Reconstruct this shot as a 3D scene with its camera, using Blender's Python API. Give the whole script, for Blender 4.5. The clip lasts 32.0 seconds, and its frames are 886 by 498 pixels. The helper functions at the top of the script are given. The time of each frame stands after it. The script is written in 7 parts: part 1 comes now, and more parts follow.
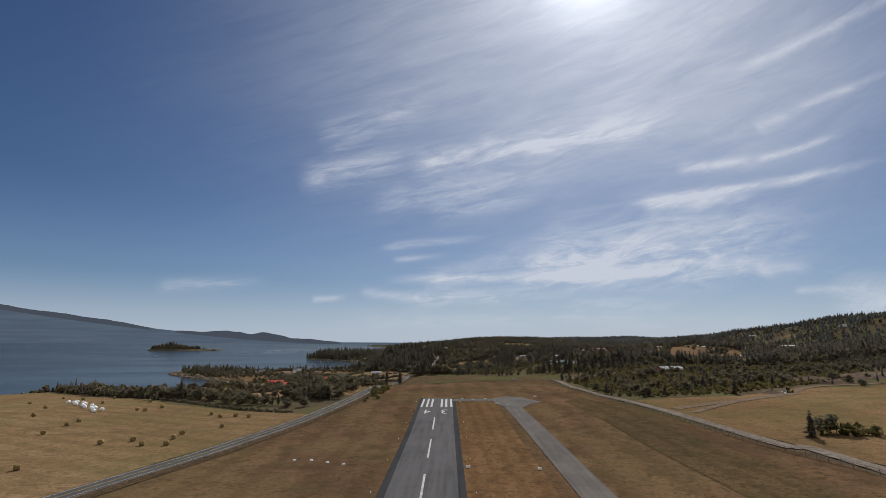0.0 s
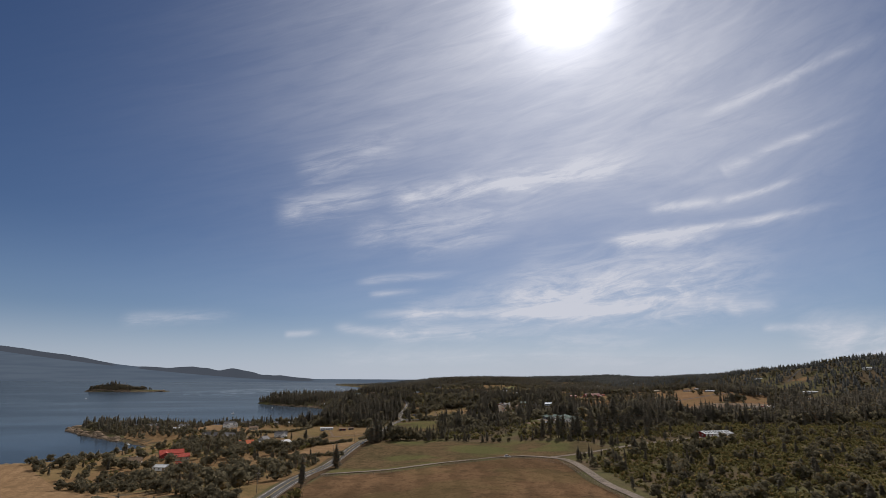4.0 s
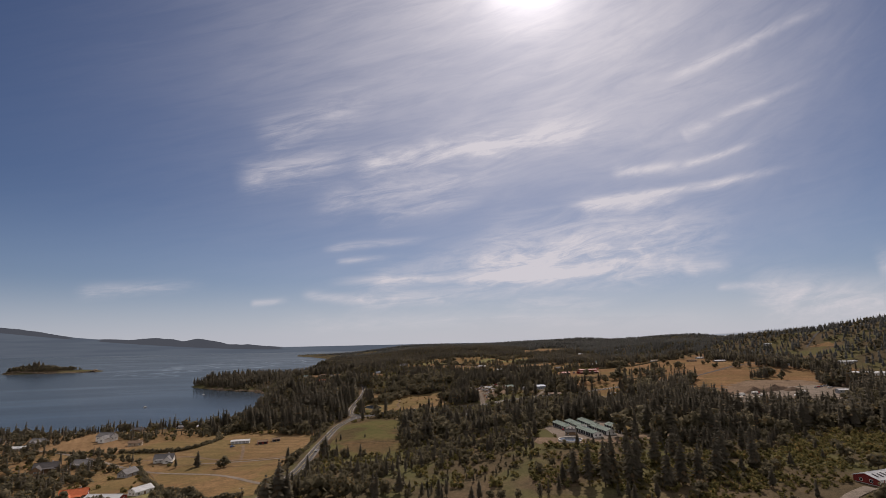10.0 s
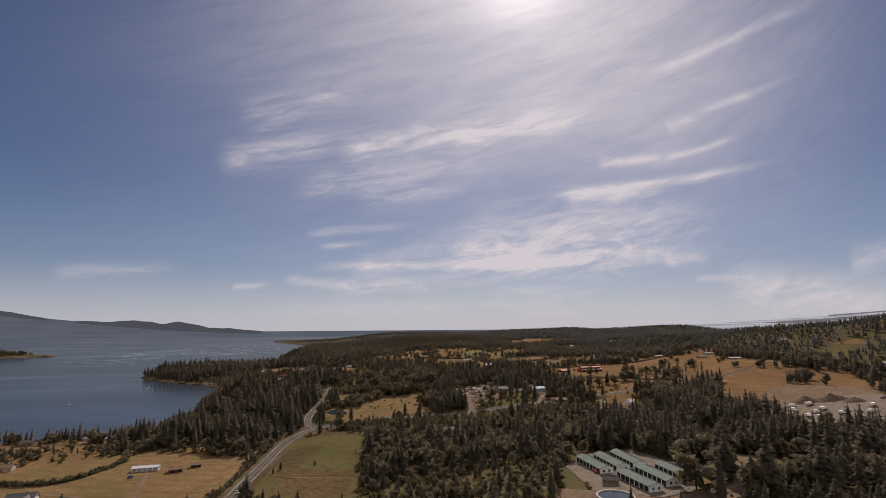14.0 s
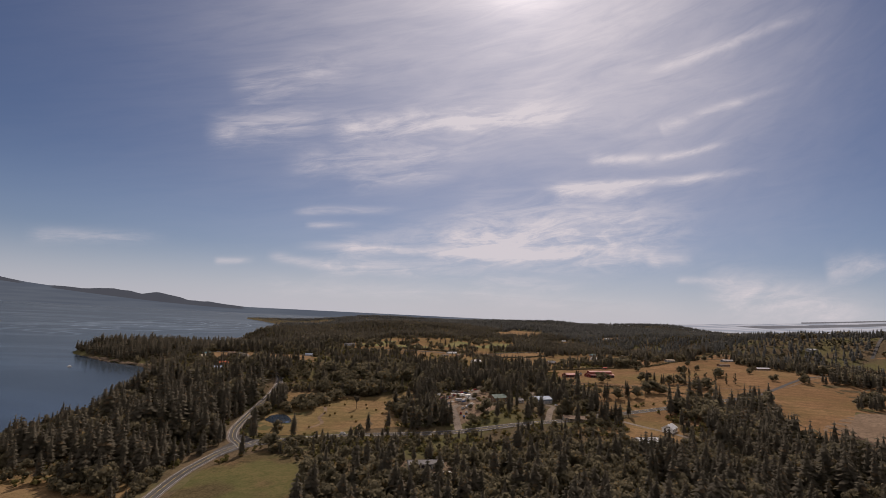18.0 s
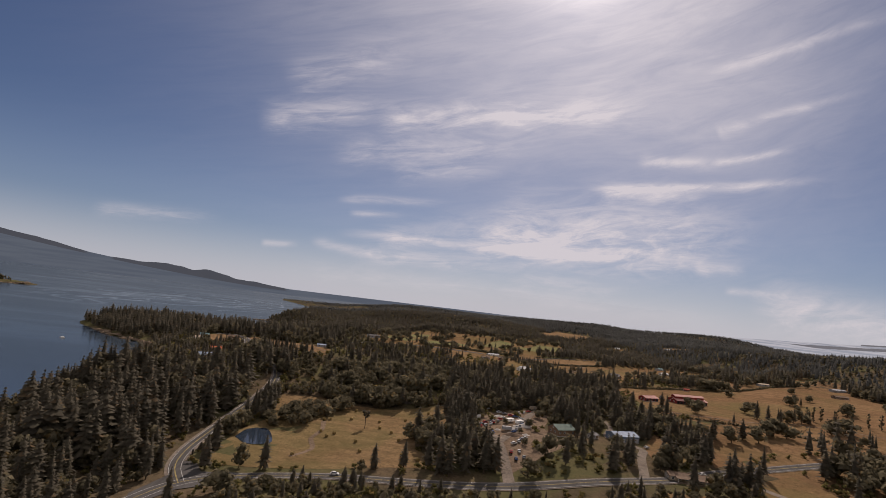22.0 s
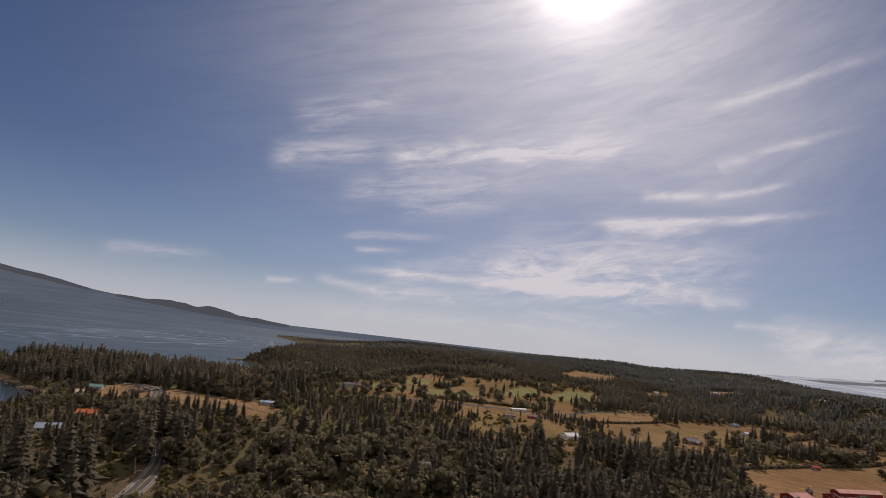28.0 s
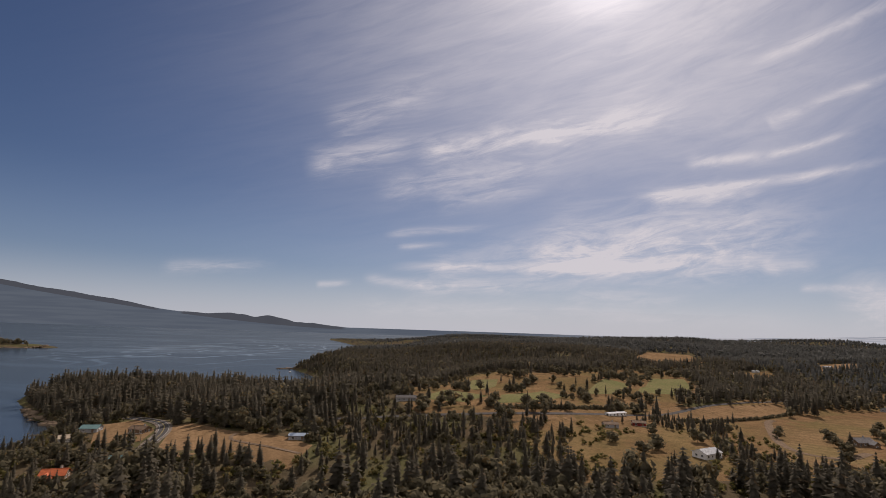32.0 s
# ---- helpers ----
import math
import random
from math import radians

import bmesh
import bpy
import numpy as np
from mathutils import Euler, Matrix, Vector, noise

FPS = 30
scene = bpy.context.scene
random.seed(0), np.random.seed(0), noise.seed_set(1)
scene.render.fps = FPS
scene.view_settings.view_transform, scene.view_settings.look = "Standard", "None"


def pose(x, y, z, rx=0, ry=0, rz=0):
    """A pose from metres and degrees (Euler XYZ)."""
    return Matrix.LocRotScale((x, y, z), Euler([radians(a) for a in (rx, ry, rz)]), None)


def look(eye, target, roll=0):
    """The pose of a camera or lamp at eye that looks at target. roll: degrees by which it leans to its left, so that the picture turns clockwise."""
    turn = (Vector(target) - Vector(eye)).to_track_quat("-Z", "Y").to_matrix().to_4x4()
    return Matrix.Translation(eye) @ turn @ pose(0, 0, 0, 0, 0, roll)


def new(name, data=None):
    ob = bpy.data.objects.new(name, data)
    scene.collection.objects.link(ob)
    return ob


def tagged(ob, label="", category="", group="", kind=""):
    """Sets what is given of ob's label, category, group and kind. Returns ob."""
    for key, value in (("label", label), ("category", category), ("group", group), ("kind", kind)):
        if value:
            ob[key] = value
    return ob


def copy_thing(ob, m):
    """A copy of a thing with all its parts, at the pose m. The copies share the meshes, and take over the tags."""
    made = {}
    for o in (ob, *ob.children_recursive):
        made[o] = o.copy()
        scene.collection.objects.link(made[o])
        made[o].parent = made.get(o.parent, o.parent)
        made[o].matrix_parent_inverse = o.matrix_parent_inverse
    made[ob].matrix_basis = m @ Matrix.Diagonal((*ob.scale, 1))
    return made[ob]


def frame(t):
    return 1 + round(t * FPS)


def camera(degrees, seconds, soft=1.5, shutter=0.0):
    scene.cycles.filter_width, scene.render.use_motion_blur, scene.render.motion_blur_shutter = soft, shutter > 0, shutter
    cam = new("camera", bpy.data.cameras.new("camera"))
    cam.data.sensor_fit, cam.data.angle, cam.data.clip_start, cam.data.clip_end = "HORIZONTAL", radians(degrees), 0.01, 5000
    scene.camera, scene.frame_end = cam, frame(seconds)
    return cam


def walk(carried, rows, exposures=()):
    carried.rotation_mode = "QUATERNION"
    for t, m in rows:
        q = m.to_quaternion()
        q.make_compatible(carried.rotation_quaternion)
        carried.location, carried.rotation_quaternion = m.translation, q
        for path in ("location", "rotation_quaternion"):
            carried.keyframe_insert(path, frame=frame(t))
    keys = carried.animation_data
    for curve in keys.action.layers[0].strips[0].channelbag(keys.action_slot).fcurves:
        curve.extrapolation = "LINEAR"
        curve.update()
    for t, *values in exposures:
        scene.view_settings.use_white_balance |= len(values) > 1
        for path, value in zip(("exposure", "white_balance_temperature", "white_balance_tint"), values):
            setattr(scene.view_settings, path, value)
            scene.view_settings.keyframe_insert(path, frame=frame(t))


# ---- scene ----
cam = camera(84.05, 32.0, soft=0.7)
PATH = [
    (0, (12.51, 0.03, 41.48), (9.44, 98.40, 59.24), 0.27),
    (0.5, (13.41, 19.73, 42.53), (10.54, 117.76, 62.10), -1.03),
    (1, (13.74, 39.32, 43.92), (11.40, 136.96, 65.39), -2.81),
    (1.5, (14.05, 58.85, 45.83), (12.31, 156.47, 67.48), -3.31),
    (2, (14.36, 78.18, 47.98), (13.23, 175.72, 69.97), -0.02),
    (2.5, (15.13, 97.24, 49.83), (15.30, 194.55, 72.90), 1.15),
    (3, (16.09, 116.08, 51.56), (17.32, 213.15, 75.55), 0.56),
    (3.5, (16.98, 134.53, 53.25), (18.70, 231.40, 77.99), 0.21),
    (5.5, (20.11, 203.92, 59.58), (21.28, 300.81, 84.26), 1.14),
    (6, (20.87, 221.77, 61.29), (21.95, 318.79, 85.48), 0.37),
    (6.5, (21.74, 239.81, 63.05), (23.11, 337.02, 86.48), -0.98),
    (7, (22.83, 257.99, 65.01), (24.60, 355.39, 87.60), -2.64),
    (7.5, (23.81, 276.08, 67.19), (26.34, 373.74, 88.55), -4.21),
    (8, (24.96, 293.90, 69.39), (28.20, 391.72, 89.94), -4.44),
    (8.5, (26.01, 311.27, 71.42), (30.32, 409.17, 91.33), -3.50),
    (9, (26.87, 328.13, 73.31), (32.51, 426.14, 92.37), -2.43),
    (9.5, (27.76, 344.49, 74.72), (34.75, 442.55, 93.05), -1.66),
    (10, (28.73, 360.29, 75.91), (36.94, 458.34, 93.81), -1.21),
    (10.5, (29.75, 375.49, 77.08), (39.13, 473.48, 94.66), -1.51),
    (11, (30.99, 390.47, 78.27), (41.21, 488.38, 95.86), -0.52),
    (11.5, (32.53, 405.41, 79.40), (43.62, 503.34, 96.34), 0.64),
    (12, (34.35, 420.49, 80.35), (46.02, 518.42, 96.88), 1.52),
    (12.5, (36.23, 435.67, 80.72), (48.12, 533.62, 96.98), 1.52),
    (13, (37.84, 451.57, 80.82), (49.58, 549.53, 97.13), 0.53),
    (13.5, (39.27, 468.27, 81.17), (50.42, 566.35, 97.12), -0.59),
    (15.5, (44.45, 537.29, 82.86), (57.09, 635.57, 96.29), 0.81),
    (16, (46.45, 555.55, 82.58), (60.17, 653.68, 96.07), 0.13),
    (16.5, (48.66, 573.92, 82.26), (63.09, 672.00, 95.40), -0.41),
    (17, (50.81, 591.80, 82.01), (65.47, 689.89, 94.84), -0.16),
    (17.5, (53.07, 608.73, 81.96), (67.69, 706.83, 94.77), 1.33),
    (18, (55.40, 624.72, 82.22), (69.64, 722.89, 94.86), 2.92),
    (18.5, (57.69, 640.05, 82.48), (71.16, 738.34, 95.08), 4.49),
    (19, (59.71, 655.29, 82.65), (71.92, 753.73, 95.25), 5.98),
    (19.5, (61.42, 670.75, 82.63), (72.27, 769.40, 94.96), 7.29),
    (20, (62.77, 686.88, 82.21), (72.16, 785.70, 94.28), 8.09),
    (20.5, (63.81, 704.02, 81.50), (71.79, 803.00, 93.29), 8.58),
    (21, (64.85, 721.39, 80.59), (72.07, 820.48, 91.97), 8.28),
    (21.5, (66.00, 738.57, 79.66), (72.72, 837.75, 90.56), 7.45),
    (22, (67.31, 755.51, 78.79), (73.56, 854.73, 89.55), 6.85),
    (22.5, (68.60, 772.18, 78.00), (74.45, 871.33, 89.69), 6.56),
    (23, (69.75, 788.69, 77.40), (75.59, 887.83, 89.07), 5.74),
    (23.5, (70.86, 804.81, 77.02), (76.64, 903.95, 88.80), 4.64),
    (24, (71.72, 820.51, 76.80), (77.56, 919.59, 88.96), 3.80),
    (24.5, (72.44, 835.90, 76.53), (78.02, 934.94, 89.18), 3.86),
    (25, (73.38, 850.97, 76.31), (78.96, 949.96, 89.37), 4.26),
    (25.5, (74.46, 865.93, 76.13), (80.19, 964.80, 89.97), 4.67),
    (27.5, (79.36, 922.75, 77.08), (84.22, 1021.02, 94.95), 7.12),
    (28, (79.29, 936.36, 77.45), (83.95, 1034.66, 95.17), 6.64),
    (28.5, (78.94, 949.64, 77.95), (82.72, 1047.98, 95.69), 6.73),
    (29, (78.46, 962.71, 78.61), (80.98, 1061.12, 96.21), 8.17),
    (29.5, (77.68, 975.69, 79.24), (79.07, 1074.20, 96.37), 9.31),
    (30, (76.42, 988.37, 79.63), (76.81, 1086.93, 96.54), 8.33),
    (30.5, (75.23, 1000.62, 80.10), (74.64, 1099.23, 96.67), 6.19),
    (31, (74.19, 1012.53, 80.52), (72.42, 1111.25, 96.38), 4.45),
    (31.5, (73.11, 1024.13, 80.66), (70.01, 1122.88, 96.08), 2.99),
    (32, (72.15, 1035.33, 80.45), (68.12, 1134.06, 95.84), 1.88),
]
EXPOSURES = [(0.0, 0.0, 6300, 10), (3.0, 0.0, 6450, 12), (6.0, 0.0, 6680, 15), (9.0, 0.0, 6950, 18), (13.0, 0.0, 7280, 22), (20.0, 0.0, 7250, 22), (32.0, 0.0, 7150, 20)]
walk(cam, [(t, look(eye, target, roll)) for t, eye, target, roll in PATH], EXPOSURES)

# ---- light ----
SUN_AZ, SUN_EL = radians(17.0), radians(40.5)      # clockwise from +y, above the horizon
SUN_DIR = Vector((math.sin(SUN_AZ) * math.cos(SUN_EL), math.cos(SUN_AZ) * math.cos(SUN_EL), math.sin(SUN_EL)))
sun_data = bpy.data.lights.new("sun", "SUN")
sun_data.energy, sun_data.angle, sun_data.color = 4.3, radians(0.6), (1.0, 0.95, 0.87)
sun = new("sun", sun_data)
sun.matrix_world = look(SUN_DIR * 900, (0, 0, 0))


class Nodes:
    """Short hand for building a node tree."""

    def __init__(self, tree):
        self.tree = tree
        tree.nodes.clear()

    def add(self, kind, **settings):
        node = self.tree.nodes.new(kind)
        for key, value in settings.items():
            setattr(node, key, value)
        return node

    def put(self, node, slot, value):
        if hasattr(value, "is_linked"):
            self.tree.links.new(value, node.inputs[slot])
        else:
            node.inputs[slot].default_value = value

    def math(self, op, a, b=0.0, c=0.0):
        node = self.add("ShaderNodeMath", operation=op)
        for slot, value in enumerate((a, b, c)):
            self.put(node, slot, value)
        return node.outputs[0]

    def ramp(self, value, lo, hi, a=0.0, b=1.0):
        node = self.add("ShaderNodeMapRange", interpolation_type="SMOOTHSTEP")
        for slot, v in enumerate((value, lo, hi, a, b)):
            self.put(node, slot, v)
        return node.outputs[0]

    def mix(self, fac, a, b, blend="MIX"):
        node = self.add("ShaderNodeMix", data_type="RGBA", blend_type=blend)
        self.put(node, 0, fac)
        self.put(node, 6, a if hasattr(a, "is_linked") else (*a, 1.0))
        self.put(node, 7, b if hasattr(b, "is_linked") else (*b, 1.0))
        return node.outputs[2]

    def noise(self, vector, scale, detail=4.0, rough=0.55, distort=0.0):
        node = self.add("ShaderNodeTexNoise")
        self.put(node, "Vector", vector)
        for key, v in (("Scale", scale), ("Detail", detail), ("Roughness", rough), ("Distortion", distort)):
            self.put(node, key, v)
        return node.outputs[0]

    def xyz(self, x, y, z=0.0):
        node = self.add("ShaderNodeCombineXYZ")
        for slot, v in enumerate((x, y, z)):
            self.put(node, slot, v)
        return node.outputs[0]


def build_world():
    world = bpy.data.worlds.new("sky")
    scene.world = world
    world.use_nodes = True
    n = Nodes(world.node_tree)
    way = n.add("ShaderNodeTexCoord").outputs["Generated"]
    split = n.add("ShaderNodeSeparateXYZ")
    n.put(split, 0, way)
    x, y, z = split.outputs
    sky = n.add("ShaderNodeTexSky", sky_type="NISHITA", sun_disc=False, sun_elevation=SUN_EL, sun_rotation=SUN_AZ,
                altitude=60.0, air_density=1.0, dust_density=0.4, ozone_density=2.2)
    ahead = n.math("MAXIMUM", y, 0.05)
    u, v = n.math("DIVIDE", x, ahead), n.math("DIVIDE", z, ahead)
    front = n.ramp(y, 0.05, 0.3)

    # thin cirrus: long streaks and wider patches (u0, v0, u1, v1, half width, strength), broken up by fibrous noise
    streaks = [(0.36, 0.272, 0.86, 0.36, 0.0068, 1.0), (0.38, 0.268, 0.62, 0.295, 0.0102, 0.7), (0.459, 0.352, 0.65, 0.374, 0.0088, 0.7), (0.62, 0.37, 0.81, 0.424, 0.0054, 0.6), (0.6, 0.568, 1.07, 0.8, 0.0095, 0.42),
               (0.63, 0.438, 0.7, 0.475, 0.0122, 0.4), (0.66, 0.455, 0.98, 0.592, 0.0068, 0.45), (-0.132, 0.115, 0.45, 0.128, 0.0075, 0.8), (-0.16, 0.184, 0.06, 0.206, 0.0054, 0.5), (-0.135, 0.157, -0.02, 0.166, 0.0041, 0.6),
               (0.6, 0.131, 0.71, 0.142, 0.009, 0.65), (0.67, 0.094, 0.8, 0.1, 0.0054, 0.7), (-0.3, 0.077, -0.226, 0.086, 0.0048, 0.6), (-0.2, 0.094, -0.02, 0.072, 0.0068, 0.6)]
    patches = [(0.10, 0.132, 0.70, 0.158, 0.028, 0.8), (0.16, 0.165, 0.74, 0.235, 0.044, 0.72), (-0.07, 0.115, 0.24, 0.19, 0.022, 0.35), (-0.11, 0.078, 0.22, 0.086, 0.013, 0.65), (0.20, 0.064, 0.46, 0.066, 0.010, 0.5),
               (0.74, 0.085, 1.22, 0.03, 0.034, 0.85), (1.05, 0.14, 1.25, 0.172, 0.02, 0.6), (-0.63, 0.104, -0.39, 0.116, 0.009, 0.45), (-0.34, 0.328, -0.08, 0.39, 0.024, 0.5), (-0.10, 0.362, 0.20, 0.42, 0.020, 0.65),
               (0.13, 0.40, 0.47, 0.462, 0.024, 0.55), (-0.18, 0.28, 0.24, 0.355, 0.022, 0.4), (-0.30, 0.42, -0.05, 0.515, 0.026, 0.35), (-0.06, 0.25, 0.17, 0.30, 0.016, 0.3), (-0.25, 0.036, 0.7, 0.03, 0.012, 0.35)]
    bend = n.noise(n.xyz(n.math("MULTIPLY", u, 2.2), n.math("MULTIPLY", v, 3.0)), 1.5, 3.0)
    vb = n.math("ADD", v, n.math("MULTIPLY", n.math("SUBTRACT", bend, 0.5), 0.022))
    tilt = n.math("SUBTRACT", vb, n.math("MULTIPLY", u, n.math("ADD", 0.06, n.math("MULTIPLY", v, 0.42))))
    fibre = n.noise(n.xyz(n.math("MULTIPLY", u, 2.6), n.math("MULTIPLY", tilt, 16.0)), 2.0, 8.0, 0.68, 0.7)
    puff = n.noise(n.xyz(n.math("MULTIPLY", u, 9.0), n.math("MULTIPLY", tilt, 34.0), 3.0), 1.6, 6.0, 0.65, 0.8)
    broad = n.noise(n.xyz(n.math("MULTIPLY", u, 1.6), n.math("MULTIPLY", tilt, 5.0), 8.0), 1.0, 4.0, 0.6, 0.5)
    total, threads = 0.0, len(streaks)
    grain = n.math("ADD", n.math("ADD", 0.14, n.math("MULTIPLY", n.ramp(fibre, 0.34, 0.72), 0.75)), n.math("MULTIPLY", n.ramp(puff, 0.40, 0.70), 0.40))
    body = n.math("ADD", 0.18, n.math("MULTIPLY", grain, 0.68))
    for k, (u0, v0, u1, v1, wide, strong) in enumerate(streaks + patches):
        along = math.hypot(u1 - u0, v1 - v0)
        du, dv = (u1 - u0) / along, (v1 - v0) / along
        a, b = n.math("SUBTRACT", u, u0), n.math("SUBTRACT", vb, v0)
        s = n.math("ADD", n.math("MULTIPLY", a, du), n.math("MULTIPLY", b, dv))
        w = n.math("SUBTRACT", n.math("MULTIPLY", b, du), n.math("MULTIPLY", a, dv))
        ends = n.math("MULTIPLY", n.ramp(s, -0.05 * along, 0.14 * along), n.ramp(s, 1.10 * along, 0.55 * along))
        w = n.math("ADD", w, n.math("MULTIPLY", n.math("SUBTRACT", puff, 0.5), 0.9 * wide))
        side = n.math("POWER", 2.718, n.math("MULTIPLY", n.math("MULTIPLY", w, w), -0.55 / wide ** 2))
        total = n.math("ADD", total, n.math("MULTIPLY", n.math("MULTIPLY", n.math("MULTIPLY", ends, side), strong), body if k < threads else grain))
    streak = total
    # the veil round the sun and to its right
    du, dv = n.math("SUBTRACT", u, 0.36), n.math("SUBTRACT", v, 0.72)
    turned = n.math("ADD", n.math("MULTIPLY", du, 0.80), n.math("MULTIPLY", dv, 0.30))
    across = n.math("SUBTRACT", n.math("MULTIPLY", dv, 0.95), n.math("MULTIPLY", du, 0.25))
    far2 = n.math("ADD", n.math("MULTIPLY", turned, turned), n.math("MULTIPLY", across, across))
    veil = n.math("MULTIPLY", n.math("POWER", 2.718, n.math("MULTIPLY", far2, -3.6)), n.math("MULTIPLY", n.ramp(fibre, 0.15, 0.75, 0.68, 1.0), n.ramp(broad, 0.3, 0.7, 0.72, 1.05)))
    cloud = n.math("MINIMUM", n.math("MULTIPLY", n.math("ADD", n.math("MULTIPLY", streak, 0.85), n.math("MULTIPLY", veil, 0.88)), front), 0.88)
    # glare of the sun through the veil
    toward = n.add("ShaderNodeVectorMath", operation="DOT_PRODUCT")
    n.put(toward, 0, way)
    n.put(toward, 1, tuple(SUN_DIR))
    cosine = n.math("MAXIMUM", toward.outputs["Value"], 0.0)
    glare = n.math("ADD", n.math("MULTIPLY", n.math("POWER", cosine, 420.0), 26.0),
                   n.math("ADD", n.math("MULTIPLY", n.math("POWER", cosine, 120.0), 5.0), n.math("MULTIPLY", n.math("POWER", cosine, 14.0), 1.6)))
    lit = n.mix(1.0, (11.0, 11.4, 12.4), n.xyz(glare, glare, glare), "ADD")
    # unseen sky behind the camera is brightened, added as fill for the trees
    base = n.mix(front, n.mix(n.ramp(z, -0.05, 0.1), (3.0, 3.0, 3.0), n.mix(0.55, sky.outputs[0], (15.0, 14.8, 14.4))), n.mix(1.0, sky.outputs[0], (0.50, 0.62, 0.81), "MULTIPLY"))
    base = n.mix(n.math("MULTIPLY", n.ramp(z, 0.28, 0.02), 0.26), base, (5.9, 8.2, 12.0))
    base = n.mix(n.math("MULTIPLY", n.ramp(z, 0.12, -0.02), 0.62), base, (9.6, 10.8, 12.6))
    seen = n.mix(cloud, base, lit)
    seen = n.mix(0.35, seen, n.mix(1.0, seen, n.xyz(glare, glare, glare), "ADD"))

    # distance below the sky, its haze painted in: open water, two low wooded islands
    left = n.math("MAXIMUM", n.math("SUBTRACT", n.math("MULTIPLY", u, -1.0), 0.25), 0.0)
    right = n.math("MAXIMUM", n.math("SUBTRACT", u, 0.35), 0.0)
    # horizon lifted towards both sides to fit the camera's view
    rise = n.math("ADD", n.math("MULTIPLY", n.math("POWER", left, 1.5), 0.115), n.math("MULTIPLY", n.math("POWER", right, 1.5), 0.05))
    level = n.math("SUBTRACT", rise, 0.010)
    rough = n.noise(n.xyz(n.math("MULTIPLY", u, 14.0), 0.0), 1.0, 5.0, 0.6)
    hills = n.math("ADD", n.math("MULTIPLY", n.math("MULTIPLY", n.ramp(u, -0.60, -0.44), n.ramp(u, -0.22, -0.36)), n.math("ADD", 0.003, n.math("MULTIPLY", n.ramp(n.noise(n.xyz(n.math("MULTIPLY", u, 11.0), 2.0), 1.0, 2.0, 0.4), 0.3, 0.68), 0.0125))),
                   n.math("MULTIPLY", n.ramp(u, -0.60, -0.74), n.math("ADD", 0.002, n.math("MULTIPLY", rough, 0.009))))
    top = n.math("ADD", level, hills)
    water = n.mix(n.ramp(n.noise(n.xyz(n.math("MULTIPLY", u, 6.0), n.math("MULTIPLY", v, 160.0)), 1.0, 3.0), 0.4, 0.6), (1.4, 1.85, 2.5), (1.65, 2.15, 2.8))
    # sun glare on the right-hand water painted in as a paler colour
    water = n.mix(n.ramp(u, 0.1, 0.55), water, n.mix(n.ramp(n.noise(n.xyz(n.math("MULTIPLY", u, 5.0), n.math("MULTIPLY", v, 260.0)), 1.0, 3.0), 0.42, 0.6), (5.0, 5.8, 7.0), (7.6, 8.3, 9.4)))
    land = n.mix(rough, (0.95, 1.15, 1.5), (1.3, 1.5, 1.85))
    below = n.math("LESS_THAN", v, level)
    on_land = n.math("MULTIPLY", n.math("LESS_THAN", v, top), n.math("GREATER_THAN", v, n.math("SUBTRACT", level, 0.004)))
    # faint mountains beyond, the haze put in as a weak mix
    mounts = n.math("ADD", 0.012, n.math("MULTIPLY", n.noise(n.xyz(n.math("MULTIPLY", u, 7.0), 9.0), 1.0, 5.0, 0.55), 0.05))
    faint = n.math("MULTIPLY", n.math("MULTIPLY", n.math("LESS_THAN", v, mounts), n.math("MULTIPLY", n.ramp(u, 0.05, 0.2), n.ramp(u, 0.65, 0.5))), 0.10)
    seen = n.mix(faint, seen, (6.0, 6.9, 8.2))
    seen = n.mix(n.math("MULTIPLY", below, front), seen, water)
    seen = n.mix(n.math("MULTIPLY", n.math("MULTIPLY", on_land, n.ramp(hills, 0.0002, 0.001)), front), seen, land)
    # low islands across the strait on the far side, paled in colour for haze
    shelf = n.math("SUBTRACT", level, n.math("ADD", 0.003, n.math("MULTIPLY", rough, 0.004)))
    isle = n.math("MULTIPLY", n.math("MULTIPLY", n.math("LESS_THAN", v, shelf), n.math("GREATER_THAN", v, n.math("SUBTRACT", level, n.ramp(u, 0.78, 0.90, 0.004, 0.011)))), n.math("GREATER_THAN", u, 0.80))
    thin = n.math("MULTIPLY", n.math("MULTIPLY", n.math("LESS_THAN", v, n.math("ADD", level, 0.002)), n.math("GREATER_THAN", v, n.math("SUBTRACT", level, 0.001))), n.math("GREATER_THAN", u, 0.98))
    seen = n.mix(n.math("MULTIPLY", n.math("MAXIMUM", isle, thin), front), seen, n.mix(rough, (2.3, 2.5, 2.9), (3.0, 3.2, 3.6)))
    back = n.add("ShaderNodeBackground")
    n.put(back, "Color", seen)
    n.put(back, "Strength", 0.055)
    n.tree.links.new(back.outputs[0], n.add("ShaderNodeOutputWorld").inputs[0])


build_world()

# ---- materials ----
def material(name, build):
    made = bpy.data.materials.new(name)
    made.use_nodes = True
    n = Nodes(made.node_tree)
    shader = n.add("ShaderNodeBsdfPrincipled")
    n.tree.links.new(shader.outputs[0], n.add("ShaderNodeOutputMaterial").inputs[0])
    build(n, shader)
    return made


def place(n):
    return n.add("ShaderNodeNewGeometry").outputs["Position"]


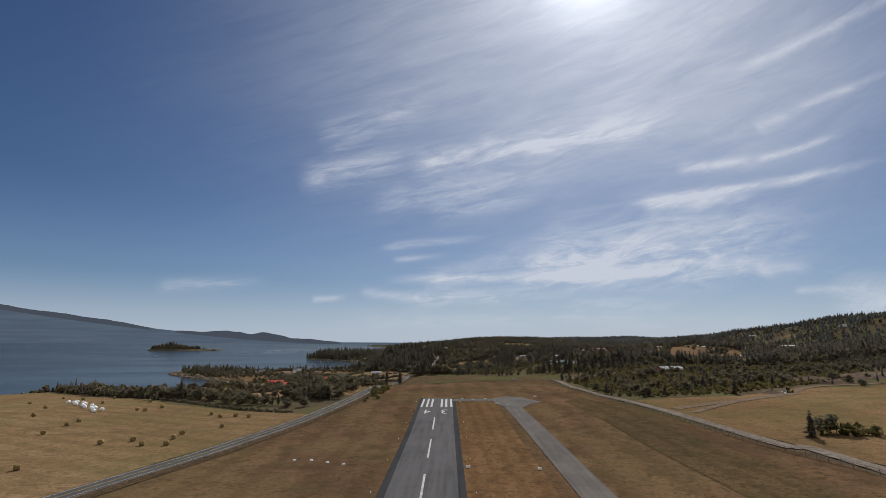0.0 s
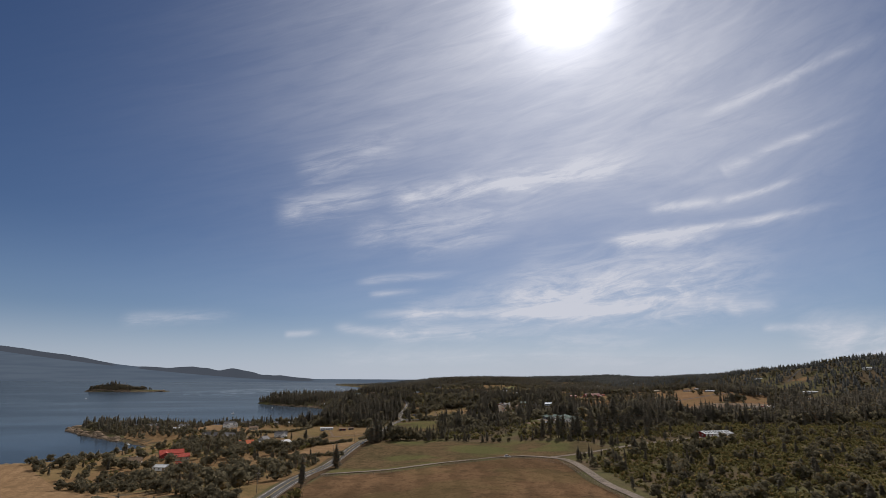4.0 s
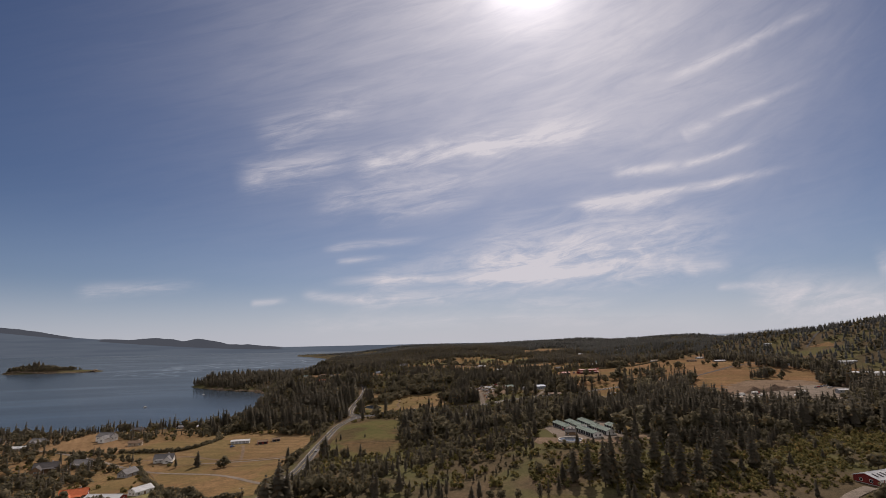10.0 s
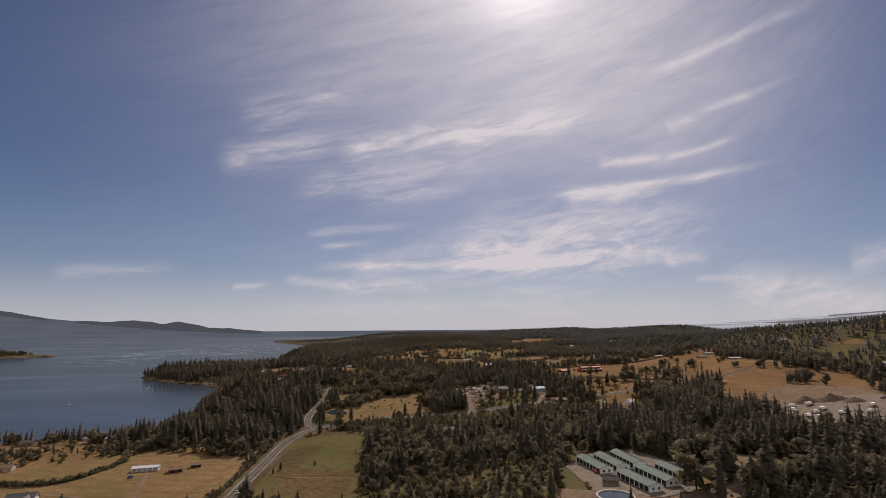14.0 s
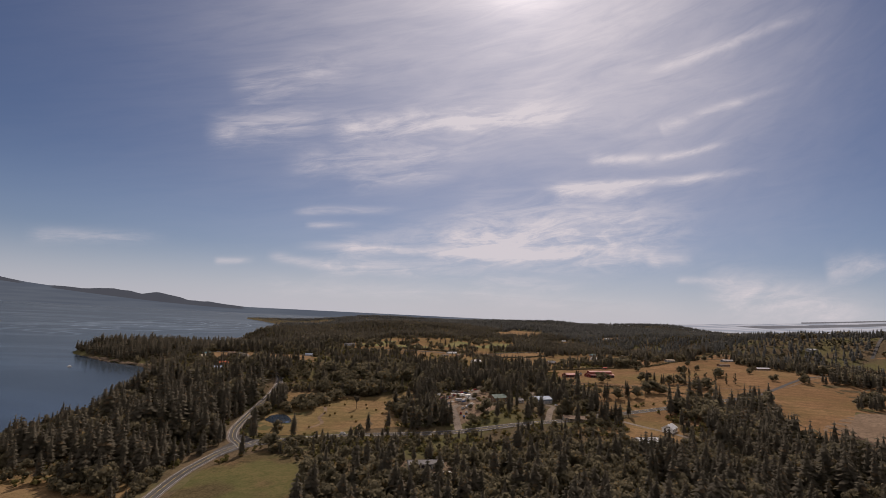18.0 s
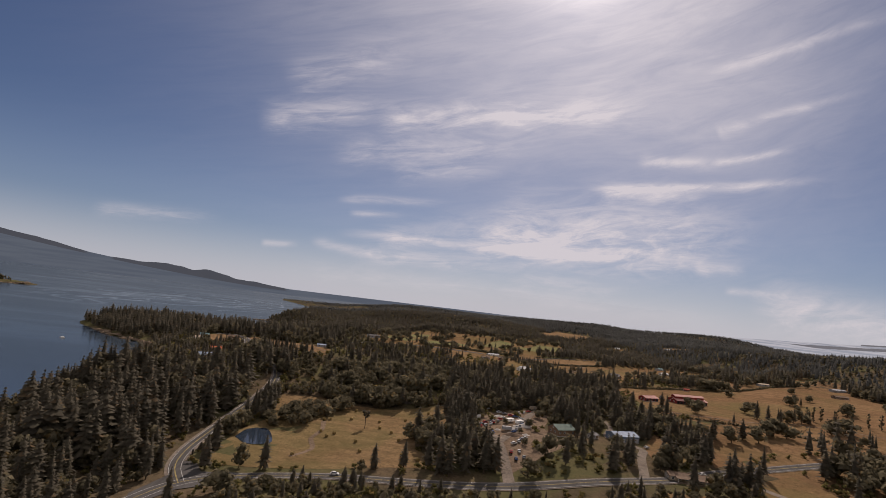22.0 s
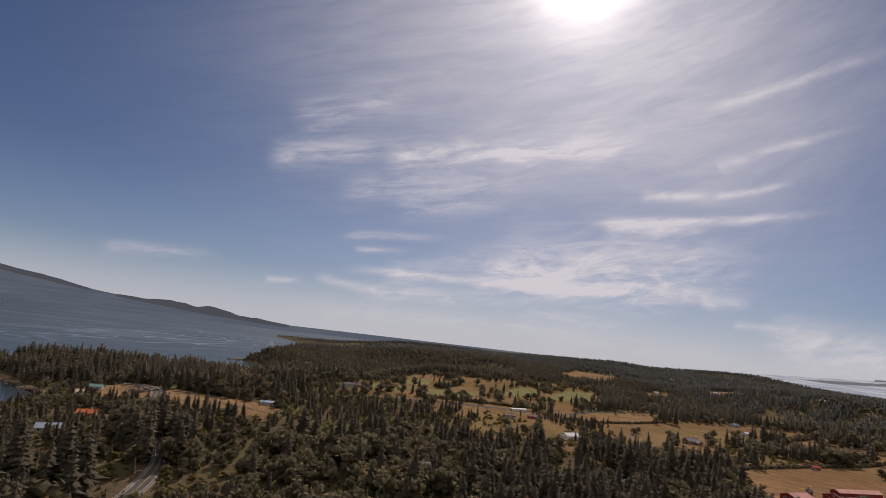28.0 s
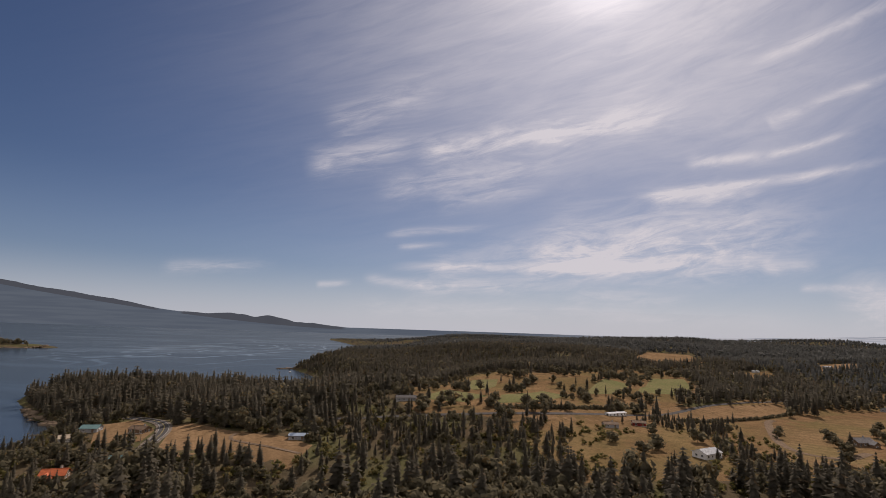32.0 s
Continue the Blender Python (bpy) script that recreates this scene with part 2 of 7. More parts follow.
def plain(name, color, rough=0.8, metal=0.0, vary=0.25, scale=0.6):
    """Paint, metal or boards: one colour with weathering at two scales."""
    def build(n, s):
        p = place(n)
        big, fine = n.noise(p, scale, 3.0), n.noise(p, scale * 9.0, 4.0, 0.6)
        f = n.math("ADD", n.math("MULTIPLY", big, 0.6), n.math("MULTIPLY", fine, 0.4))
        dark, light = tuple(c * (1 - vary) for c in color), tuple(min(1.0, c * (1 + vary)) for c in color)
        n.put(s, "Base Color", n.mix(n.ramp(f, 0.3, 0.7), dark, light))
        n.put(s, "Roughness", rough)
        n.put(s, "Metallic", metal)
        n.put(s, "Specular IOR Level", 0.12)
        bump = n.add("ShaderNodeBump")
        n.put(bump, "Strength", 0.15)
        n.put(bump, "Height", fine)
        n.put(s, "Normal", bump.outputs[0])
    return material(name, build)


def grassland(name, colors, scale=1.0, stripes=0.0, turn=0.0, green=0.0):
    """Dry grass: broad tint, mottling and tufts; stripes: mowing lines."""
    def build(n, s):
        p = place(n)
        broad = n.noise(p, 0.012 * scale, 4.0, 0.55, 0.4)
        mid = n.noise(p, 0.07 * scale, 5.0, 0.62, 0.3)
        fine = n.noise(p, 0.8, 4.0, 0.65)
        c = n.mix(n.ramp(broad, 0.34, 0.64), colors[0], colors[1])
        c = n.mix(n.math("MULTIPLY", n.ramp(mid, 0.45, 0.72), 0.75), c, colors[2])
        tufts = n.noise(p, 0.3, 5.0, 0.7, 0.6)
        c = n.mix(n.math("MULTIPLY", n.ramp(fine, 0.42, 0.66), 0.65), c, tuple(k * 0.5 for k in colors[0]))
        c = n.mix(n.math("MULTIPLY", n.ramp(tufts, 0.48, 0.68), 0.55), c, tuple(k * 0.55 for k in colors[2]))
        c = n.mix(n.math("MULTIPLY", n.ramp(tufts, 0.42, 0.28), 0.35), c, tuple(k * 1.35 for k in colors[0]))
        speck = n.noise(p, 2.4, 3.0, 0.7)
        c = n.mix(n.math("MULTIPLY", n.ramp(speck, 0.56, 0.7), 0.5), c, tuple(min(1.0, k * 1.5) for k in colors[0]))
        if stripes:
            split = n.add("ShaderNodeSeparateXYZ")
            n.put(split, 0, p)
            axis = n.math("ADD", n.math("MULTIPLY", split.outputs[0], math.cos(turn)), n.math("MULTIPLY", split.outputs[1], math.sin(turn)))
            line = n.math("SINE", n.math("ADD", n.math("MULTIPLY", axis, 6.283 / stripes), n.math("MULTIPLY", mid, 9.0)))
            c = n.mix(n.math("MULTIPLY", n.ramp(line, -0.2, 0.9), 0.34), c, tuple(k * 0.62 for k in colors[1]))
        if green:
            c = n.mix(n.math("MULTIPLY", n.ramp(n.noise(p, 0.02, 3.0, 0.5), 0.45, 0.6), green), c, (0.088, 0.104, 0.036))
        n.put(s, "Base Color", c)
        n.put(s, "Roughness", 0.95)
        n.put(s, "Specular IOR Level", 0.0)
        bump = n.add("ShaderNodeBump")
        n.put(bump, "Strength", 0.5)
        n.put(bump, "Distance", 0.4)
        n.put(bump, "Height", n.math("ADD", fine, mid))
        n.put(s, "Normal", bump.outputs[0])
    return material(name, build)


def foliage(name, dark, light, dry=(0.16, 0.12, 0.04), dry_part=0.1):
    """Needles or leaves: each tree and each clump has a tint of its own."""
    def build(n, s):
        geo = n.add("ShaderNodeNewGeometry")
        island, p = geo.outputs["Random Per Island"], geo.outputs["Position"]
        info = n.add("ShaderNodeObjectInfo").outputs["Random"]
        fine = n.noise(p, 1.3, 4.0, 0.65)
        stand, tree_tint = n.noise(p, 0.02, 3.0), n.noise(p, 0.16, 2.0)
        f = n.math("ADD", n.math("MULTIPLY", n.math("FRACT", n.math("ADD", island, info)), 0.28), n.math("ADD", n.math("MULTIPLY", fine, 0.3), n.math("MULTIPLY", n.math("ADD", stand, tree_tint), 0.3)))
        c = n.mix(n.ramp(f, 0.2, 0.9), dark, light)
        c = n.mix(n.math("MULTIPLY", n.ramp(n.math("FRACT", n.math("MULTIPLY", island, 7.31)), 1.0 - dry_part, 1.0 - dry_part * 0.5), 0.7), c, dry)
        n.put(s, "Base Color", c)
        n.put(s, "Roughness", 0.85)
        n.put(s, "Specular IOR Level", 0.04)
        bump = n.add("ShaderNodeBump")
        n.put(bump, "Strength", 0.35)
        n.put(bump, "Distance", 0.5)
        n.put(bump, "Height", fine)
        n.put(s, "Normal", bump.outputs[0])
        # light comes through the needles and leaves
        thin = n.add("ShaderNodeBsdfTranslucent")
        n.put(thin, "Color", c)
        both = n.add("ShaderNodeMixShader")
        n.put(both, 0, 0.55)
        n.tree.links.new(s.outputs[0], both.inputs[1])
        n.tree.links.new(thin.outputs[0], both.inputs[2])
        out = next(k for k in n.tree.nodes if k.type == "OUTPUT_MATERIAL")
        n.tree.links.new(both.outputs[0], out.inputs[0])
    return material(name, build)


def asphalt(name, tone, streaky=0.0):
    def build(n, s):
        p = place(n)
        split = n.add("ShaderNodeSeparateXYZ")
        n.put(split, 0, p)
        along = n.noise(n.xyz(n.math("MULTIPLY", split.outputs[0], 1.0), n.math("MULTIPLY", split.outputs[1], 0.04)), 0.6, 4.0, 0.6)
        patch, fine = n.noise(p, 0.08, 4.0, 0.6), n.noise(p, 3.0, 4.0)
        f = n.math("ADD", n.math("MULTIPLY", along, 0.45 + streaky), n.math("ADD", n.math("MULTIPLY", patch, 0.4), n.math("MULTIPLY", fine, 0.2)))
        c = n.mix(n.ramp(f, 0.3, 0.85), tuple(k * 0.7 for k in tone), tuple(k * 1.45 for k in tone))
        n.put(s, "Base Color", c)
        n.put(s, "Roughness", 0.95)
        n.put(s, "Specular IOR Level", 0.02)
    return material(name, build)


def water_surface(n, s):
    p = place(n)
    split = n.add("ShaderNodeSeparateXYZ")
    n.put(split, 0, p)
    px, py, _ = split.outputs
    wide = n.noise(n.xyz(n.math("MULTIPLY", px, 0.0013), n.math("MULTIPLY", py, 0.0036)), 1.0, 4.0, 0.6, 1.2)
    thread = n.noise(n.xyz(n.math("MULTIPLY", px, 0.0024), n.math("MULTIPLY", py, 0.0011), 5.0), 1.0, 2.0, 0.5, 2.6)
    # tide lines gather off the far shore
    off_shore = n.math("MULTIPLY", n.math("MULTIPLY", n.ramp(py, 1900.0, 2500.0), n.ramp(py, 4200.0, 3300.0)), n.math("MULTIPLY", n.ramp(px, -1500.0, -700.0), 0.75))
    lines = n.math("MULTIPLY", n.ramp(n.math("ABSOLUTE", n.math("SUBTRACT", thread, 0.5)), 0.018, 0.005), off_shore)
    calm = n.math("MAXIMUM", n.math("MULTIPLY", n.ramp(wide, 0.42, 0.72), 0.3), n.math("MULTIPLY", n.ramp(px, 300.0, 900.0), n.ramp(py, 3600.0, 4600.0)))
    slick = n.math("MAXIMUM", calm, lines)
    near = n.noise(p, 0.02, 5.0, 0.65)
    n.put(s, "Base Color", n.mix(near, (0.022, 0.033, 0.046), (0.027, 0.040, 0.054)))
    n.put(s, "Roughness", 0.6)
    n.put(s, "Specular IOR Level", 0.0)
    bump = n.add("ShaderNodeBump")
    n.put(bump, "Strength", n.math("SUBTRACT", 0.09, n.math("MULTIPLY", slick, 0.08)))
    n.put(bump, "Distance", 0.5)
    n.put(bump, "Height", n.math("ADD", n.noise(p, 0.35, 4.0, 0.6), n.math("MULTIPLY", n.noise(p, 0.06, 3.0), 2.0)))
    # ruffled water mirrors little of the sky, smooth slicks much more
    gloss = n.add("ShaderNodeBsdfGlossy")
    n.put(gloss, "Color", (1, 1, 1, 1))
    n.put(gloss, "Roughness", n.math("SUBTRACT", 0.16, n.math("MULTIPLY", slick, 0.12)))
    n.put(gloss, "Normal", bump.outputs[0])
    both = n.add("ShaderNodeMixShader")
    n.put(both, 0, n.math("ADD", 0.22, n.math("MULTIPLY", slick, 0.32)))
    n.tree.links.new(s.outputs[0], both.inputs[1])
    n.tree.links.new(gloss.outputs[0], both.inputs[2])
    out = next(k for k in n.tree.nodes if k.type == "OUTPUT_MATERIAL")
    n.tree.links.new(both.outputs[0], out.inputs[0])


def pond_surface(n, s):
    n.put(s, "Base Color", (0.02, 0.03, 0.045, 1))
    n.put(s, "Roughness", 0.08)
    n.put(s, "IOR", 1.33)
    bump = n.add("ShaderNodeBump")
    n.put(bump, "Strength", 0.05)
    n.put(bump, "Height", n.noise(place(n), 1.5, 3.0))
    n.put(s, "Normal", bump.outputs[0])


M = {
    "ground": grassland("ground_cover", ((0.118, 0.086, 0.055), (0.083, 0.066, 0.042), (0.057, 0.05, 0.032)), green=0.35),
    "dry": grassland("dry_grass", ((0.215, 0.136, 0.072), (0.152, 0.096, 0.05), (0.098, 0.071, 0.038)), green=0.2),
    "straw": grassland("mown_straw", ((0.25, 0.16, 0.09), (0.188, 0.12, 0.066), (0.13, 0.088, 0.049)), stripes=9.0, turn=0.5),
    "stubble": grassland("hayfield_stubble", ((0.235, 0.142, 0.08), (0.165, 0.10, 0.054), (0.108, 0.073, 0.04)), stripes=16.0, turn=0.8, green=0.12),
    "hay": grassland("hay_field", ((0.222, 0.146, 0.080), (0.165, 0.108, 0.056), (0.108, 0.08, 0.041)), stripes=12.0, turn=1.2, green=0.2),
    "pasture": grassland("green_pasture", ((0.084, 0.066, 0.036), (0.125, 0.083, 0.047), (0.05, 0.044, 0.024)), scale=2.2, green=0.4),
    "fairway": grassland("golf_fairway", ((0.135, 0.140, 0.062), (0.185, 0.168, 0.082), (0.21, 0.165, 0.09)), stripes=8.0, turn=0.9),
    "airfield": grassland("airfield_grass", ((0.152, 0.092, 0.052), (0.092, 0.058, 0.033), (0.058, 0.042, 0.025)), stripes=17.0, turn=0.03, green=0.12),
    "golden": grassland("golden_grass", ((0.172, 0.099, 0.05), (0.118, 0.068, 0.034), (0.072, 0.05, 0.027)), scale=2.0, stripes=6.0, turn=0.03),
    "olive": grassland("olive_mown_grass", ((0.108, 0.073, 0.038), (0.076, 0.055, 0.029), (0.05, 0.04, 0.021)), scale=2.0, stripes=9.0, turn=0.03),
    "verge": grassland("rough_verge", ((0.10, 0.066, 0.04), (0.07, 0.05, 0.031), (0.045, 0.036, 0.023)), scale=3.0),
    "scrub_ground": grassland("scrub_ground", ((0.147, 0.108, 0.064), (0.098, 0.08, 0.046), (0.065, 0.06, 0.033)), green=0.6),
    "dirt": grassland("bare_dirt", ((0.20, 0.146, 0.105), (0.155, 0.112, 0.08), (0.108, 0.081, 0.059)), scale=4.0),
    "gravel": grassland("gravel", ((0.215, 0.18, 0.15), (0.17, 0.142, 0.118), (0.12, 0.102, 0.085)), scale=4.0),
    "rock": grassland("shore_rock", ((0.26, 0.19, 0.13), (0.19, 0.145, 0.105), (0.10, 0.085, 0.07)), scale=6.0),
    "runway": asphalt("runway_asphalt", (0.068, 0.065, 0.066), 0.3),
    "runway_edge": asphalt("runway_edge_asphalt", (0.027, 0.027, 0.029), 0.3),
    "taxiway": asphalt("taxiway_asphalt", (0.108, 0.097, 0.088)),
    "road": asphalt("road_asphalt", (0.075, 0.071, 0.069)),
    "paint": plain("road_paint", (0.36, 0.355, 0.34), 0.7, 0.0, 0.35, 0.5),
    "yellow": plain("yellow_paint", (0.34, 0.26, 0.08), 0.7, 0.0, 0.15, 0.3),
    "conifer": foliage("fir_needles", (0.084, 0.077, 0.060), (0.148, 0.129, 0.095), (0.21, 0.145, 0.085), 0.08),
    # distant firs: aerial haze put into the needle colour as grey-blue
    "conifer_hazed": foliage("hazed_fir_needles", (0.094, 0.097, 0.094), (0.145, 0.145, 0.134), (0.13, 0.115, 0.092), 0.05),
    "leaf": foliage("broad_leaves", (0.094, 0.086, 0.058), (0.166, 0.142, 0.09), (0.22, 0.15, 0.065), 0.10),
    "scrub": foliage("scrub_leaves", (0.074, 0.070, 0.028), (0.165, 0.142, 0.055), (0.23, 0.15, 0.06), 0.2),
    "bark": plain("bark", (0.085, 0.06, 0.042), 0.95, 0.0, 0.35, 2.0),
    "pond": material("pond_water", pond_surface),
    "sea": material("sea_water", water_surface),
}
# ---- the lie of the land ----
SEA = -31.3
# heights of the land: x, y, z
MARKS = [
    (0, -174, 0), (0, 87, 0), (0, 348, 0), (100, 408, 0), (209, 304, 8), (261, 595, 3), (-130, 218, -3), (-226, 87, -2), (304, 87, 10), (522, 348, 24),
    (165, 740, 3), (-183, 609, -21), (-178, 809, -28), (-130, 867, -23), (17, 609, -7), (17, 820, -17), (101, 948, -14), (256, 953, -4), (226, 1091, -2), (-26, 1044, -19),
    (47, 1137, -12), (165, 1128, 2), (322, 1205, 8), (432, 1333, 7), (638, 1295, 16), (609, 957, 7), (92, 1214, 6), (-104, 1244, 3), (-52, 1322, 14),
]
MARKS_FAR = [
    (61, 1444, 21), (211, 1707, 21), (354, 1703, 7), (365, 1453, 4), (214, 1335, 9), (676, 1722, 2), (-300, 1600, -20), (-420, 1680, -15), (-250, 1700, -15), (-120, 1800, -22), (-40, 1950, -6), (261, 2262, 22), (783, 2436, 9),
    (0, 2958, 12), (696, 3132, 16), (200, 3900, 18), (1300, 3950, 34), (2150, 4000, 46), (2620, 3900, -12), (1305, 2175, 8), (870, 609, 42), (1305, 261, 68), (783, 870, 34), (1000, 1000, 90), (1020, 1240, 88), (1010, 1440, 69), (1000, 1560, 60),
    (1000, 1700, 52), (1000, 1830, 42), (1250, 1250, 92), (1300, 1600, 40), (1566, 3654, 16), (-348, 3741, -20), (-560, 3900, -28), (-640, 4150, -28), (-290, 3300, -20), (-200, 2900, -14), (-60, 3500, 4), (-522, 261, -22), (-400, 950, -27), (-300, 930, -26), (-220, 960, -26), (-230, 1030, -27), (-480, 990, -26), (-350, 720, -27),
]
COAST = [(-1305, -609), (-870, 130), (-609, 392), (-487, 574), (-409, 648), (-348, 666), (-335, 722), (-318, 783), (-383, 835), (-452, 887), (-522, 944), (-557, 1000), (-525, 1032),
         (-440, 1030), (-360, 1030), (-290, 1038), (-228, 1054), (-196, 1090), (-200, 1150), (-216, 1220), (-226, 1300), (-234, 1390), (-258, 1460), (-300, 1512), (-368, 1556), (-430, 1612), (-486, 1664), (-508, 1702), (-480, 1738), (-415, 1766), (-330, 1778), (-240, 1780), (-152, 1785),
         (-138, 1880), (-190, 1990), (-235, 2080), (-318, 2204), (-291, 2279), (-300, 2480), (-261, 2740), (-300, 3045), (-410, 3436), (-610, 3880), (-780, 4230), (-780, 5220)]
LAND = COAST + [(6000, 6000), (6000, -4500), (-2500, -4500)]


def inside(poly, x, y):
    """Which of the places lie in the polygon."""
    within = np.zeros(np.shape(x), bool)
    for (x0, y0), (x1, y1) in zip(poly, poly[1:] + poly[:1]):
        if y0 != y1:
            within ^= ((y0 > y) != (y1 > y)) & (x < (x1 - x0) * (y - y0) / (y1 - y0) + x0)
    return within


def away(line, x, y, closed=False):
    """How far the places lie from a line of points."""
    far = np.full(np.shape(x), 1e9)
    for (x0, y0), (x1, y1) in zip(line, line[1:] + (line[:1] if closed else [])):
        dx, dy = x1 - x0, y1 - y0
        s = np.clip(((x - x0) * dx + (y - y0) * dy) / (dx * dx + dy * dy + 1e-9), 0, 1)
        far = np.minimum(far, np.hypot(x - x0 - s * dx, y - y0 - s * dy))
    return far


def ease(v, lo, hi):
    s = np.clip((v - lo) / (hi - lo), 0, 1)
    return s * s * (3 - 2 * s)


ALL_MARKS = np.array(MARKS + MARKS_FAR, float)
ISLAND = (-1427.0, 2597.0)
POND_LEVEL = -18.0


def height(x, y):
    """The ground's height at places given as arrays."""
    x, y = np.asarray(x, float), np.asarray(y, float)
    top, under = np.zeros(x.shape), np.zeros(x.shape)
    for mx, my, mz in ALL_MARKS:
        w = 1 / (((x - mx) ** 2 + (y - my) ** 2) / 130.0 ** 2 + 0.15) ** 2
        top, under = top + w * mz, under + w
    z = top / under
    wavy = 2.2 * np.sin(x / 61 + 1.3 * np.sin(y / 83)) * np.sin(y / 71 + 0.7) + 5 * np.sin(x / 310 + 2) * np.sin(y / 270)
    tame = ease(np.hypot(np.maximum(np.abs(x) - 140, 0), np.maximum(np.maximum(60 - y, y - 480), 0)), 0, 260)
    z = z + 0.45 * wavy * tame
    hills = sum(h * np.exp(-(((x - cx) / w) ** 2 + ((y - cy) / 520) ** 2)) for cx, cy, w, h in ((380, 3500, 260, 9), (720, 3100, 220, 12), (1300, 3550, 260, 17), (1650, 3300, 240, 8), (2080, 3700, 230, 14), (250, 2500, 260, 12), (900, 2600, 240, 8)))
    z = z + hills * ease(4250 - y, 0, 450)
    level = ease(38 - np.hypot((x + 13) / 0.8, y - 1076), 0, 16)
    z = z * (1 - level) + POND_LEVEL * level
    shore = np.where(inside(LAND, x, y), 1.0, -1.0) * away(COAST, x, y)
    z = SEA + 0.4 + (np.maximum(z, SEA + 3) - SEA - 0.4) * ease(shore, -4, 60) + 2.2 * ease(shore, -2, 9)
    z = np.where(shore < 0, SEA - 0.4 + np.maximum(shore * 0.12, -5.0), z)
    ix, iy = (x - ISLAND[0]) / 185.0, (y - ISLAND[1] - 0.15 * (x - ISLAND[0])) / 74.0
    bump = np.clip(1 - ix ** 2 - iy ** 2 + 0.25 * np.sin(x / 23) * np.sin(y / 31), 0, 1)
    knoll = np.exp(-((x - ISLAND[0] + 70) / 62.0) ** 2 - ((y - ISLAND[1] + 8) / 42.0) ** 2)
    return np.where(bump > 0, np.maximum(z, SEA - 0.5 + (9 + 17 * knoll) * np.sqrt(bump)), z)


def ground_at(x, y):
    return float(height(np.array([x]), np.array([y]))[0])


def mesh_object(name, verts, faces, mat, parent=None, smooth=False):
    mesh = bpy.data.meshes.new(name)
    mesh.from_pydata(verts, [], faces)
    mesh.materials.append(mat)
    if smooth:
        mesh.shade_smooth()
    ob = new(name, mesh)
    ob.parent = parent
    return ob


def steps(*parts):
    line = []
    for lo, hi, by in parts:
        line += list(np.arange(lo, hi, by))
    return np.array(line, float)


def build_ground():
    xs = steps((-4800, -1650, 290), (-1650, -1200, 22), (-1200, -700, 60), (-700, 720, 10), (720, 1500, 45), (1500, 4900, 200))
    ys = steps((-3800, -300, 350), (-300, -60, 60), (-60, 2320, 10), (2320, 2450, 30), (2450, 2760, 20), (2760, 4401, 80))
    gx, gy = np.meshgrid(xs, ys)
    z = height(gx, gy)
    nx, ny = len(xs), len(ys)
    idx = np.arange(nx * ny).reshape(ny, nx)
    quads = np.stack([idx[:-1, :-1], idx[:-1, 1:], idx[1:, 1:], idx[1:, :-1]], -1).reshape(-1, 4)
    mesh = bpy.data.meshes.new("ground")
    mesh.vertices.add(nx * ny)
    mesh.vertices.foreach_set("co", np.stack([gx, gy, z], -1).astype(np.float32).ravel())
    mesh.loops.add(quads.size)
    mesh.loops.foreach_set("vertex_index", quads.astype(np.int32).ravel())
    mesh.polygons.add(len(quads))
    mesh.polygons.foreach_set("loop_start", np.arange(0, quads.size, 4, dtype=np.int32))
    mesh.update(calc_edges=True)
    mesh.shade_smooth()
    mesh.materials.append(M["ground"])
    return tagged(new("ground", mesh), "dry grass and brushy ground of a coastal plain", "ground", kind="structure")


build_ground()
water = mesh_object("water", [(-9000, -4200, SEA), (6000, -4200, SEA), (6000, 9000, SEA), (-9000, 9000, SEA)], [(0, 1, 2, 3)], M["sea"])
tagged(water, "calm dark blue sea with pale slicks", "sea", kind="structure")

# ---- fields, roads and paved ground ----
from mathutils.geometry import delaunay_2d_cdt


def drape(name, poly, mat, lift=0.12, step=14.0, label="", category="", parent=None):
    """A piece of ground cover, laid over the land within a polygon."""
    rim = []
    for (x0, y0), (x1, y1) in zip(poly, poly[1:] + poly[:1]):
        n = max(1, int(math.hypot(x1 - x0, y1 - y0) / step))
        rim += [(x0 + (x1 - x0) * k / n, y0 + (y1 - y0) * k / n) for k in range(n)]
    xs, ys = [p[0] for p in poly], [p[1] for p in poly]
    gx, gy = np.meshgrid(np.arange(min(xs), max(xs), step), np.arange(min(ys), max(ys), step))
    keep = inside(poly, gx, gy) & (away(poly, gx, gy, True) > step * 0.4)
    inner = list(zip(gx[keep].tolist(), gy[keep].tolist()))
    edges = [(k, (k + 1) % len(rim)) for k in range(len(rim))]
    flat = delaunay_2d_cdt([Vector(p) for p in rim + inner], edges, [], 1, 0.001)
    pts = np.array([(v.x, v.y) for v in flat[0]])
    z = height(pts[:, 0], pts[:, 1]) + lift
    ob = mesh_object(name, [(x, y, h) for (x, y), h in zip(pts.tolist(), z.tolist())], [tuple(f) for f in flat[2]], mat, parent, True)
    return tagged(ob, label, category, kind="" if parent else "structure")


def smooth_line(line, step=6.0):
    """Points along a gentle curve through the given ones."""
    p = np.array(line, float)
    p = np.vstack([2 * p[0] - p[1], p, 2 * p[-1] - p[-2]])
    out = []
    for k in range(1, len(p) - 2):
        n = max(1, int(np.hypot(*(p[k + 1] - p[k])) / step))
        for s in np.arange(n) / n:
            a, b, c, d = p[k - 1:k + 3]
            out.append(0.5 * (2 * b + (c - a) * s + (2 * a - 5 * b + 4 * c - d) * s ** 2 + (3 * b - a - 3 * c + d) * s ** 3))
    out.append(p[-2])
    return np.array(out)


def sideways(line):
    d = np.gradient(line, axis=0)
    d /= np.linalg.norm(d, axis=1)[:, None]
    return np.stack([-d[:, 1], d[:, 0]], -1)


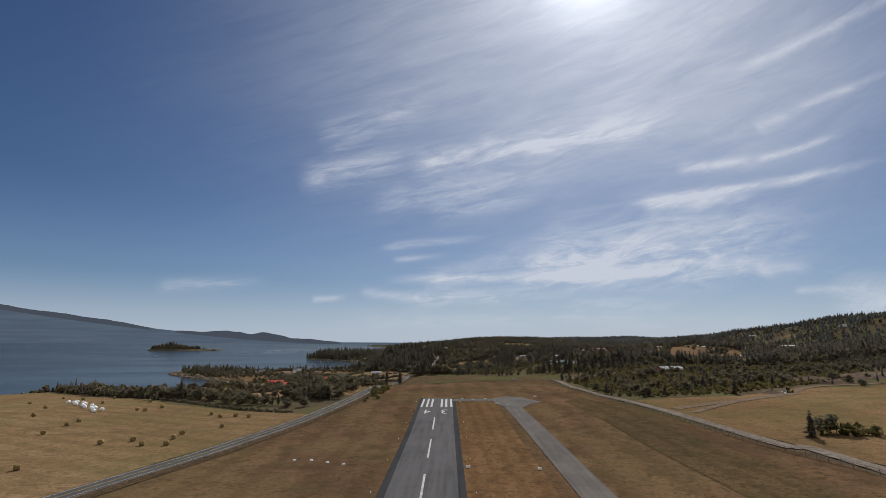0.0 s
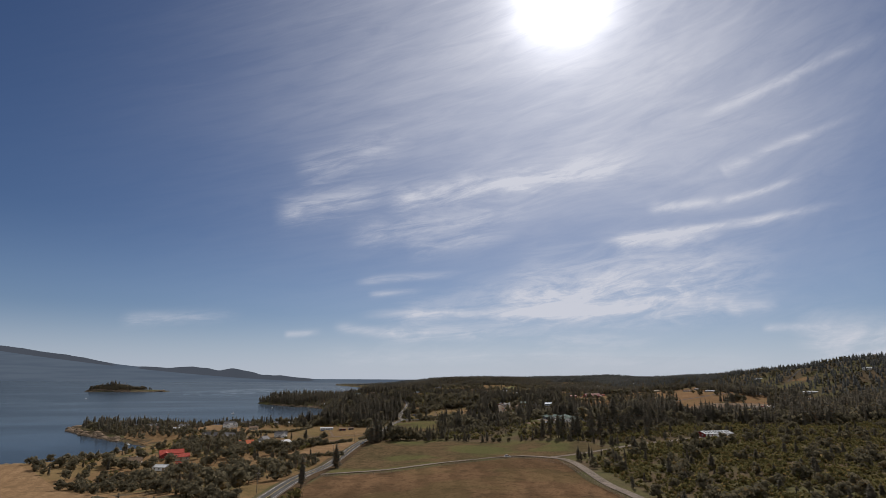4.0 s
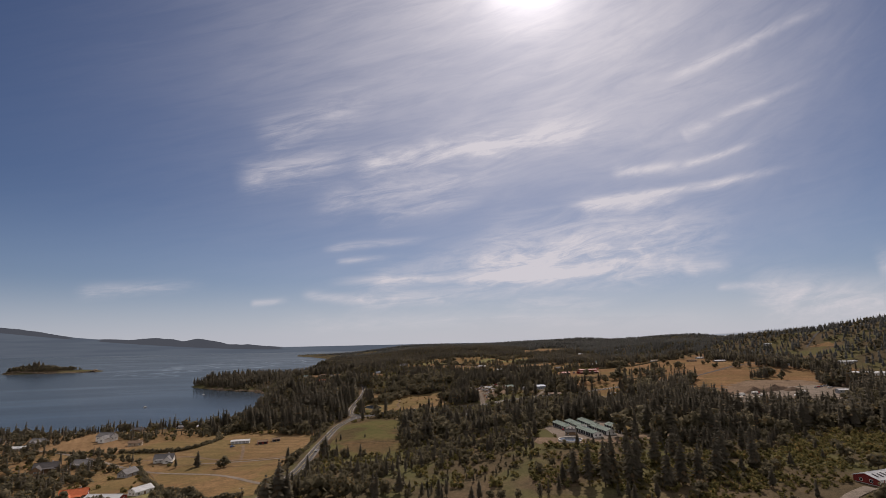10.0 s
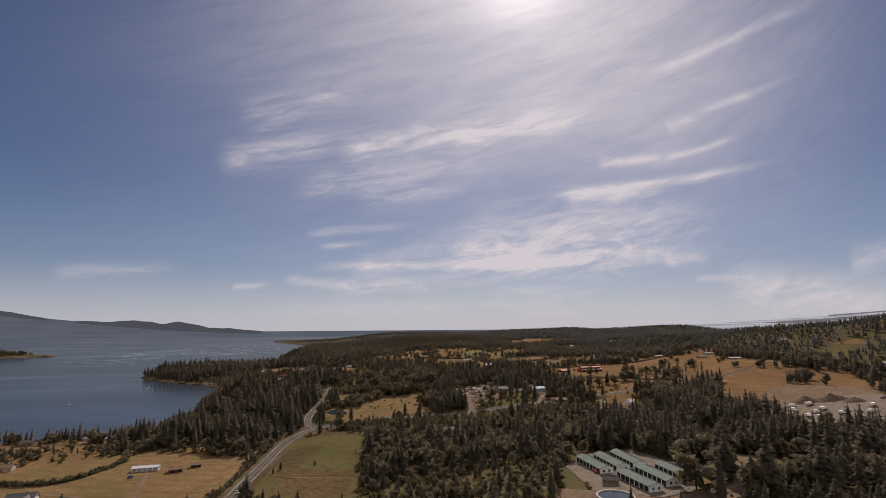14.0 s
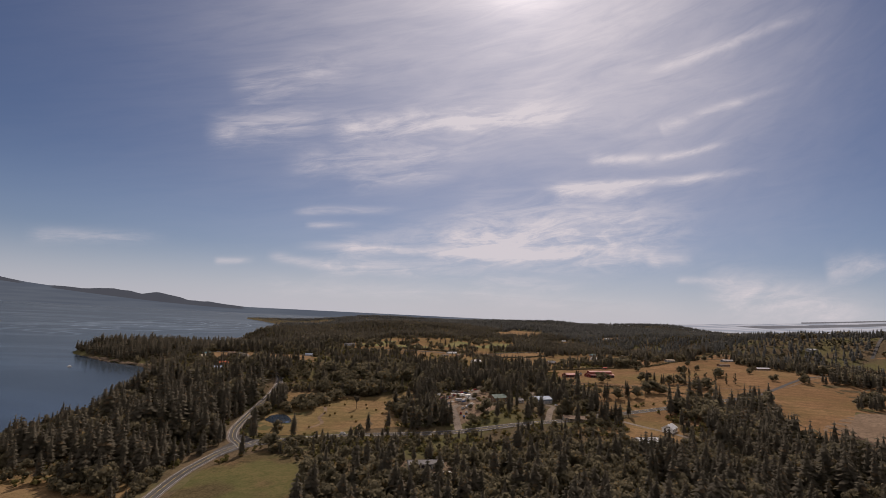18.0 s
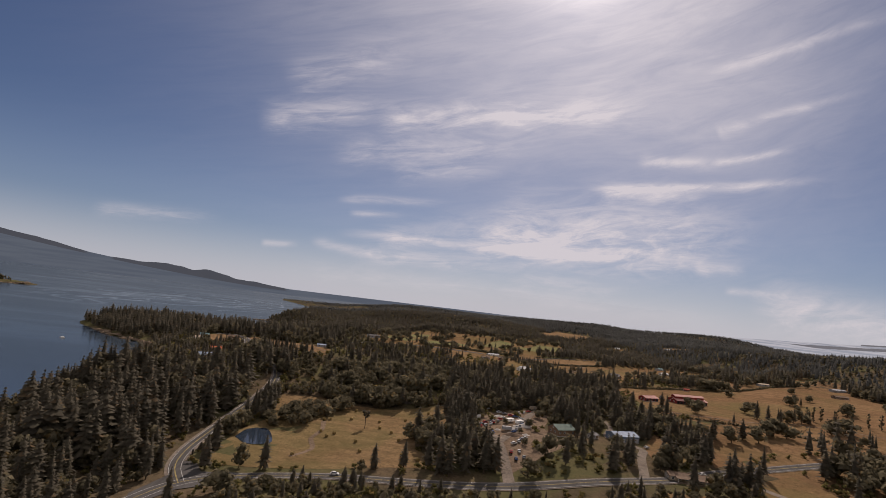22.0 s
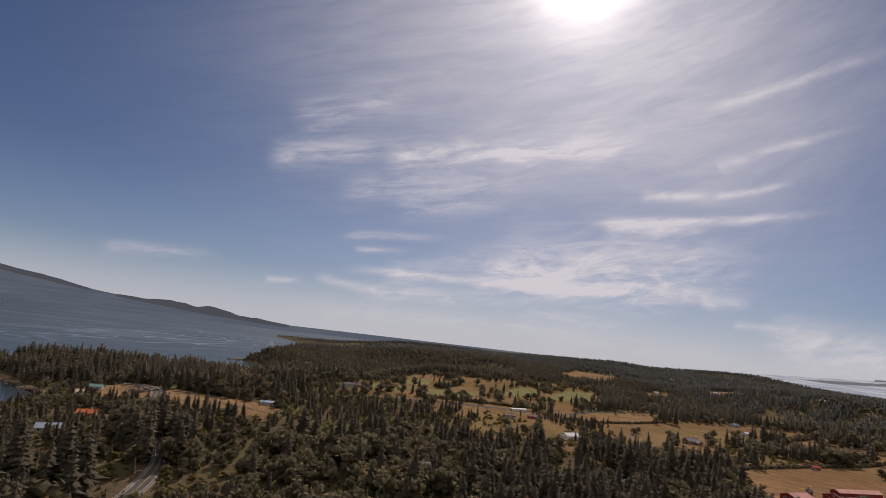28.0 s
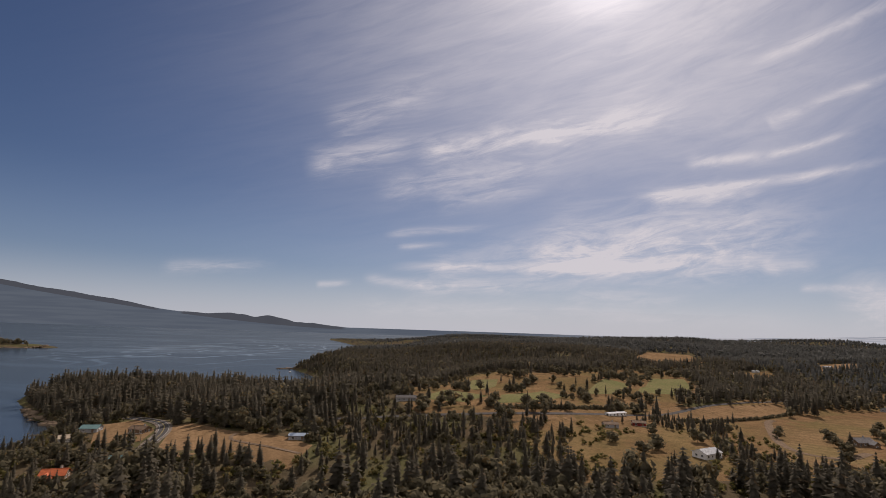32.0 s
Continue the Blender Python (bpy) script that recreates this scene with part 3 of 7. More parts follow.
def ribbon(name, line, left, right, mat, lift, label="", category="", parent=None, kind="structure"):
    """A strip of road along a line, from left to right of it in metres, with a small kerb of thickness."""
    line = smooth_line(line)
    side = sideways(line)
    rows = []
    mid = height(line[:, 0], line[:, 1])
    for off in (left, (left + right) / 2, right):
        q = line + side * off
        rows.append(np.column_stack([q, np.maximum(height(q[:, 0], q[:, 1]), mid - 0.4) + lift]))
    n = len(line)
    verts = np.vstack(rows).tolist()
    faces = []
    for r in (0, 1):
        faces += [(r * n + k + 1, r * n + k, (r + 1) * n + k, (r + 1) * n + k + 1) for k in range(n - 1)]
    ob = mesh_object(name, verts, faces, mat, parent, True)
    return tagged(ob, label, category, kind="" if parent else kind)


def dashes(name, line, off, long, gap, wide, mat, lift, parent):
    """Painted dashes, each a strip of its own, joined to one part."""
    line = smooth_line(line, 1.5)
    run = np.r_[0, np.cumsum(np.linalg.norm(np.diff(line, axis=0), axis=1))]
    side = sideways(line)
    verts, faces = [], []
    for s in np.arange(0, run[-1] - long, long + gap):
        base = len(verts)
        at = np.linspace(s, s + long, 3)
        for a in at:
            c = np.array([np.interp(a, run, line[:, k]) for k in (0, 1)])
            w = np.array([np.interp(a, run, side[:, k]) for k in (0, 1)])
            for o in (off - wide / 2, off + wide / 2):
                q = c + w * o
                verts.append((q[0], q[1], ground_at(q[0], q[1]) + lift))
        faces += [(base + 2 * k + 2, base + 2 * k, base + 2 * k + 1, base + 2 * k + 3) for k in range(2)]
    return mesh_object(name, verts, faces, mat, parent)


AIRFIELD = [(-94, -90), (-84, 120), (-71, 195), (-61, 262), (-52, 318), (-47, 380), (-43, 446), (-8, 455), (28, 488), (73, 518), (100, 500), (97, 425), (104, 385), (106, 290), (112, 215), (126, 155), (136, -90)]
FIELDS = [
    ("airfield", AIRFIELD, "airfield", "sunburnt brown mown grass round the runway"),
    ("golden_strip", [(14, -80), (13, 310), (35, 312), (38, 135), (43, -80)], "golden", "golden-brown grass between runway and taxiway"),
    ("mown_strip", [(110, -80), (107, 131), (107, 155), (103, 199), (98, 300), (92, 335), (78, 318), (80, 188), (84, 133), (87, -80)], "olive", "darker olive mown strip on the airfield"),
    ("bale_field", [(-104, -60), (-97, 120), (-88, 175), (-80, 215), (-71, 262), (-68, 276), (-115, 290), (-170, 318), (-285, 428), (-422, 536), (-540, 596), (-640, 420), (-520, -60)], "hay", "mown hay field dotted with round bales"),
    ("east_meadow", [(142, -90), (136, 150), (119, 215), (115, 300), (170, 292), (240, 340), (330, 370), (420, 300), (420, -90)], "dry", "dry meadow beside the gravel road"),
    ("fenced_meadow", [(-43, 452), (-44, 560), (-40, 600), (-28, 634), (38, 626), (74, 619), (107, 618), (128, 600), (146, 578), (150, 540), (127, 500), (104, 512), (74, 530), (28, 500), (-8, 465)], "pasture", "rough green and brown meadow beyond the fence"),
    ("west_lawn", [(-160, 350), (-65, 351), (-100, 384), (-168, 442), (-276, 550), (-322, 592), (-350, 640), (-420, 600), (-300, 470)], "straw", "pale dry lawn between houses and the shore"),
    ("straw_field", [(-118, 622), (-100, 664), (-54, 655), (-56, 600), (-60, 556), (-92, 588)], "straw", "cut straw field beside the road"),
    ("green_plot", [(-128, 656), (-113, 690), (-138, 735), (-150, 713)], "fairway", "watered green lawn"),
    ("low_pasture", [(-150, 752), (-94, 684), (-55, 662), (-54, 752), (-74, 772), (-140, 800), (-190, 815)], "dry", "dry pasture by the road"),
    ("house_pasture", [(-232, 850), (-190, 822), (-140, 806), (-60, 762), (-56, 830), (-62, 890), (-78, 912), (-136, 932), (-176, 938), (-240, 905)], "hay", "brown pasture round a white shed"),
    ("shore_pasture", [(-420, 935), (-395, 905), (-330, 880), (-240, 872), (-236, 905), (-290, 960), (-330, 1000), (-390, 990)], "straw", "pale grass by the shore houses"),
    ("junction_field", [(-36, 790), (-39, 880), (-35, 948), (-8, 985), (15, 962), (26, 920), (28, 790), (8, 768), (-24, 776)], "pasture", "green and brown field inside the road bend"),
    ("pond_field", [(-24, 1028), (-28, 1050), (-26, 1088), (-16, 1118), (-20, 1165), (11, 1170), (40, 1158), (70, 1150), (107, 1150), (106, 1104), (84, 1084), (84, 1056), (98, 1028), (40, 1026)], "hay", "hay field with round bales and a pond"),
    ("work_yard", [(120, 1084), (137, 1123), (174, 1146), (188, 1131), (172, 1097), (178, 1064), (154, 1040), (134, 1022), (126, 1034), (130, 1060)], "dirt", "bare gravel work yard"),
    ("storage_yard", [(140, 762), (160, 786), (192, 795), (204, 740), (192, 712), (163, 704), (137, 716)], "gravel", "gravel yard round the storage sheds"),
    ("storage_clearing", [(116, 733), (137, 718), (163, 702), (205, 715), (240, 772), (268, 764), (244, 716), (170, 690), (120, 706)], "dirt", "dry cleared ground below the sheds"),
    ("barn_field", [(284, 1162), (292, 1205), (305, 1262), (310, 1292), (395, 1330), (495, 1365), (590, 1412), (670, 1430), (655, 1290), (560, 1075), (470, 1000), (405, 955), (395, 1010), (460, 1080), (425, 1120), (350, 1150)], "stubble", "wide tawny hayfield behind the red barns"),
    ("lower_paddock", [(291, 1188), (322, 1172), (448, 1200), (526, 1272), (470, 1290), (393, 1262), (340, 1222)], "hay", "greenish grazed paddock below the barns"),
    ("lane_field", [(261, 1116), (258, 1074), (258, 1062), (228, 1053), (234, 1080)], "stubble", "small dry field by the lane"),
    ("copse_field", [(305, 1140), (372, 1152), (425, 1118), (395, 1096), (352, 1090), (300, 1071), (265, 1050), (278, 1085)], "stubble", "dry field between copses"),
    ("tawny_field", [(742, 1196), (758, 1272), (796, 1288), (826, 1240), (798, 1180)], "stubble", "distant tawny field on the slope"),
    ("truck_yard", [(380, 905), (396, 938), (461, 940), (530, 940), (540, 893), (446, 815), (386, 826)], "gravel", "grey gravel yard full of vehicles"),
    ("cove_meadow", [(-86, 1300), (-98, 1330), (-114, 1356), (-104, 1368), (-69, 1346), (-30, 1335), (-8, 1318), (-8, 1280), (-33, 1288), (-54, 1298), (-72, 1290)], "straw", "pale dry meadow among firs"),
    ("cove_yard", [(-137, 1322), (-168, 1368), (-150, 1384), (-116, 1348), (-108, 1322)], "straw", "dry clearing with houses"),
    ("cove_lawn", [(-94, 1255), (-89, 1269), (-74, 1278), (-62, 1262), (-70, 1238)], "straw", "small dry lawn below the orange-roofed house"),
    ("golf_course", [(18, 1446), (24, 1530), (40, 1600), (62, 1672), (120, 1712), (180, 1690), (225, 1720), (320, 1900), (440, 1930), (412, 1800), (372, 1660), (330, 1600), (300, 1556), (235, 1490), (170, 1416), (106, 1388), (44, 1394)], "dry", "dry rough of a golf course"),
    ("fairway_long", [(262, 1585), (357, 1800), (410, 1810), (372, 1700), (322, 1612)], "fairway", "green golf fairway"),
    ("fairway_mid", [(200, 1560), (250, 1662), (276, 1650), (244, 1572)], "fairway", "green golf fairway"),
    ("fairway_near", [(38, 1450), (60, 1512), (98, 1476), (76, 1436)], "fairway", "green golf fairway"),
    ("fairway_short", [(102, 1438), (110, 1490), (158, 1563), (178, 1541), (136, 1458)], "fairway", "green golf fairway"),
    ("fairway_upper", [(65, 1552), (88, 1648), (118, 1640), (112, 1590), (87, 1525)], "fairway", "green golf fairway"),
    ("orchard_clearing", [(205, 984), (206, 1003), (256, 1004), (262, 1001), (250, 985), (236, 975)], "stubble", "dry clearing with young orchard trees"),
    ("drive_clearing", [(226, 925), (232, 965), (262, 992), (275, 1030), (310, 1046), (318, 1025), (302, 985), (270, 940), (250, 925)], "dry", "dry yard round houses and a drive"),
    ("wood_paddock", [(560, 1640), (600, 1725), (745, 1835), (760, 1800), (690, 1720), (600, 1620)], "dry", "dry paddock in the far woods"),
    ("wood_clearing", [(520, 1880), (560, 1960), (640, 1990), (630, 1940), (560, 1860)], "dry", "dry clearing in the far woods"),
    ("upper_clearing", [(720, 1960), (760, 2040), (840, 2060), (800, 1970)], "straw", "pale clearing in the far woods"),
    ("track_field", [(300, 1432), (330, 1470), (362, 1476), (420, 1530), (520, 1575), (560, 1560), (470, 1520), (390, 1521), (345, 1501)], "stubble", "dry field with a few round trees"),
    ("point_garden", [(-330, 1600), (-300, 1640), (-270, 1640), (-285, 1590)], "straw", "pale garden clearing on the wooded point"),
    ("heap_yard", [(400, 940), (420, 985), (500, 1020), (560, 1000), (560, 960), (530, 940)], "dirt", "bare reddish ground behind the truck yard"),
    ("brown_field", [(229, 1486), (269, 1530), (404, 1586), (396, 1536), (330, 1497), (251, 1459)], "straw", "harvested reddish-brown field"),
    ("strip_field", [(94, 1398), (175, 1452), (225, 1480), (240, 1457), (173, 1420), (110, 1386)], "straw", "narrow dry field"),
    ("slope_field", [(148, 1345), (178, 1384), (217, 1402), (240, 1394), (224, 1348), (200, 1306), (166, 1314)], "dry", "dry field round a white-roofed house"),
    ("path_field", [(300, 1440), (347, 1501), (390, 1521), (463, 1518), (420, 1430), (335, 1363), (279, 1319), (268, 1336), (276, 1373)], "hay", "dry field crossed by a gravel path"),
    ("ridge_clearing", [(424, 2060), (560, 2420), (640, 2590), (725, 2490), (650, 2190), (470, 2040)], "straw", "pale clearing on the wooded ridge"),
    ("pale_clearing", [(59, 1226), (73, 1238), (82, 1219), (63, 1211)], "dry", "small clearing in the woods"),
    ("white_yard", [(72, 1170), (86, 1174), (96, 1163), (78, 1160)], "gravel", "pale gravel yard in the woods"),
    ("shed_yard", [(76, 908), (84, 946), (112, 944), (112, 905)], "dirt", "dirt yard round a long shed"),
]
drape("village_grass", [(-62, 352), (-160, 345), (-300, 470), (-420, 590), (-350, 655), (-330, 720), (-325, 790), (-390, 850), (-430, 920), (-400, 1010), (-280, 1040), (-180, 1010), (-62, 955)], M["dry"], 0.05, 16.0, "dry brown grass round scattered shore houses", "field")
drape("farm_grass", [(285, 1055), (400, 945), (640, 930), (700, 1060), (740, 1330), (720, 1540), (640, 1560), (420, 1500), (300, 1330)], M["stubble"], 0.05, 25.0, "dry brown farmland with hedges", "field")
drape("south_grass", [(130, 1290), (260, 1300), (480, 1420), (640, 1560), (420, 1640), (240, 1480), (100, 1400)], M["dry"], 0.05, 20.0, "dry brown farmland near the golf course", "field")
for name, poly, mat, label in FIELDS:
    drape(name, poly, M[mat], 0.22 if name.startswith("fairway") or name.endswith("_strip") or name in ("lower_paddock", "storage_clearing", "pale_clearing") else 0.12, 14.0, label, "field")

MAIN_ROAD = [(-100, -80), (-94, 100), (-91, 124), (-86, 155), (-80.5, 181), (-76, 208), (-70.5, 236), (-64, 272), (-58.5, 310), (-56, 345), (-55, 395), (-55, 454), (-53, 540), (-48, 632), (-46, 700), (-46, 776), (-47, 857), (-46, 925),
             (-40, 962), (-29, 996), (-8, 1012), (28, 1016), (77, 1009), (142, 1009), (213, 1019), (262, 1041), (319, 1060), (390, 1080), (480, 1114)]
SIDE_ROAD = [(-26, 1000), (-37, 1022), (-42, 1050), (-42, 1085), (-40, 1110), (-36, 1140), (-33, 1180), (-38, 1210), (-58, 1240), (-80, 1262), (-88, 1286), (-97, 1310), (-108, 1343), (-128, 1372), (-170, 1400)]
GRAVEL_ROAD = [(140, -90), (131, 152), (124, 178), (119.5, 205), (115.5, 240), (111.5, 285), (110, 343), (109, 389), (105, 420), (106, 480), (100, 506), (75, 530), (29, 506), (-10, 468), (-46, 456)]
FARM_TRACK = [(120, 258), (150, 270), (178, 284), (205, 305), (258, 355), (320, 378)]
BARN_DRIVE = [(100, 512), (140, 535), (179, 554), (204, 562), (222, 574), (240, 583)]
PATHS = [
    ("farm_track", FARM_TRACK, 3.0, "dirt", "pale dirt track across the meadow"), ("upper_track", [(124, 246), (160, 272), (190, 290), (212, 306)], 2.2, "dirt", "pale dirt track across the meadow"),
    ("barn_drive", BARN_DRIVE, 2.6, "gravel", "gravel drive to the white-roofed barn"),
    ("yard_lane", [(123, 1090), (133, 1073), (134, 1050), (131, 1012)], 3.0, "gravel", "gravel lane through the yard"), ("yard_fork", [(134, 1062), (155, 1094), (170, 1128), (182, 1150)], 2.6, "gravel", "gravel lane through the yard"),
    ("house_drive", [(232, 1140), (228, 1118), (217, 1094), (231, 1075), (222, 1057), (205, 1018)], 2.6, "gravel", "gravel drive to a blue-roofed barn"),
    ("field_path", [(352, 1500), (339, 1487), (300, 1412), (287, 1377), (290, 1360), (308, 1358), (341, 1383)], 3.0, "dirt", "pale winding footpath"),
    ("meadow_track", [(-60, 1338), (-56, 1322), (-30, 1310), (-10, 1302)], 1.2, "dirt", "faint track across the meadow"),
    ("golf_road", [(-60, 1392), (36, 1386), (110, 1404), (180, 1446), (240, 1480), (330, 1560), (480, 1640)], 2.6, "road", "narrow road along the golf course"),
    ("shore_lane", [(-54, 690), (-110, 760), (-180, 800), (-250, 850), (-330, 900), (-390, 930)], 1.8, "gravel", "gravel lane between hedges"),
    ("pasture_track", [(-62, 800), (-120, 815), (-165, 842), (-200, 838)], 1.4, "dirt", "dirt track to a white house"),
    ("shed_track", [(-108, 812), (-118, 850), (-125, 872)], 1.4, "dirt", "dirt track to the long shed"),
    ("field_bank", [(-35, 830), (-8, 826), (22, 822)], 0.7, "hay", "pale grass bank across the field"),
    ("hay_track", [(14, 1046), (24, 1058), (20, 1076), (24, 1090), (22, 1110)], 1.5, "dirt", "worn track in the hay field"),
    ("hill_lane", [(250, 1180), (300, 1172), (370, 1166), (430, 1178), (520, 1140), (650, 1205)], 1.4, "dirt", "farm lane along the hedge"),
    ("east_lane", [(480, 1114), (581, 1174), (651, 1214), (723, 1240), (790, 1262), (900, 1330)], 2.3, "road", "paved lane across the farmland"),
    ("copse_drive", [(262, 1041), (280, 1010), (296, 985), (300, 960), (270, 946)], 2.6, "gravel", "gravel drive in the woods"),
    ("field_edge_road", [(-55, 790), (-90, 800), (-140, 812)], 1.6, "gravel", "narrow gravel lane"),
]
road = ribbon("road", MAIN_ROAD, -3.7, 3.7, M["road"], 0.34, "two-lane asphalt road with white edge lines", "road")
ribbon("road_shoulder", MAIN_ROAD, -4.5, 4.5, M["gravel"], 0.24, "gravel shoulder of the main road", "road shoulder")
ribbon("roadside_verge", MAIN_ROAD[:17], -9.5, -4.4, M["verge"], 0.30, "brown ditch and rough verge beside the road", "verge")
side_road = ribbon("road_branch", SIDE_ROAD, -3.1, 3.1, M["road"], 0.36, "two-lane asphalt side road", "road")
ribbon("road_branch_shoulder", SIDE_ROAD, -4.6, 4.6, M["gravel"], 0.26, "gravel shoulder of the side road", "road shoulder")
for strip, line, half in ((road, MAIN_ROAD, 3.2), (side_road, SIDE_ROAD, 2.7)):
    for off in (-half, half):
        ribbon("edge_line", line, off - 0.11, off + 0.11, M["paint"], 0.40, parent=strip)
    ribbon("centre_line", line, -0.22, -0.08, M["yellow"], 0.40, parent=strip)
    ribbon("centre_line", line, 0.08, 0.22, M["yellow"], 0.40, parent=strip)
ribbon("gravel_road", GRAVEL_ROAD, -2.6, 2.6, M["gravel"], 0.3, "pale gravel perimeter road", "road")
for name, line, half, mat, label in PATHS:
    ribbon(name, line, -half, half, M[mat], 0.28, label, "track")
drape("junction_apron", [(-40, 985), (-34, 1010), (-40, 1026), (-30, 1030), (-22, 1016), (-4, 1018), (-4, 1006), (-24, 992), (-34, 970)], M["road"], 0.32, 8.0, "asphalt apron of the road junction", "road")

# runway, a little off the north line
RUNWAY = [(8.4, -140), (3.2, 138), (-0.8, 334)]


def on_runway(s, off):
    """A place on the runway: metres back from its far end, metres to the right of its middle."""
    dx, dy = -0.0196, 0.99981
    return (-0.8 - dx * s + dy * off, 334 - dy * s - dx * off)


def slab(name, corners, mat, lift, parent=None, label="", category=""):
    """Paving or paint between corners given on the runway, drawn with a thin edge."""
    pts = [on_runway(*c) for c in corners]
    n = len(pts)
    verts = [(x, y, ground_at(x, y) + lift) for x, y in pts] + [(x, y, ground_at(x, y) + lift - 0.1) for x, y in pts]
    faces = [tuple(range(n))] + [(k, k + n, (k + 1) % n + n, (k + 1) % n) for k in range(n)]
    ob = mesh_object(name, verts, faces, mat, parent)
    if not parent:
        tagged(ob, label, category, kind="structure")
    return ob


ribbon("runway_edge", RUNWAY, -11.4, 11.4, M["runway_edge"], 0.26, "dark sealed edge of the runway", "runway")
runway = ribbon("runway", RUNWAY, -9.3, 9.3, M["runway"], 0.32, "worn grey asphalt runway with white markings", "runway")
for k in range(6):
    mid = (-8.6, -5.6, -2.9, 2.9, 5.6, 8.6)[k]
    slab("threshold_stripe", [(5, mid - 0.6), (41, mid - 0.6), (41, mid + 0.6), (5, mid + 0.6)], M["paint"], 0.38, runway)
for k in range(9):
    s = 76 + k * 53.0
    slab("centre_dash", [(s, -0.3), (s + 32, -0.3), (s + 32, 0.3), (s, 0.3)], M["paint"], 0.38, runway)
for digit, off in (("3", 4.6), ("4", -4.6)):
    curve = bpy.data.curves.new("runway_digit", "FONT")
    curve.body, curve.size, curve.align_x, curve.extrude = digit, 9.0, "CENTER", 0.03
    text = bpy.data.objects.new("runway_digit", curve)
    made = bpy.data.meshes.new_from_object(text)
    made.materials.append(M["paint"])
    x, y = on_runway(52.5, off)
    mark = new("runway_number", made)
    mark.parent = runway
    mark.matrix_basis = Matrix.Translation((x, y, ground_at(x, y) + 0.40)) @ pose(0, 0, 0, 0, 0, 181.1) @ Matrix.Diagonal((0.95, 2.2, 1, 1))
ribbon("taxiway", [(51.5, -90), (47.4, 140), (43.4, 306)], -4.6, 4.6, M["taxiway"], 0.30, "pale grey taxiway beside the runway", "taxiway")
drape("turning_pad", [(38, 296), (35, 312), (33, 333), (45, 347), (55, 341), (64, 316), (55, 304), (48, 288)], M["taxiway"], 0.34, 8.0, "pale asphalt turning pad", "taxiway")
drape("taxiway_link", [(9, 321), (9, 331), (36, 334), (36, 323)], M["taxiway"], 0.28, 8.0, "pale asphalt link to the runway end", "taxiway")
for name, poly in (("pond", [(-24, 1070), (-22, 1088), (-12, 1093), (-4, 1077), (-2, 1063), (-14, 1059)]), ("yard_pond", [(360, 800), (368, 812), (380, 806), (374, 796)])):
    z = max(ground_at(*p) for p in poly) + 0.3
    shore = smooth_line(poly + poly[:1], 4.0)[:-1]
    tagged(mesh_object(name, [(x, y, z) for x, y in shore.tolist()], [tuple(range(len(shore)))[::-1]], M["pond"]), "small dark blue farm pond", "pond", kind="structure")

# ---- trees ----
rng = np.random.default_rng(7)


def fir_shape(seed, tiers=15, blades=8, slim=0.2, trunk=True):
    """A fir one metre high: a tapered trunk, a thin dark core and ragged whorls of drooping boughs. Gives the wood's and the crown's verts and triangles."""
    r = np.random.default_rng(seed)
    wood, wood_faces, verts, faces = [], [], [], []
    if trunk:
        for z, w in ((0.0, 0.018), (0.5, 0.011), (0.96, 0.002)):
            wood += [(w * math.cos(a), w * math.sin(a), z) for a in np.arange(5) * 1.2566]
        for k in (0, 5):
            for j in range(5):
                a, b = k + j, k + (j + 1) % 5
                wood_faces += [(a, b, b + 5), (a, b + 5, a + 5)]
    low = 0.06 + 0.14 * r.random()
    full = 0.55 + 0.35 * r.random()          # how soon the crown widens below its tip
    core = [(slim * 0.42 * math.cos(a), slim * 0.42 * math.sin(a), low + 0.06) for a in np.arange(5) * 1.2566] + [(0, 0, 0.93)]
    verts += core
    faces += [(j, (j + 1) % 5, 5) for j in range(5)]
    bare = r.random() * 6.28                 # the side with thinner boughs
    for t in range(tiers):
        s = (t + 0.3 * r.random()) / tiers
        z = low + (1 - low) * s
        wide = slim * (1 - s) ** full * (0.78 + 0.4 * r.random()) + 0.012
        if t < 2:
            wide *= 0.65 + 0.2 * t
        turn = r.random() * 6.28
        for j in range(blades if s < 0.75 else max(3, blades - 3)):
            a = turn + 6.2832 * (j + 0.6 * (r.random() - 0.5)) / blades * (1.0 if s < 0.75 else blades / max(3, blades - 3))
            far = wide * (0.55 + 0.65 * r.random()) * (1.0 - 0.28 * max(0.0, math.cos(a - bare)))
            side = min(far * 0.42, 0.055) * (0.8 + 0.5 * r.random()) * (8.0 / blades) ** 0.5
            drop = far * (0.15 + 0.45 * r.random()) * (1 - 0.6 * s)
            c, d = math.cos(a), math.sin(a)
            first = len(verts)
            verts += [(0, 0, z + 0.035), (0.55 * far * c - side * d, 0.55 * far * d + side * c, z - 0.55 * drop - 0.012), (far * c, far * d, z - drop), (0.55 * far * c + side * d, 0.55 * far * d - side * c, z - 0.55 * drop - 0.012)]
            faces += [(first, first + 1, first + 2), (first, first + 2, first + 3)]
    first = len(verts)
    verts += [(-0.012, 0, 0.93), (0.012, 0.004, 0.93), (0, 0, 1.0)]
    faces.append((first, first + 1, first + 2))
    return wood, wood_faces, verts, faces


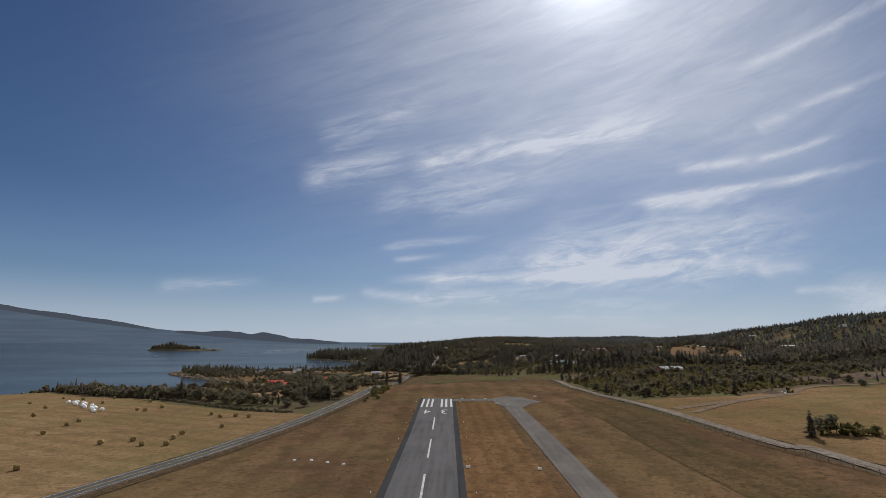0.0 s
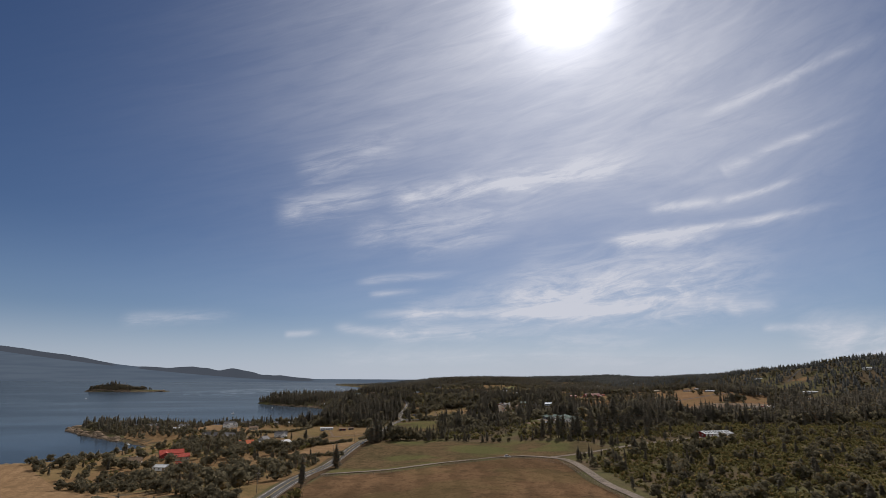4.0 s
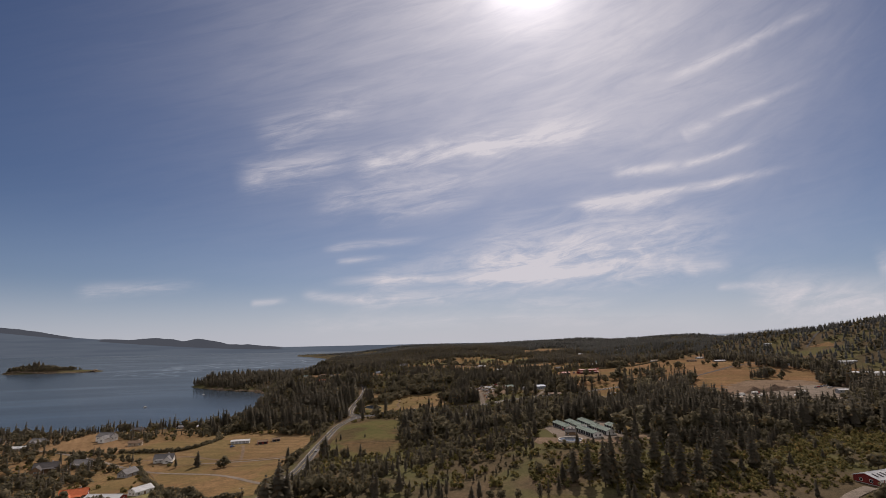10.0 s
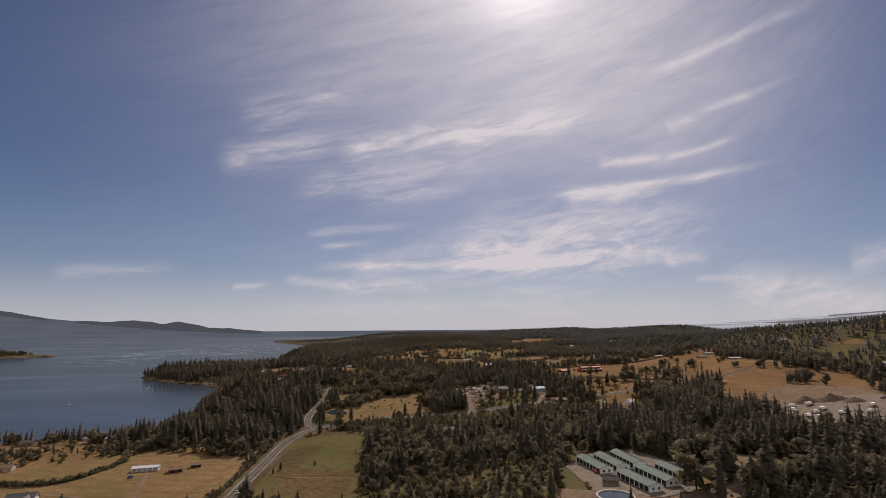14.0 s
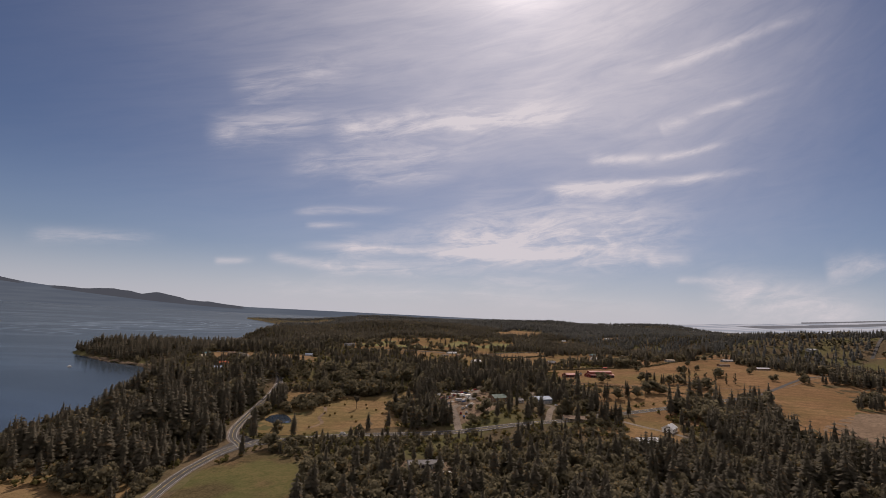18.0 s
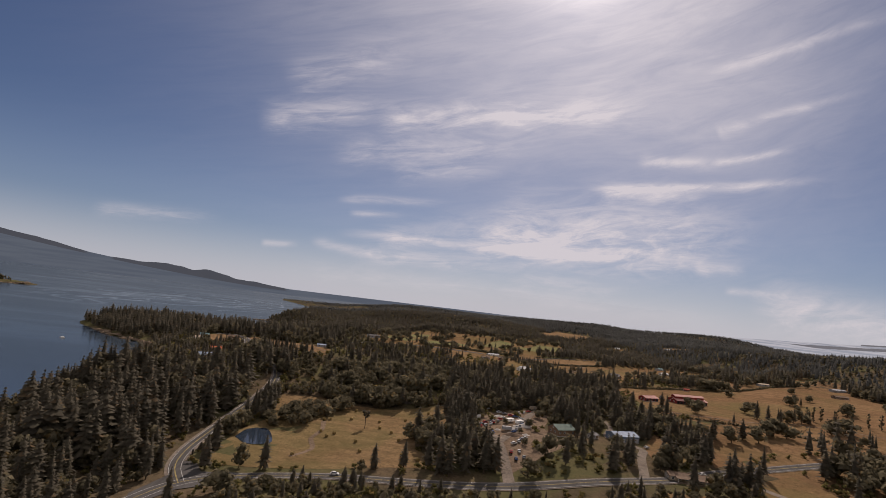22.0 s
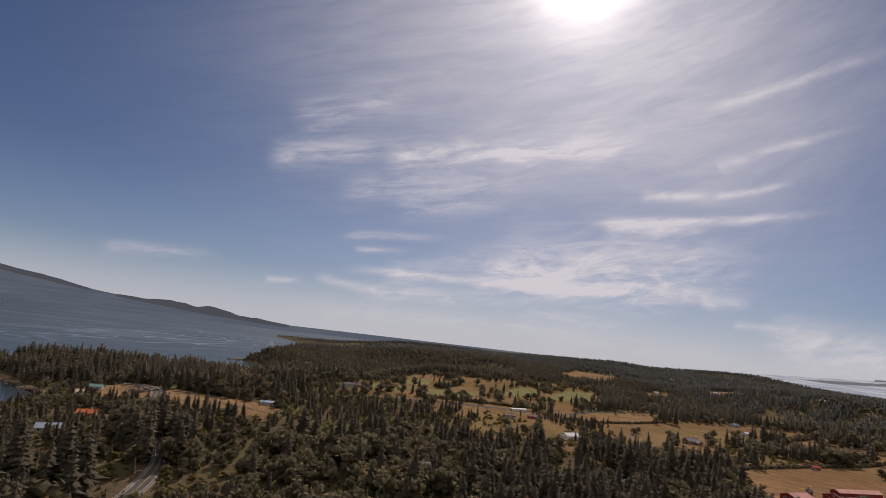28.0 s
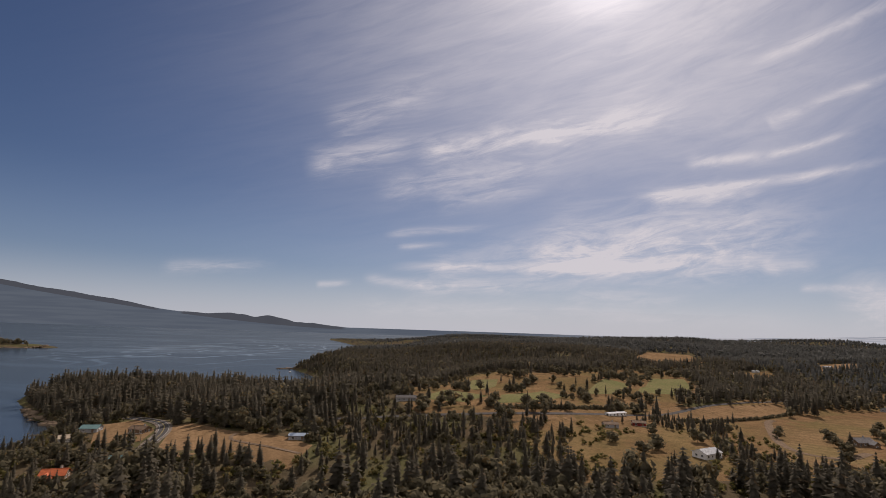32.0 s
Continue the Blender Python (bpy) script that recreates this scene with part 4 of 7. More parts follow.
BALL = [(0, 0, 1)] + [(0.894 * math.cos(a), 0.894 * math.sin(a), 0.447) for a in np.arange(5) * 1.2566] + [(0.894 * math.cos(a), 0.894 * math.sin(a), -0.447) for a in np.arange(5) * 1.2566 + 0.628] + [(0, 0, -1)]
BALL_FACES = [(0, k + 1, (k + 1) % 5 + 1) for k in range(5)] + [(k + 1, k + 6, (k + 1) % 5 + 1) for k in range(5)] + [((k + 1) % 5 + 1, k + 6, (k + 1) % 5 + 6) for k in range(5)] + [(11, (k + 1) % 5 + 6, k + 6) for k in range(5)]


OCTA = [(0, 0, 1), (1, 0, 0), (0, 1, 0), (-1, 0, 0), (0, -1, 0), (0, 0, -1)]
OCTA_FACES = [(0, 1, 2), (0, 2, 3), (0, 3, 4), (0, 4, 1), (5, 2, 1), (5, 3, 2), (5, 4, 3), (5, 1, 4)]


def leafy_shape(seed, clumps=8, wide=0.36, low=0.3, upright=False, leaves=0, rough=False, spray=0.3):
    """A broad-leaved tree one metre high: trunk, two limbs and uneven clumps of leaves with loose sprays round them."""
    r = np.random.default_rng(seed)
    wood, wood_faces, verts, faces = [], [], [], []
    for x, y, z0, z1, w in ((0, 0, 0.0, 0.6, 0.022), (0.12, 0.05, 0.3, 0.7, 0.012), (-0.1, 0.08, 0.34, 0.72, 0.012)):
        first = len(wood)
        for s, z in ((0.0, z0), (1.0, z1)):
            wood += [(x * s + w * (1 - 0.6 * s) * math.cos(a), y * s + w * (1 - 0.6 * s) * math.sin(a), z) for a in np.arange(5) * 1.2566]
        for j in range(5):
            a, b = first + j, first + (j + 1) % 5
            wood_faces += [(a, b, b + 5), (a, b + 5, a + 5)]
    for c in range(clumps):
        h = low + (0.86 - low) * (c + 0.5 * r.random()) / clumps
        bulge = math.sin(math.pi * min(1.0, 0.18 + 0.8 * (h - low) / (1 - low))) if not upright else 1.0
        turn, off = r.random() * 6.28, wide * bulge * (0.35 + 0.45 * r.random())
        size = wide * (0.42 + 0.3 * r.random()) * (0.75 + 0.4 * bulge)
        cx, cy = off * math.cos(turn), off * math.sin(turn)
        first = len(verts)
        inner = 0.78 if leaves else 1.0
        for x, y, z in (OCTA if rough else BALL):
            k = inner * size * ((0.75 if rough else 0.6) + 0.5 * r.random())
            verts.append((cx + k * x, cy + k * y, h + k * 0.8 * z))
        faces += [tuple(first + v for v in f) for f in (OCTA_FACES if rough else BALL_FACES)]
        for _ in range(leaves):
            # a small spray of leaves, lying roughly along the clump's surface
            a, b = r.random() * 6.28, math.asin(r.random() * 1.7 - 0.7)
            out = size * (0.68 + 0.38 * r.random())
            way = np.array((math.cos(a) * math.cos(b), math.sin(a) * math.cos(b), math.sin(b)))
            mid = np.array((cx, cy, h)) + out * way * (1, 1, 0.85)
            e = size * spray * (0.7 + 0.6 * r.random())
            one = np.cross(way, r.random(3) - 0.5)
            one /= np.linalg.norm(one) + 1e-6
            two = np.cross(way, one) + way * (r.random() - 0.5)
            first = len(verts)
            for k in range(3):
                q = mid + e * (one * math.cos(2.094 * k) + two * math.sin(2.094 * k))
                verts.append((float(q[0]), float(q[1]), float(q[2])))
            faces.append((first, first + 1, first + 2))
    return wood, wood_faces, verts, faces


def joined(name, shapes, spots, mat, label, category, with_wood=True):
    """Many plants joined into one mesh. spots: rows of x, y, z, height, width factor, turn, which shape."""
    spots = np.asarray(spots, float)
    if not len(spots):
        return None
    all_v, all_f, all_m, base = [], [], [], 0
    for k, (wood, wood_faces, verts, faces) in enumerate(shapes):
        mine = spots[spots[:, 6].astype(int) == k]
        if not len(mine):
            continue
        v = np.array((wood if with_wood else []) + verts, float)
        nw = len(wood) if with_wood else 0
        f = np.array((wood_faces if with_wood else []) + [tuple(i + nw for i in t) for t in faces], np.int64)
        kind = np.r_[np.ones(len(wood_faces) if with_wood else 0, np.int32), np.zeros(len(faces), np.int32)]
        c, s = np.cos(mine[:, 5]), np.sin(mine[:, 5])
        tall, wide = mine[:, 3], mine[:, 3] * mine[:, 4]
        x = (v[None, :, 0] * c[:, None] - v[None, :, 1] * s[:, None]) * wide[:, None] + mine[:, :1]
        y = (v[None, :, 0] * s[:, None] + v[None, :, 1] * c[:, None]) * wide[:, None] + mine[:, 1:2]
        z = v[None, :, 2] * tall[:, None] + mine[:, 2:3]
        all_v.append(np.stack([x, y, z], -1).reshape(-1, 3))
        all_f.append((f[None] + (base + np.arange(len(mine)) * len(v))[:, None, None]).reshape(-1, 3))
        all_m.append(np.tile(kind, len(mine)))
        base += len(mine) * len(v)
    v, f, m = np.vstack(all_v), np.vstack(all_f), np.concatenate(all_m)
    mesh = bpy.data.meshes.new(name)
    mesh.vertices.add(len(v))
    mesh.vertices.foreach_set("co", v.astype(np.float32).ravel())
    mesh.loops.add(f.size)
    mesh.loops.foreach_set("vertex_index", f.astype(np.int32).ravel())
    mesh.polygons.add(len(f))
    mesh.polygons.foreach_set("loop_start", np.arange(0, f.size, 3, dtype=np.int32))
    mesh.polygons.foreach_set("material_index", m.astype(np.int32))
    mesh.update(calc_edges=True)
    mesh.materials.append(mat)
    mesh.materials.append(M["bark"])
    return tagged(new(name, mesh), label, category, kind="stuff")


FIRS = [fir_shape(s, 13 + s % 3, 8, 0.21 + 0.03 * (s % 4)) for s in range(8)]
MID_FIRS = [fir_shape(20 + s, 6, 5, 0.25 + 0.02 * (s % 3), False) for s in range(6)]
FAR_FIRS = [fir_shape(40 + s, 3, 4, 0.32, False) for s in range(5)]
LEAFY = [leafy_shape(s, 8, 0.38 + 0.05 * (s % 3), 0.2, leaves=20, rough=True) for s in range(6)]
MID_LEAFY = [leafy_shape(30 + s, 6, 0.40 + 0.04 * (s % 3), 0.2, leaves=9, rough=True, spray=0.45) for s in range(5)]
FAR_LEAFY = [leafy_shape(60 + s, 4, 0.42, 0.24, leaves=2, rough=True, spray=0.5) for s in range(4)]
BUSHES = [leafy_shape(80 + s, 3, 0.62, 0.14, leaves=10, rough=True, spray=0.42) for s in range(5)]

BUILDING_SPOTS = []      # filled by the list of houses below: x, y, clearance
SCRUB = [(118, 385), (126, 310), (170, 300), (245, 358), (330, 420), (420, 520), (500, 700), (400, 690), (290, 610), (240, 575), (150, 545), (128, 498), (112, 480)]
SCRUB_LOW = [(45, 634), (122, 624), (160, 560), (235, 590), (290, 610), (400, 700), (330, 720), (240, 650), (150, 665), (60, 650)]
THICKET = [(-40, 640), (45, 642), (150, 672), (200, 668), (150, 705), (118, 735), (140, 765), (120, 800), (60, 830), (28, 790), (4, 766), (-38, 768)]
VILLAGE = [(-60, 350), (-160, 345), (-420, 590), (-420, 1000), (-250, 1010), (-185, 965), (-130, 936), (-60, 912)]
ORCHARD = [(-288, 600), (-270, 548), (-150, 448), (-80, 384), (-64, 420), (-62, 500), (-84, 558), (-142, 660), (-200, 640)]
EAST_FARMS = [(280, 1050), (400, 940), (900, 900), (1500, 1000), (1500, 1700), (420, 1560), (270, 1330)]
GOLF = dict((f[0], f[1]) for f in FIELDS)["golf_course"]
SOUTH_FARMS = [(140, 1290), (260, 1300), (480, 1420), (620, 1560), (420, 1640), (240, 1480), (130, 1400)]
EAST_WOOD = [(300, 960), (355, 1030), (425, 1072), (465, 1085), (392, 985), (335, 905), (290, 850), (230, 850), (225, 900)]
LINES = [MAIN_ROAD, SIDE_ROAD, GRAVEL_ROAD] + [p[1] for p in PATHS]
CLEAR = [7.5, 5.0, 4.0] + [p[2] + 1.5 for p in PATHS]


def patchy(x, y, scale, seed):
    """Smooth noise between 0 and 1 for arrays."""
    r = np.random.default_rng(seed)
    total = np.zeros(np.shape(x))
    for _ in range(7):
        a, k, p = r.random() * 6.283, (0.6 + 1.6 * r.random()) / scale, r.random() * 6.283
        total += np.sin((x * math.cos(a) + y * math.sin(a)) * k * 6.283 + p + 1.3 * np.sin((y * math.cos(a) - x * math.sin(a)) * k * 4 + p))
    return 0.5 + total / 9.0


def scatter(x0, x1, y0, y1, step):
    gx, gy = np.meshgrid(np.arange(x0, x1, step), np.arange(y0, y1, step))
    x = gx.ravel() + (rng.random(gx.size) - 0.5) * step * 0.95
    y = gy.ravel() + (rng.random(gx.size) - 0.5) * step * 0.95
    return x, y


def free_of(x, y, roads=True):
    """Places where a tree may stand, and how wooded each may be (0 to 1)."""
    chance = np.ones(x.shape)
    chance[~inside(LAND, x, y) | (away(COAST, x, y) < 3)] = 0
    for name, poly, _, _ in FIELDS:
        chance[inside(poly, x, y)] = 0
    if roads:
        for line, gap in zip(LINES, CLEAR):
            chance[away(line, x, y) < gap + 1.5] = 0
    for bx, by, gap in BUILDING_SPOTS:
        chance[np.hypot(x - bx, y - by) < gap] = 0
        # fewer trees on the side facing the flight, so the houses stay in view
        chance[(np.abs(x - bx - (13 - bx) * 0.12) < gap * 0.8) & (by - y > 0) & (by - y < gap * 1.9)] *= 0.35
    bend = (away(MAIN_ROAD, x, y) < 13) & (y > 840) & (y < 1016) & (x > -44) | (away(SIDE_ROAD, x, y) < 11) & (y > 1000) & (y < 1112) & (x > -40)
    chance[bend] *= 0.04
    chance[(away(GRAVEL_ROAD, x, y) < 26) & (y > 330) & (x < 112)] = 0
    return chance


def spots_of(x, y, tall, spread, shapes):
    n = len(x)
    return np.column_stack([x, y, height(x, y) - 0.15, tall, 0.8 + spread * rng.random(n), rng.random(n) * 6.283, rng.integers(0, shapes, n)])



# ---- buildings ----
M.update({
    "white_metal": plain("white_metal_roof", (0.45, 0.46, 0.47), 0.65, 0.0, 0.12, 0.4), "grey_roof": plain("grey_shingles", (0.15, 0.145, 0.145), 0.85, 0.0, 0.3, 0.8),
    "dark_roof": plain("dark_shingles", (0.075, 0.07, 0.07), 0.85, 0.0, 0.3, 0.8), "red_roof": plain("red_metal_roof", (0.36, 0.065, 0.045), 0.7, 0.0, 0.15, 0.4),
    "pink_roof": plain("faded_red_metal", (0.46, 0.25, 0.22), 0.7, 0.0, 0.2, 0.4), "orange_roof": plain("orange_tiles", (0.40, 0.105, 0.045), 0.75, 0.0, 0.2, 0.8),
    "green_roof": plain("green_metal_roof", (0.12, 0.165, 0.14), 0.75, 0.0, 0.15, 0.4), "blue_roof": plain("blue_grey_metal_roof", (0.26, 0.32, 0.40), 0.6, 0.0, 0.12, 0.4),
    "teal_roof": plain("teal_metal_roof", (0.11, 0.19, 0.19), 0.7, 0.0, 0.15, 0.4), "brown_roof": plain("brown_shingles", (0.14, 0.095, 0.065), 0.85, 0.0, 0.3, 0.8),
    "white_wall": plain("white_boards", (0.70, 0.69, 0.66), 0.7, 0.0, 0.1, 1.2), "grey_wall": plain("grey_boards", (0.30, 0.30, 0.30), 0.8, 0.0, 0.2, 1.2),
    "red_wall": plain("red_boards", (0.20, 0.035, 0.03), 0.8, 0.0, 0.25, 1.2), "brown_wall": plain("brown_boards", (0.19, 0.125, 0.08), 0.85, 0.0, 0.25, 1.2),
    "tan_wall": plain("tan_boards", (0.38, 0.31, 0.23), 0.8, 0.0, 0.2, 1.2), "blue_wall": plain("slate_blue_boards", (0.12, 0.16, 0.22), 0.75, 0.0, 0.2, 1.2),
    "trim": plain("white_trim", (0.72, 0.71, 0.68), 0.6, 0.0, 0.06, 1.0), "dark": plain("dark_opening", (0.025, 0.025, 0.028), 0.7, 0.0, 0.2, 1.0),
    "concrete": plain("concrete", (0.36, 0.34, 0.31), 0.9, 0.0, 0.15, 1.0), "wood": plain("weathered_wood", (0.17, 0.13, 0.095), 0.9, 0.0, 0.3, 2.0),
    "tyre": plain("tyre_rubber", (0.02, 0.02, 0.02), 0.9, 0.0, 0.2, 3.0), "steel": plain("galvanised_steel", (0.36, 0.36, 0.36), 0.5, 0.6, 0.15, 2.0),
    "bale": grassland("straw_bale", ((0.30, 0.215, 0.095), (0.22, 0.155, 0.065), (0.15, 0.11, 0.05)), scale=20.0), "wrap": plain("white_bale_wrap", (0.82, 0.82, 0.80), 0.35, 0.0, 0.06, 1.0),
    "earth": grassland("heaped_earth", ((0.16, 0.115, 0.085), (0.115, 0.085, 0.065), (0.075, 0.06, 0.05)), scale=5.0),
    "car_white": plain("white_car_paint", (0.52, 0.52, 0.51), 0.25, 0.0, 0.05, 1.0), "car_red": plain("red_car_paint", (0.30, 0.03, 0.025), 0.25, 0.0, 0.08, 1.0),
    "car_blue": plain("blue_car_paint", (0.05, 0.09, 0.2), 0.25, 0.0, 0.08, 1.0), "car_grey": plain("grey_car_paint", (0.22, 0.22, 0.23), 0.25, 0.3, 0.08, 1.0), "yellow_paint": plain("machine_yellow", (0.50, 0.32, 0.03), 0.5, 0.0, 0.15, 1.0),
})


def glass(n, s):
    n.put(s, "Base Color", (0.02, 0.025, 0.03, 1))
    n.put(s, "Roughness", 0.06)
    n.put(s, "Specular IOR Level", 0.6)


M["glass"] = material("window_glass", glass)
CACHE = {}


def base(name, x, y, turn, label, category, group="", sink=0.0):
    """An Empty on the ground that carries a thing's parts."""
    ob = new(name)
    ob.empty_display_size = 0.5
    ob.matrix_basis = pose(x, y, ground_at(x, y) - sink, 0, 0, turn)
    return tagged(ob, label, category, group)


def part(name, shape, mat, parent, at=(0, 0, 0), label="", key=None):
    """One mesh under a thing. shape: verts and faces; alike parts (same key) share a mesh."""
    mesh = CACHE.get(key) if key else None
    if mesh is None:
        mesh = bpy.data.meshes.new(name)
        mesh.from_pydata(shape[0], [], shape[1])
        mesh.materials.append(mat)
        if key:
            CACHE[key] = mesh
    ob = new(name, mesh)
    ob.parent = parent
    ob.location = at
    return tagged(ob, label)


def box(x0, x1, y0, y1, z0, z1, taper=0.0):
    t = taper
    v = [(x0, y0, z0), (x1, y0, z0), (x1, y1, z0), (x0, y1, z0), (x0 + t, y0 + t, z1), (x1 - t, y0 + t, z1), (x1 - t, y1 - t, z1), (x0 + t, y1 - t, z1)]
    return v, [(3, 2, 1, 0), (4, 5, 6, 7), (0, 1, 5, 4), (1, 2, 6, 5), (2, 3, 7, 6), (3, 0, 4, 7)]


def joined_shapes(shapes):
    verts, faces = [], []
    for v, f in shapes:
        n = len(verts)
        verts += v
        faces += [tuple(i + n for i in q) for q in f]
    return verts, faces


def gable_walls(l, w, h, rise):
    a, b = l / 2, w / 2
    v = [(-a, -b, -0.8), (a, -b, -0.8), (a, b, -0.8), (-a, b, -0.8), (-a, -b, h), (a, -b, h), (a, b, h), (-a, b, h), (-a, 0, h + rise), (a, 0, h + rise)]
    return v, [(0, 1, 5, 4), (2, 3, 7, 6), (1, 2, 6, 9, 5), (3, 0, 4, 8, 7), (3, 2, 1, 0)]


def gable_roof(l, w, h, rise, over=0.45, thick=0.18):
    a, b = l / 2 + over, w / 2 + over
    drop = rise * over / (w / 2)
    v, e = [], h - drop
    for x in (-a, a):
        v += [(x, -b, e), (x, 0, h + rise), (x, b, e), (x, b, e + thick), (x, 0, h + rise + thick), (x, -b, e + thick)]
    return v, [(0, 6, 7, 1), (1, 7, 8, 2), (2, 8, 9, 3), (3, 9, 10, 4), (4, 10, 11, 5), (5, 11, 6, 0), (0, 1, 4, 5), (1, 2, 3, 4), (6, 11, 10, 7), (7, 10, 9, 8)]


def seams(l, w, h, rise, gap=1.1, over=0.45):
    bars = []
    for x in np.arange(-l / 2, l / 2 + 0.01, gap):
        for s in (-1, 1):
            y1, z1 = s * (w / 2 + over), h - rise * over / (w / 2) + 0.19
            z0 = h + rise + 0.19
            bars.append(([(x - 0.04, 0, z0), (x + 0.04, 0, z0), (x + 0.04, y1, z1), (x - 0.04, y1, z1), (x - 0.04, 0, z0 + 0.07), (x + 0.04, 0, z0 + 0.07), (x + 0.04, y1, z1 + 0.07), (x - 0.04, y1, z1 + 0.07)],
                         [(4, 5, 6, 7), (0, 4, 7, 3), (1, 2, 6, 5), (2, 3, 7, 6)]))
    return joined_shapes(bars)


def window_on(parent, x, y, z, face, wide=1.2, tall=1.2):
    """A framed window on a wall; face: the wall's outward turn in degrees."""
    frame = part("window", joined_shapes([box(-wide / 2 - 0.1, wide / 2 + 0.1, -0.05, 0.06, -tall / 2 - 0.1, -tall / 2), box(-wide / 2 - 0.1, wide / 2 + 0.1, -0.05, 0.06, tall / 2, tall / 2 + 0.1),
                                          box(-wide / 2 - 0.1, -wide / 2, -0.05, 0.06, -tall / 2, tall / 2), box(wide / 2, wide / 2 + 0.1, -0.05, 0.06, -tall / 2, tall / 2), box(-0.03, 0.03, -0.03, 0.05, -tall / 2, tall / 2)]),
                 M["trim"], parent, (x, y, z), key=("window", wide, tall))
    frame.rotation_euler = (0, 0, radians(face))
    part("pane", box(-wide / 2, wide / 2, -0.04, 0.02, -tall / 2, tall / 2), M["glass"], frame, key=("pane", wide, tall))
    return frame


def door_on(parent, x, y, z, face, wide=1.0, tall=2.05, mat="brown_wall"):
    door = part("door", joined_shapes([box(-wide / 2, wide / 2, -0.05, 0.07, 0, tall), box(-wide / 2 - 0.1, -wide / 2, -0.05, 0.09, 0, tall + 0.1), box(wide / 2, wide / 2 + 0.1, -0.05, 0.09, 0, tall + 0.1)]),
                M[mat], parent, (x, y, z), key=("door", wide, tall, mat))
    door.rotation_euler = (0, 0, radians(face))
    part("door_handle", box(wide / 2 - 0.16, wide / 2 - 0.1, 0.06, 0.13, tall * 0.46, tall * 0.5), M["steel"], door, key=("door_handle", wide, tall))
    return door


def house(x, y, turn, l=13.0, w=8.5, h=3.0, rise=2.4, wall="white_wall", roof="grey_roof", label="", wing=None, chimney=True, metal=False, porch=False, name="house", doors=None, group=""):
    """A gabled house or barn with its openings. wing: x, length, width, height of a cross wing on the near side."""
    b = base(name, x, y, turn, label, "house" if name == "house" else name.split("_")[-1], group)
    BUILDING_SPOTS.append((x, y, 0.5 * l + 3.5))
    body = part("wall", gable_walls(l, w, h, rise), M[wall], b)
    top = part("roof", gable_roof(l, w, h, rise), M[roof], b)
    if metal:
        part("roof_seams", seams(l, w, h, rise), M[roof], top)
    part("ridge_cap", box(-l / 2 - 0.4, l / 2 + 0.4, -0.18, 0.18, h + rise + 0.1, h + rise + 0.26, 0.05), M[roof], top)
    part("foundation", box(-l / 2 - 0.12, l / 2 + 0.12, -w / 2 - 0.12, w / 2 + 0.12, -1.2, 0.25), M["concrete"], b)
    n = max(2, int(l / 3.4))
    for side, face in ((-1, 180), (1, 0)):
        for k in range(n):
            px = -l / 2 + (k + 0.5) * l / n
            if doors and side == -1:
                door_on(b, px, side * w / 2, 0.0, face, min(2.6, l / n - 0.5), min(2.6, h - 0.3), doors)
            elif k == n // 2:
                door_on(b, px, side * w / 2, 0.2, face)
            else:
                window_on(body, px, side * w / 2, h * 0.56, face)
    for side, face in ((-1, 90), (1, -90)):
        for py in (-w / 5, w / 5):
            window_on(body, side * l / 2, py, h * 0.56, face)
        if rise > 1.9:
            window_on(body, side * l / 2, 0, h + rise * 0.35, face, 0.9, 0.9)
    if chimney:
        stack = part("chimney", box(l * 0.2 - 0.45, l * 0.2 + 0.45, 0.6, 1.5, h + rise * 0.5, h + rise + 1.0), M["concrete"], b)
        part("chimney_pot", box(l * 0.2 - 0.2, l * 0.2 + 0.2, 0.85, 1.25, h + rise + 1.0, h + rise + 1.35), M["brown_wall"], stack)
    if wing:
        wx, wl, ww, wh = wing
        v, f = gable_walls(wl, ww, wh, rise * 0.8)
        spin = part("wing_wall", (v, f), M[wall], b, (wx, -w / 2 - wl / 2 + 0.6, 0))
        spin.rotation_euler = (0, 0, radians(90))
        cap = part("wing_roof", gable_roof(wl + 1.5, ww, wh, rise * 0.8), M[roof], b, (wx, -w / 2 - wl / 2 + 1.2, 0))
        cap.rotation_euler = (0, 0, radians(90))
        window_on(spin, -wl / 2, 0, wh * 0.55, 90, 1.6, 1.2)
    if porch:
        deck = part("porch", box(-l * 0.35, l * 0.35, -w / 2 - 2.6, -w / 2, -0.6, 0.3), M["wood"], b)
        for px in (-l * 0.33, 0, l * 0.33):
            part("porch_post", box(px - 0.08, px + 0.08, -w / 2 - 2.5, -w / 2 - 2.34, 0.3, h - 0.3), M["trim"], deck)
        part("porch_roof", ([(-l * 0.37, -w / 2 - 2.9, h - 0.45), (l * 0.37, -w / 2 - 2.9, h - 0.45), (l * 0.37, -w / 2, h + 0.1), (-l * 0.37, -w / 2, h + 0.1),
                             (-l * 0.37, -w / 2 - 2.9, h - 0.3), (l * 0.37, -w / 2 - 2.9, h - 0.3), (l * 0.37, -w / 2, h + 0.25), (-l * 0.37, -w / 2, h + 0.25)], box(0, 1, 0, 1, 0, 1)[1]), M[roof], deck)
    return b


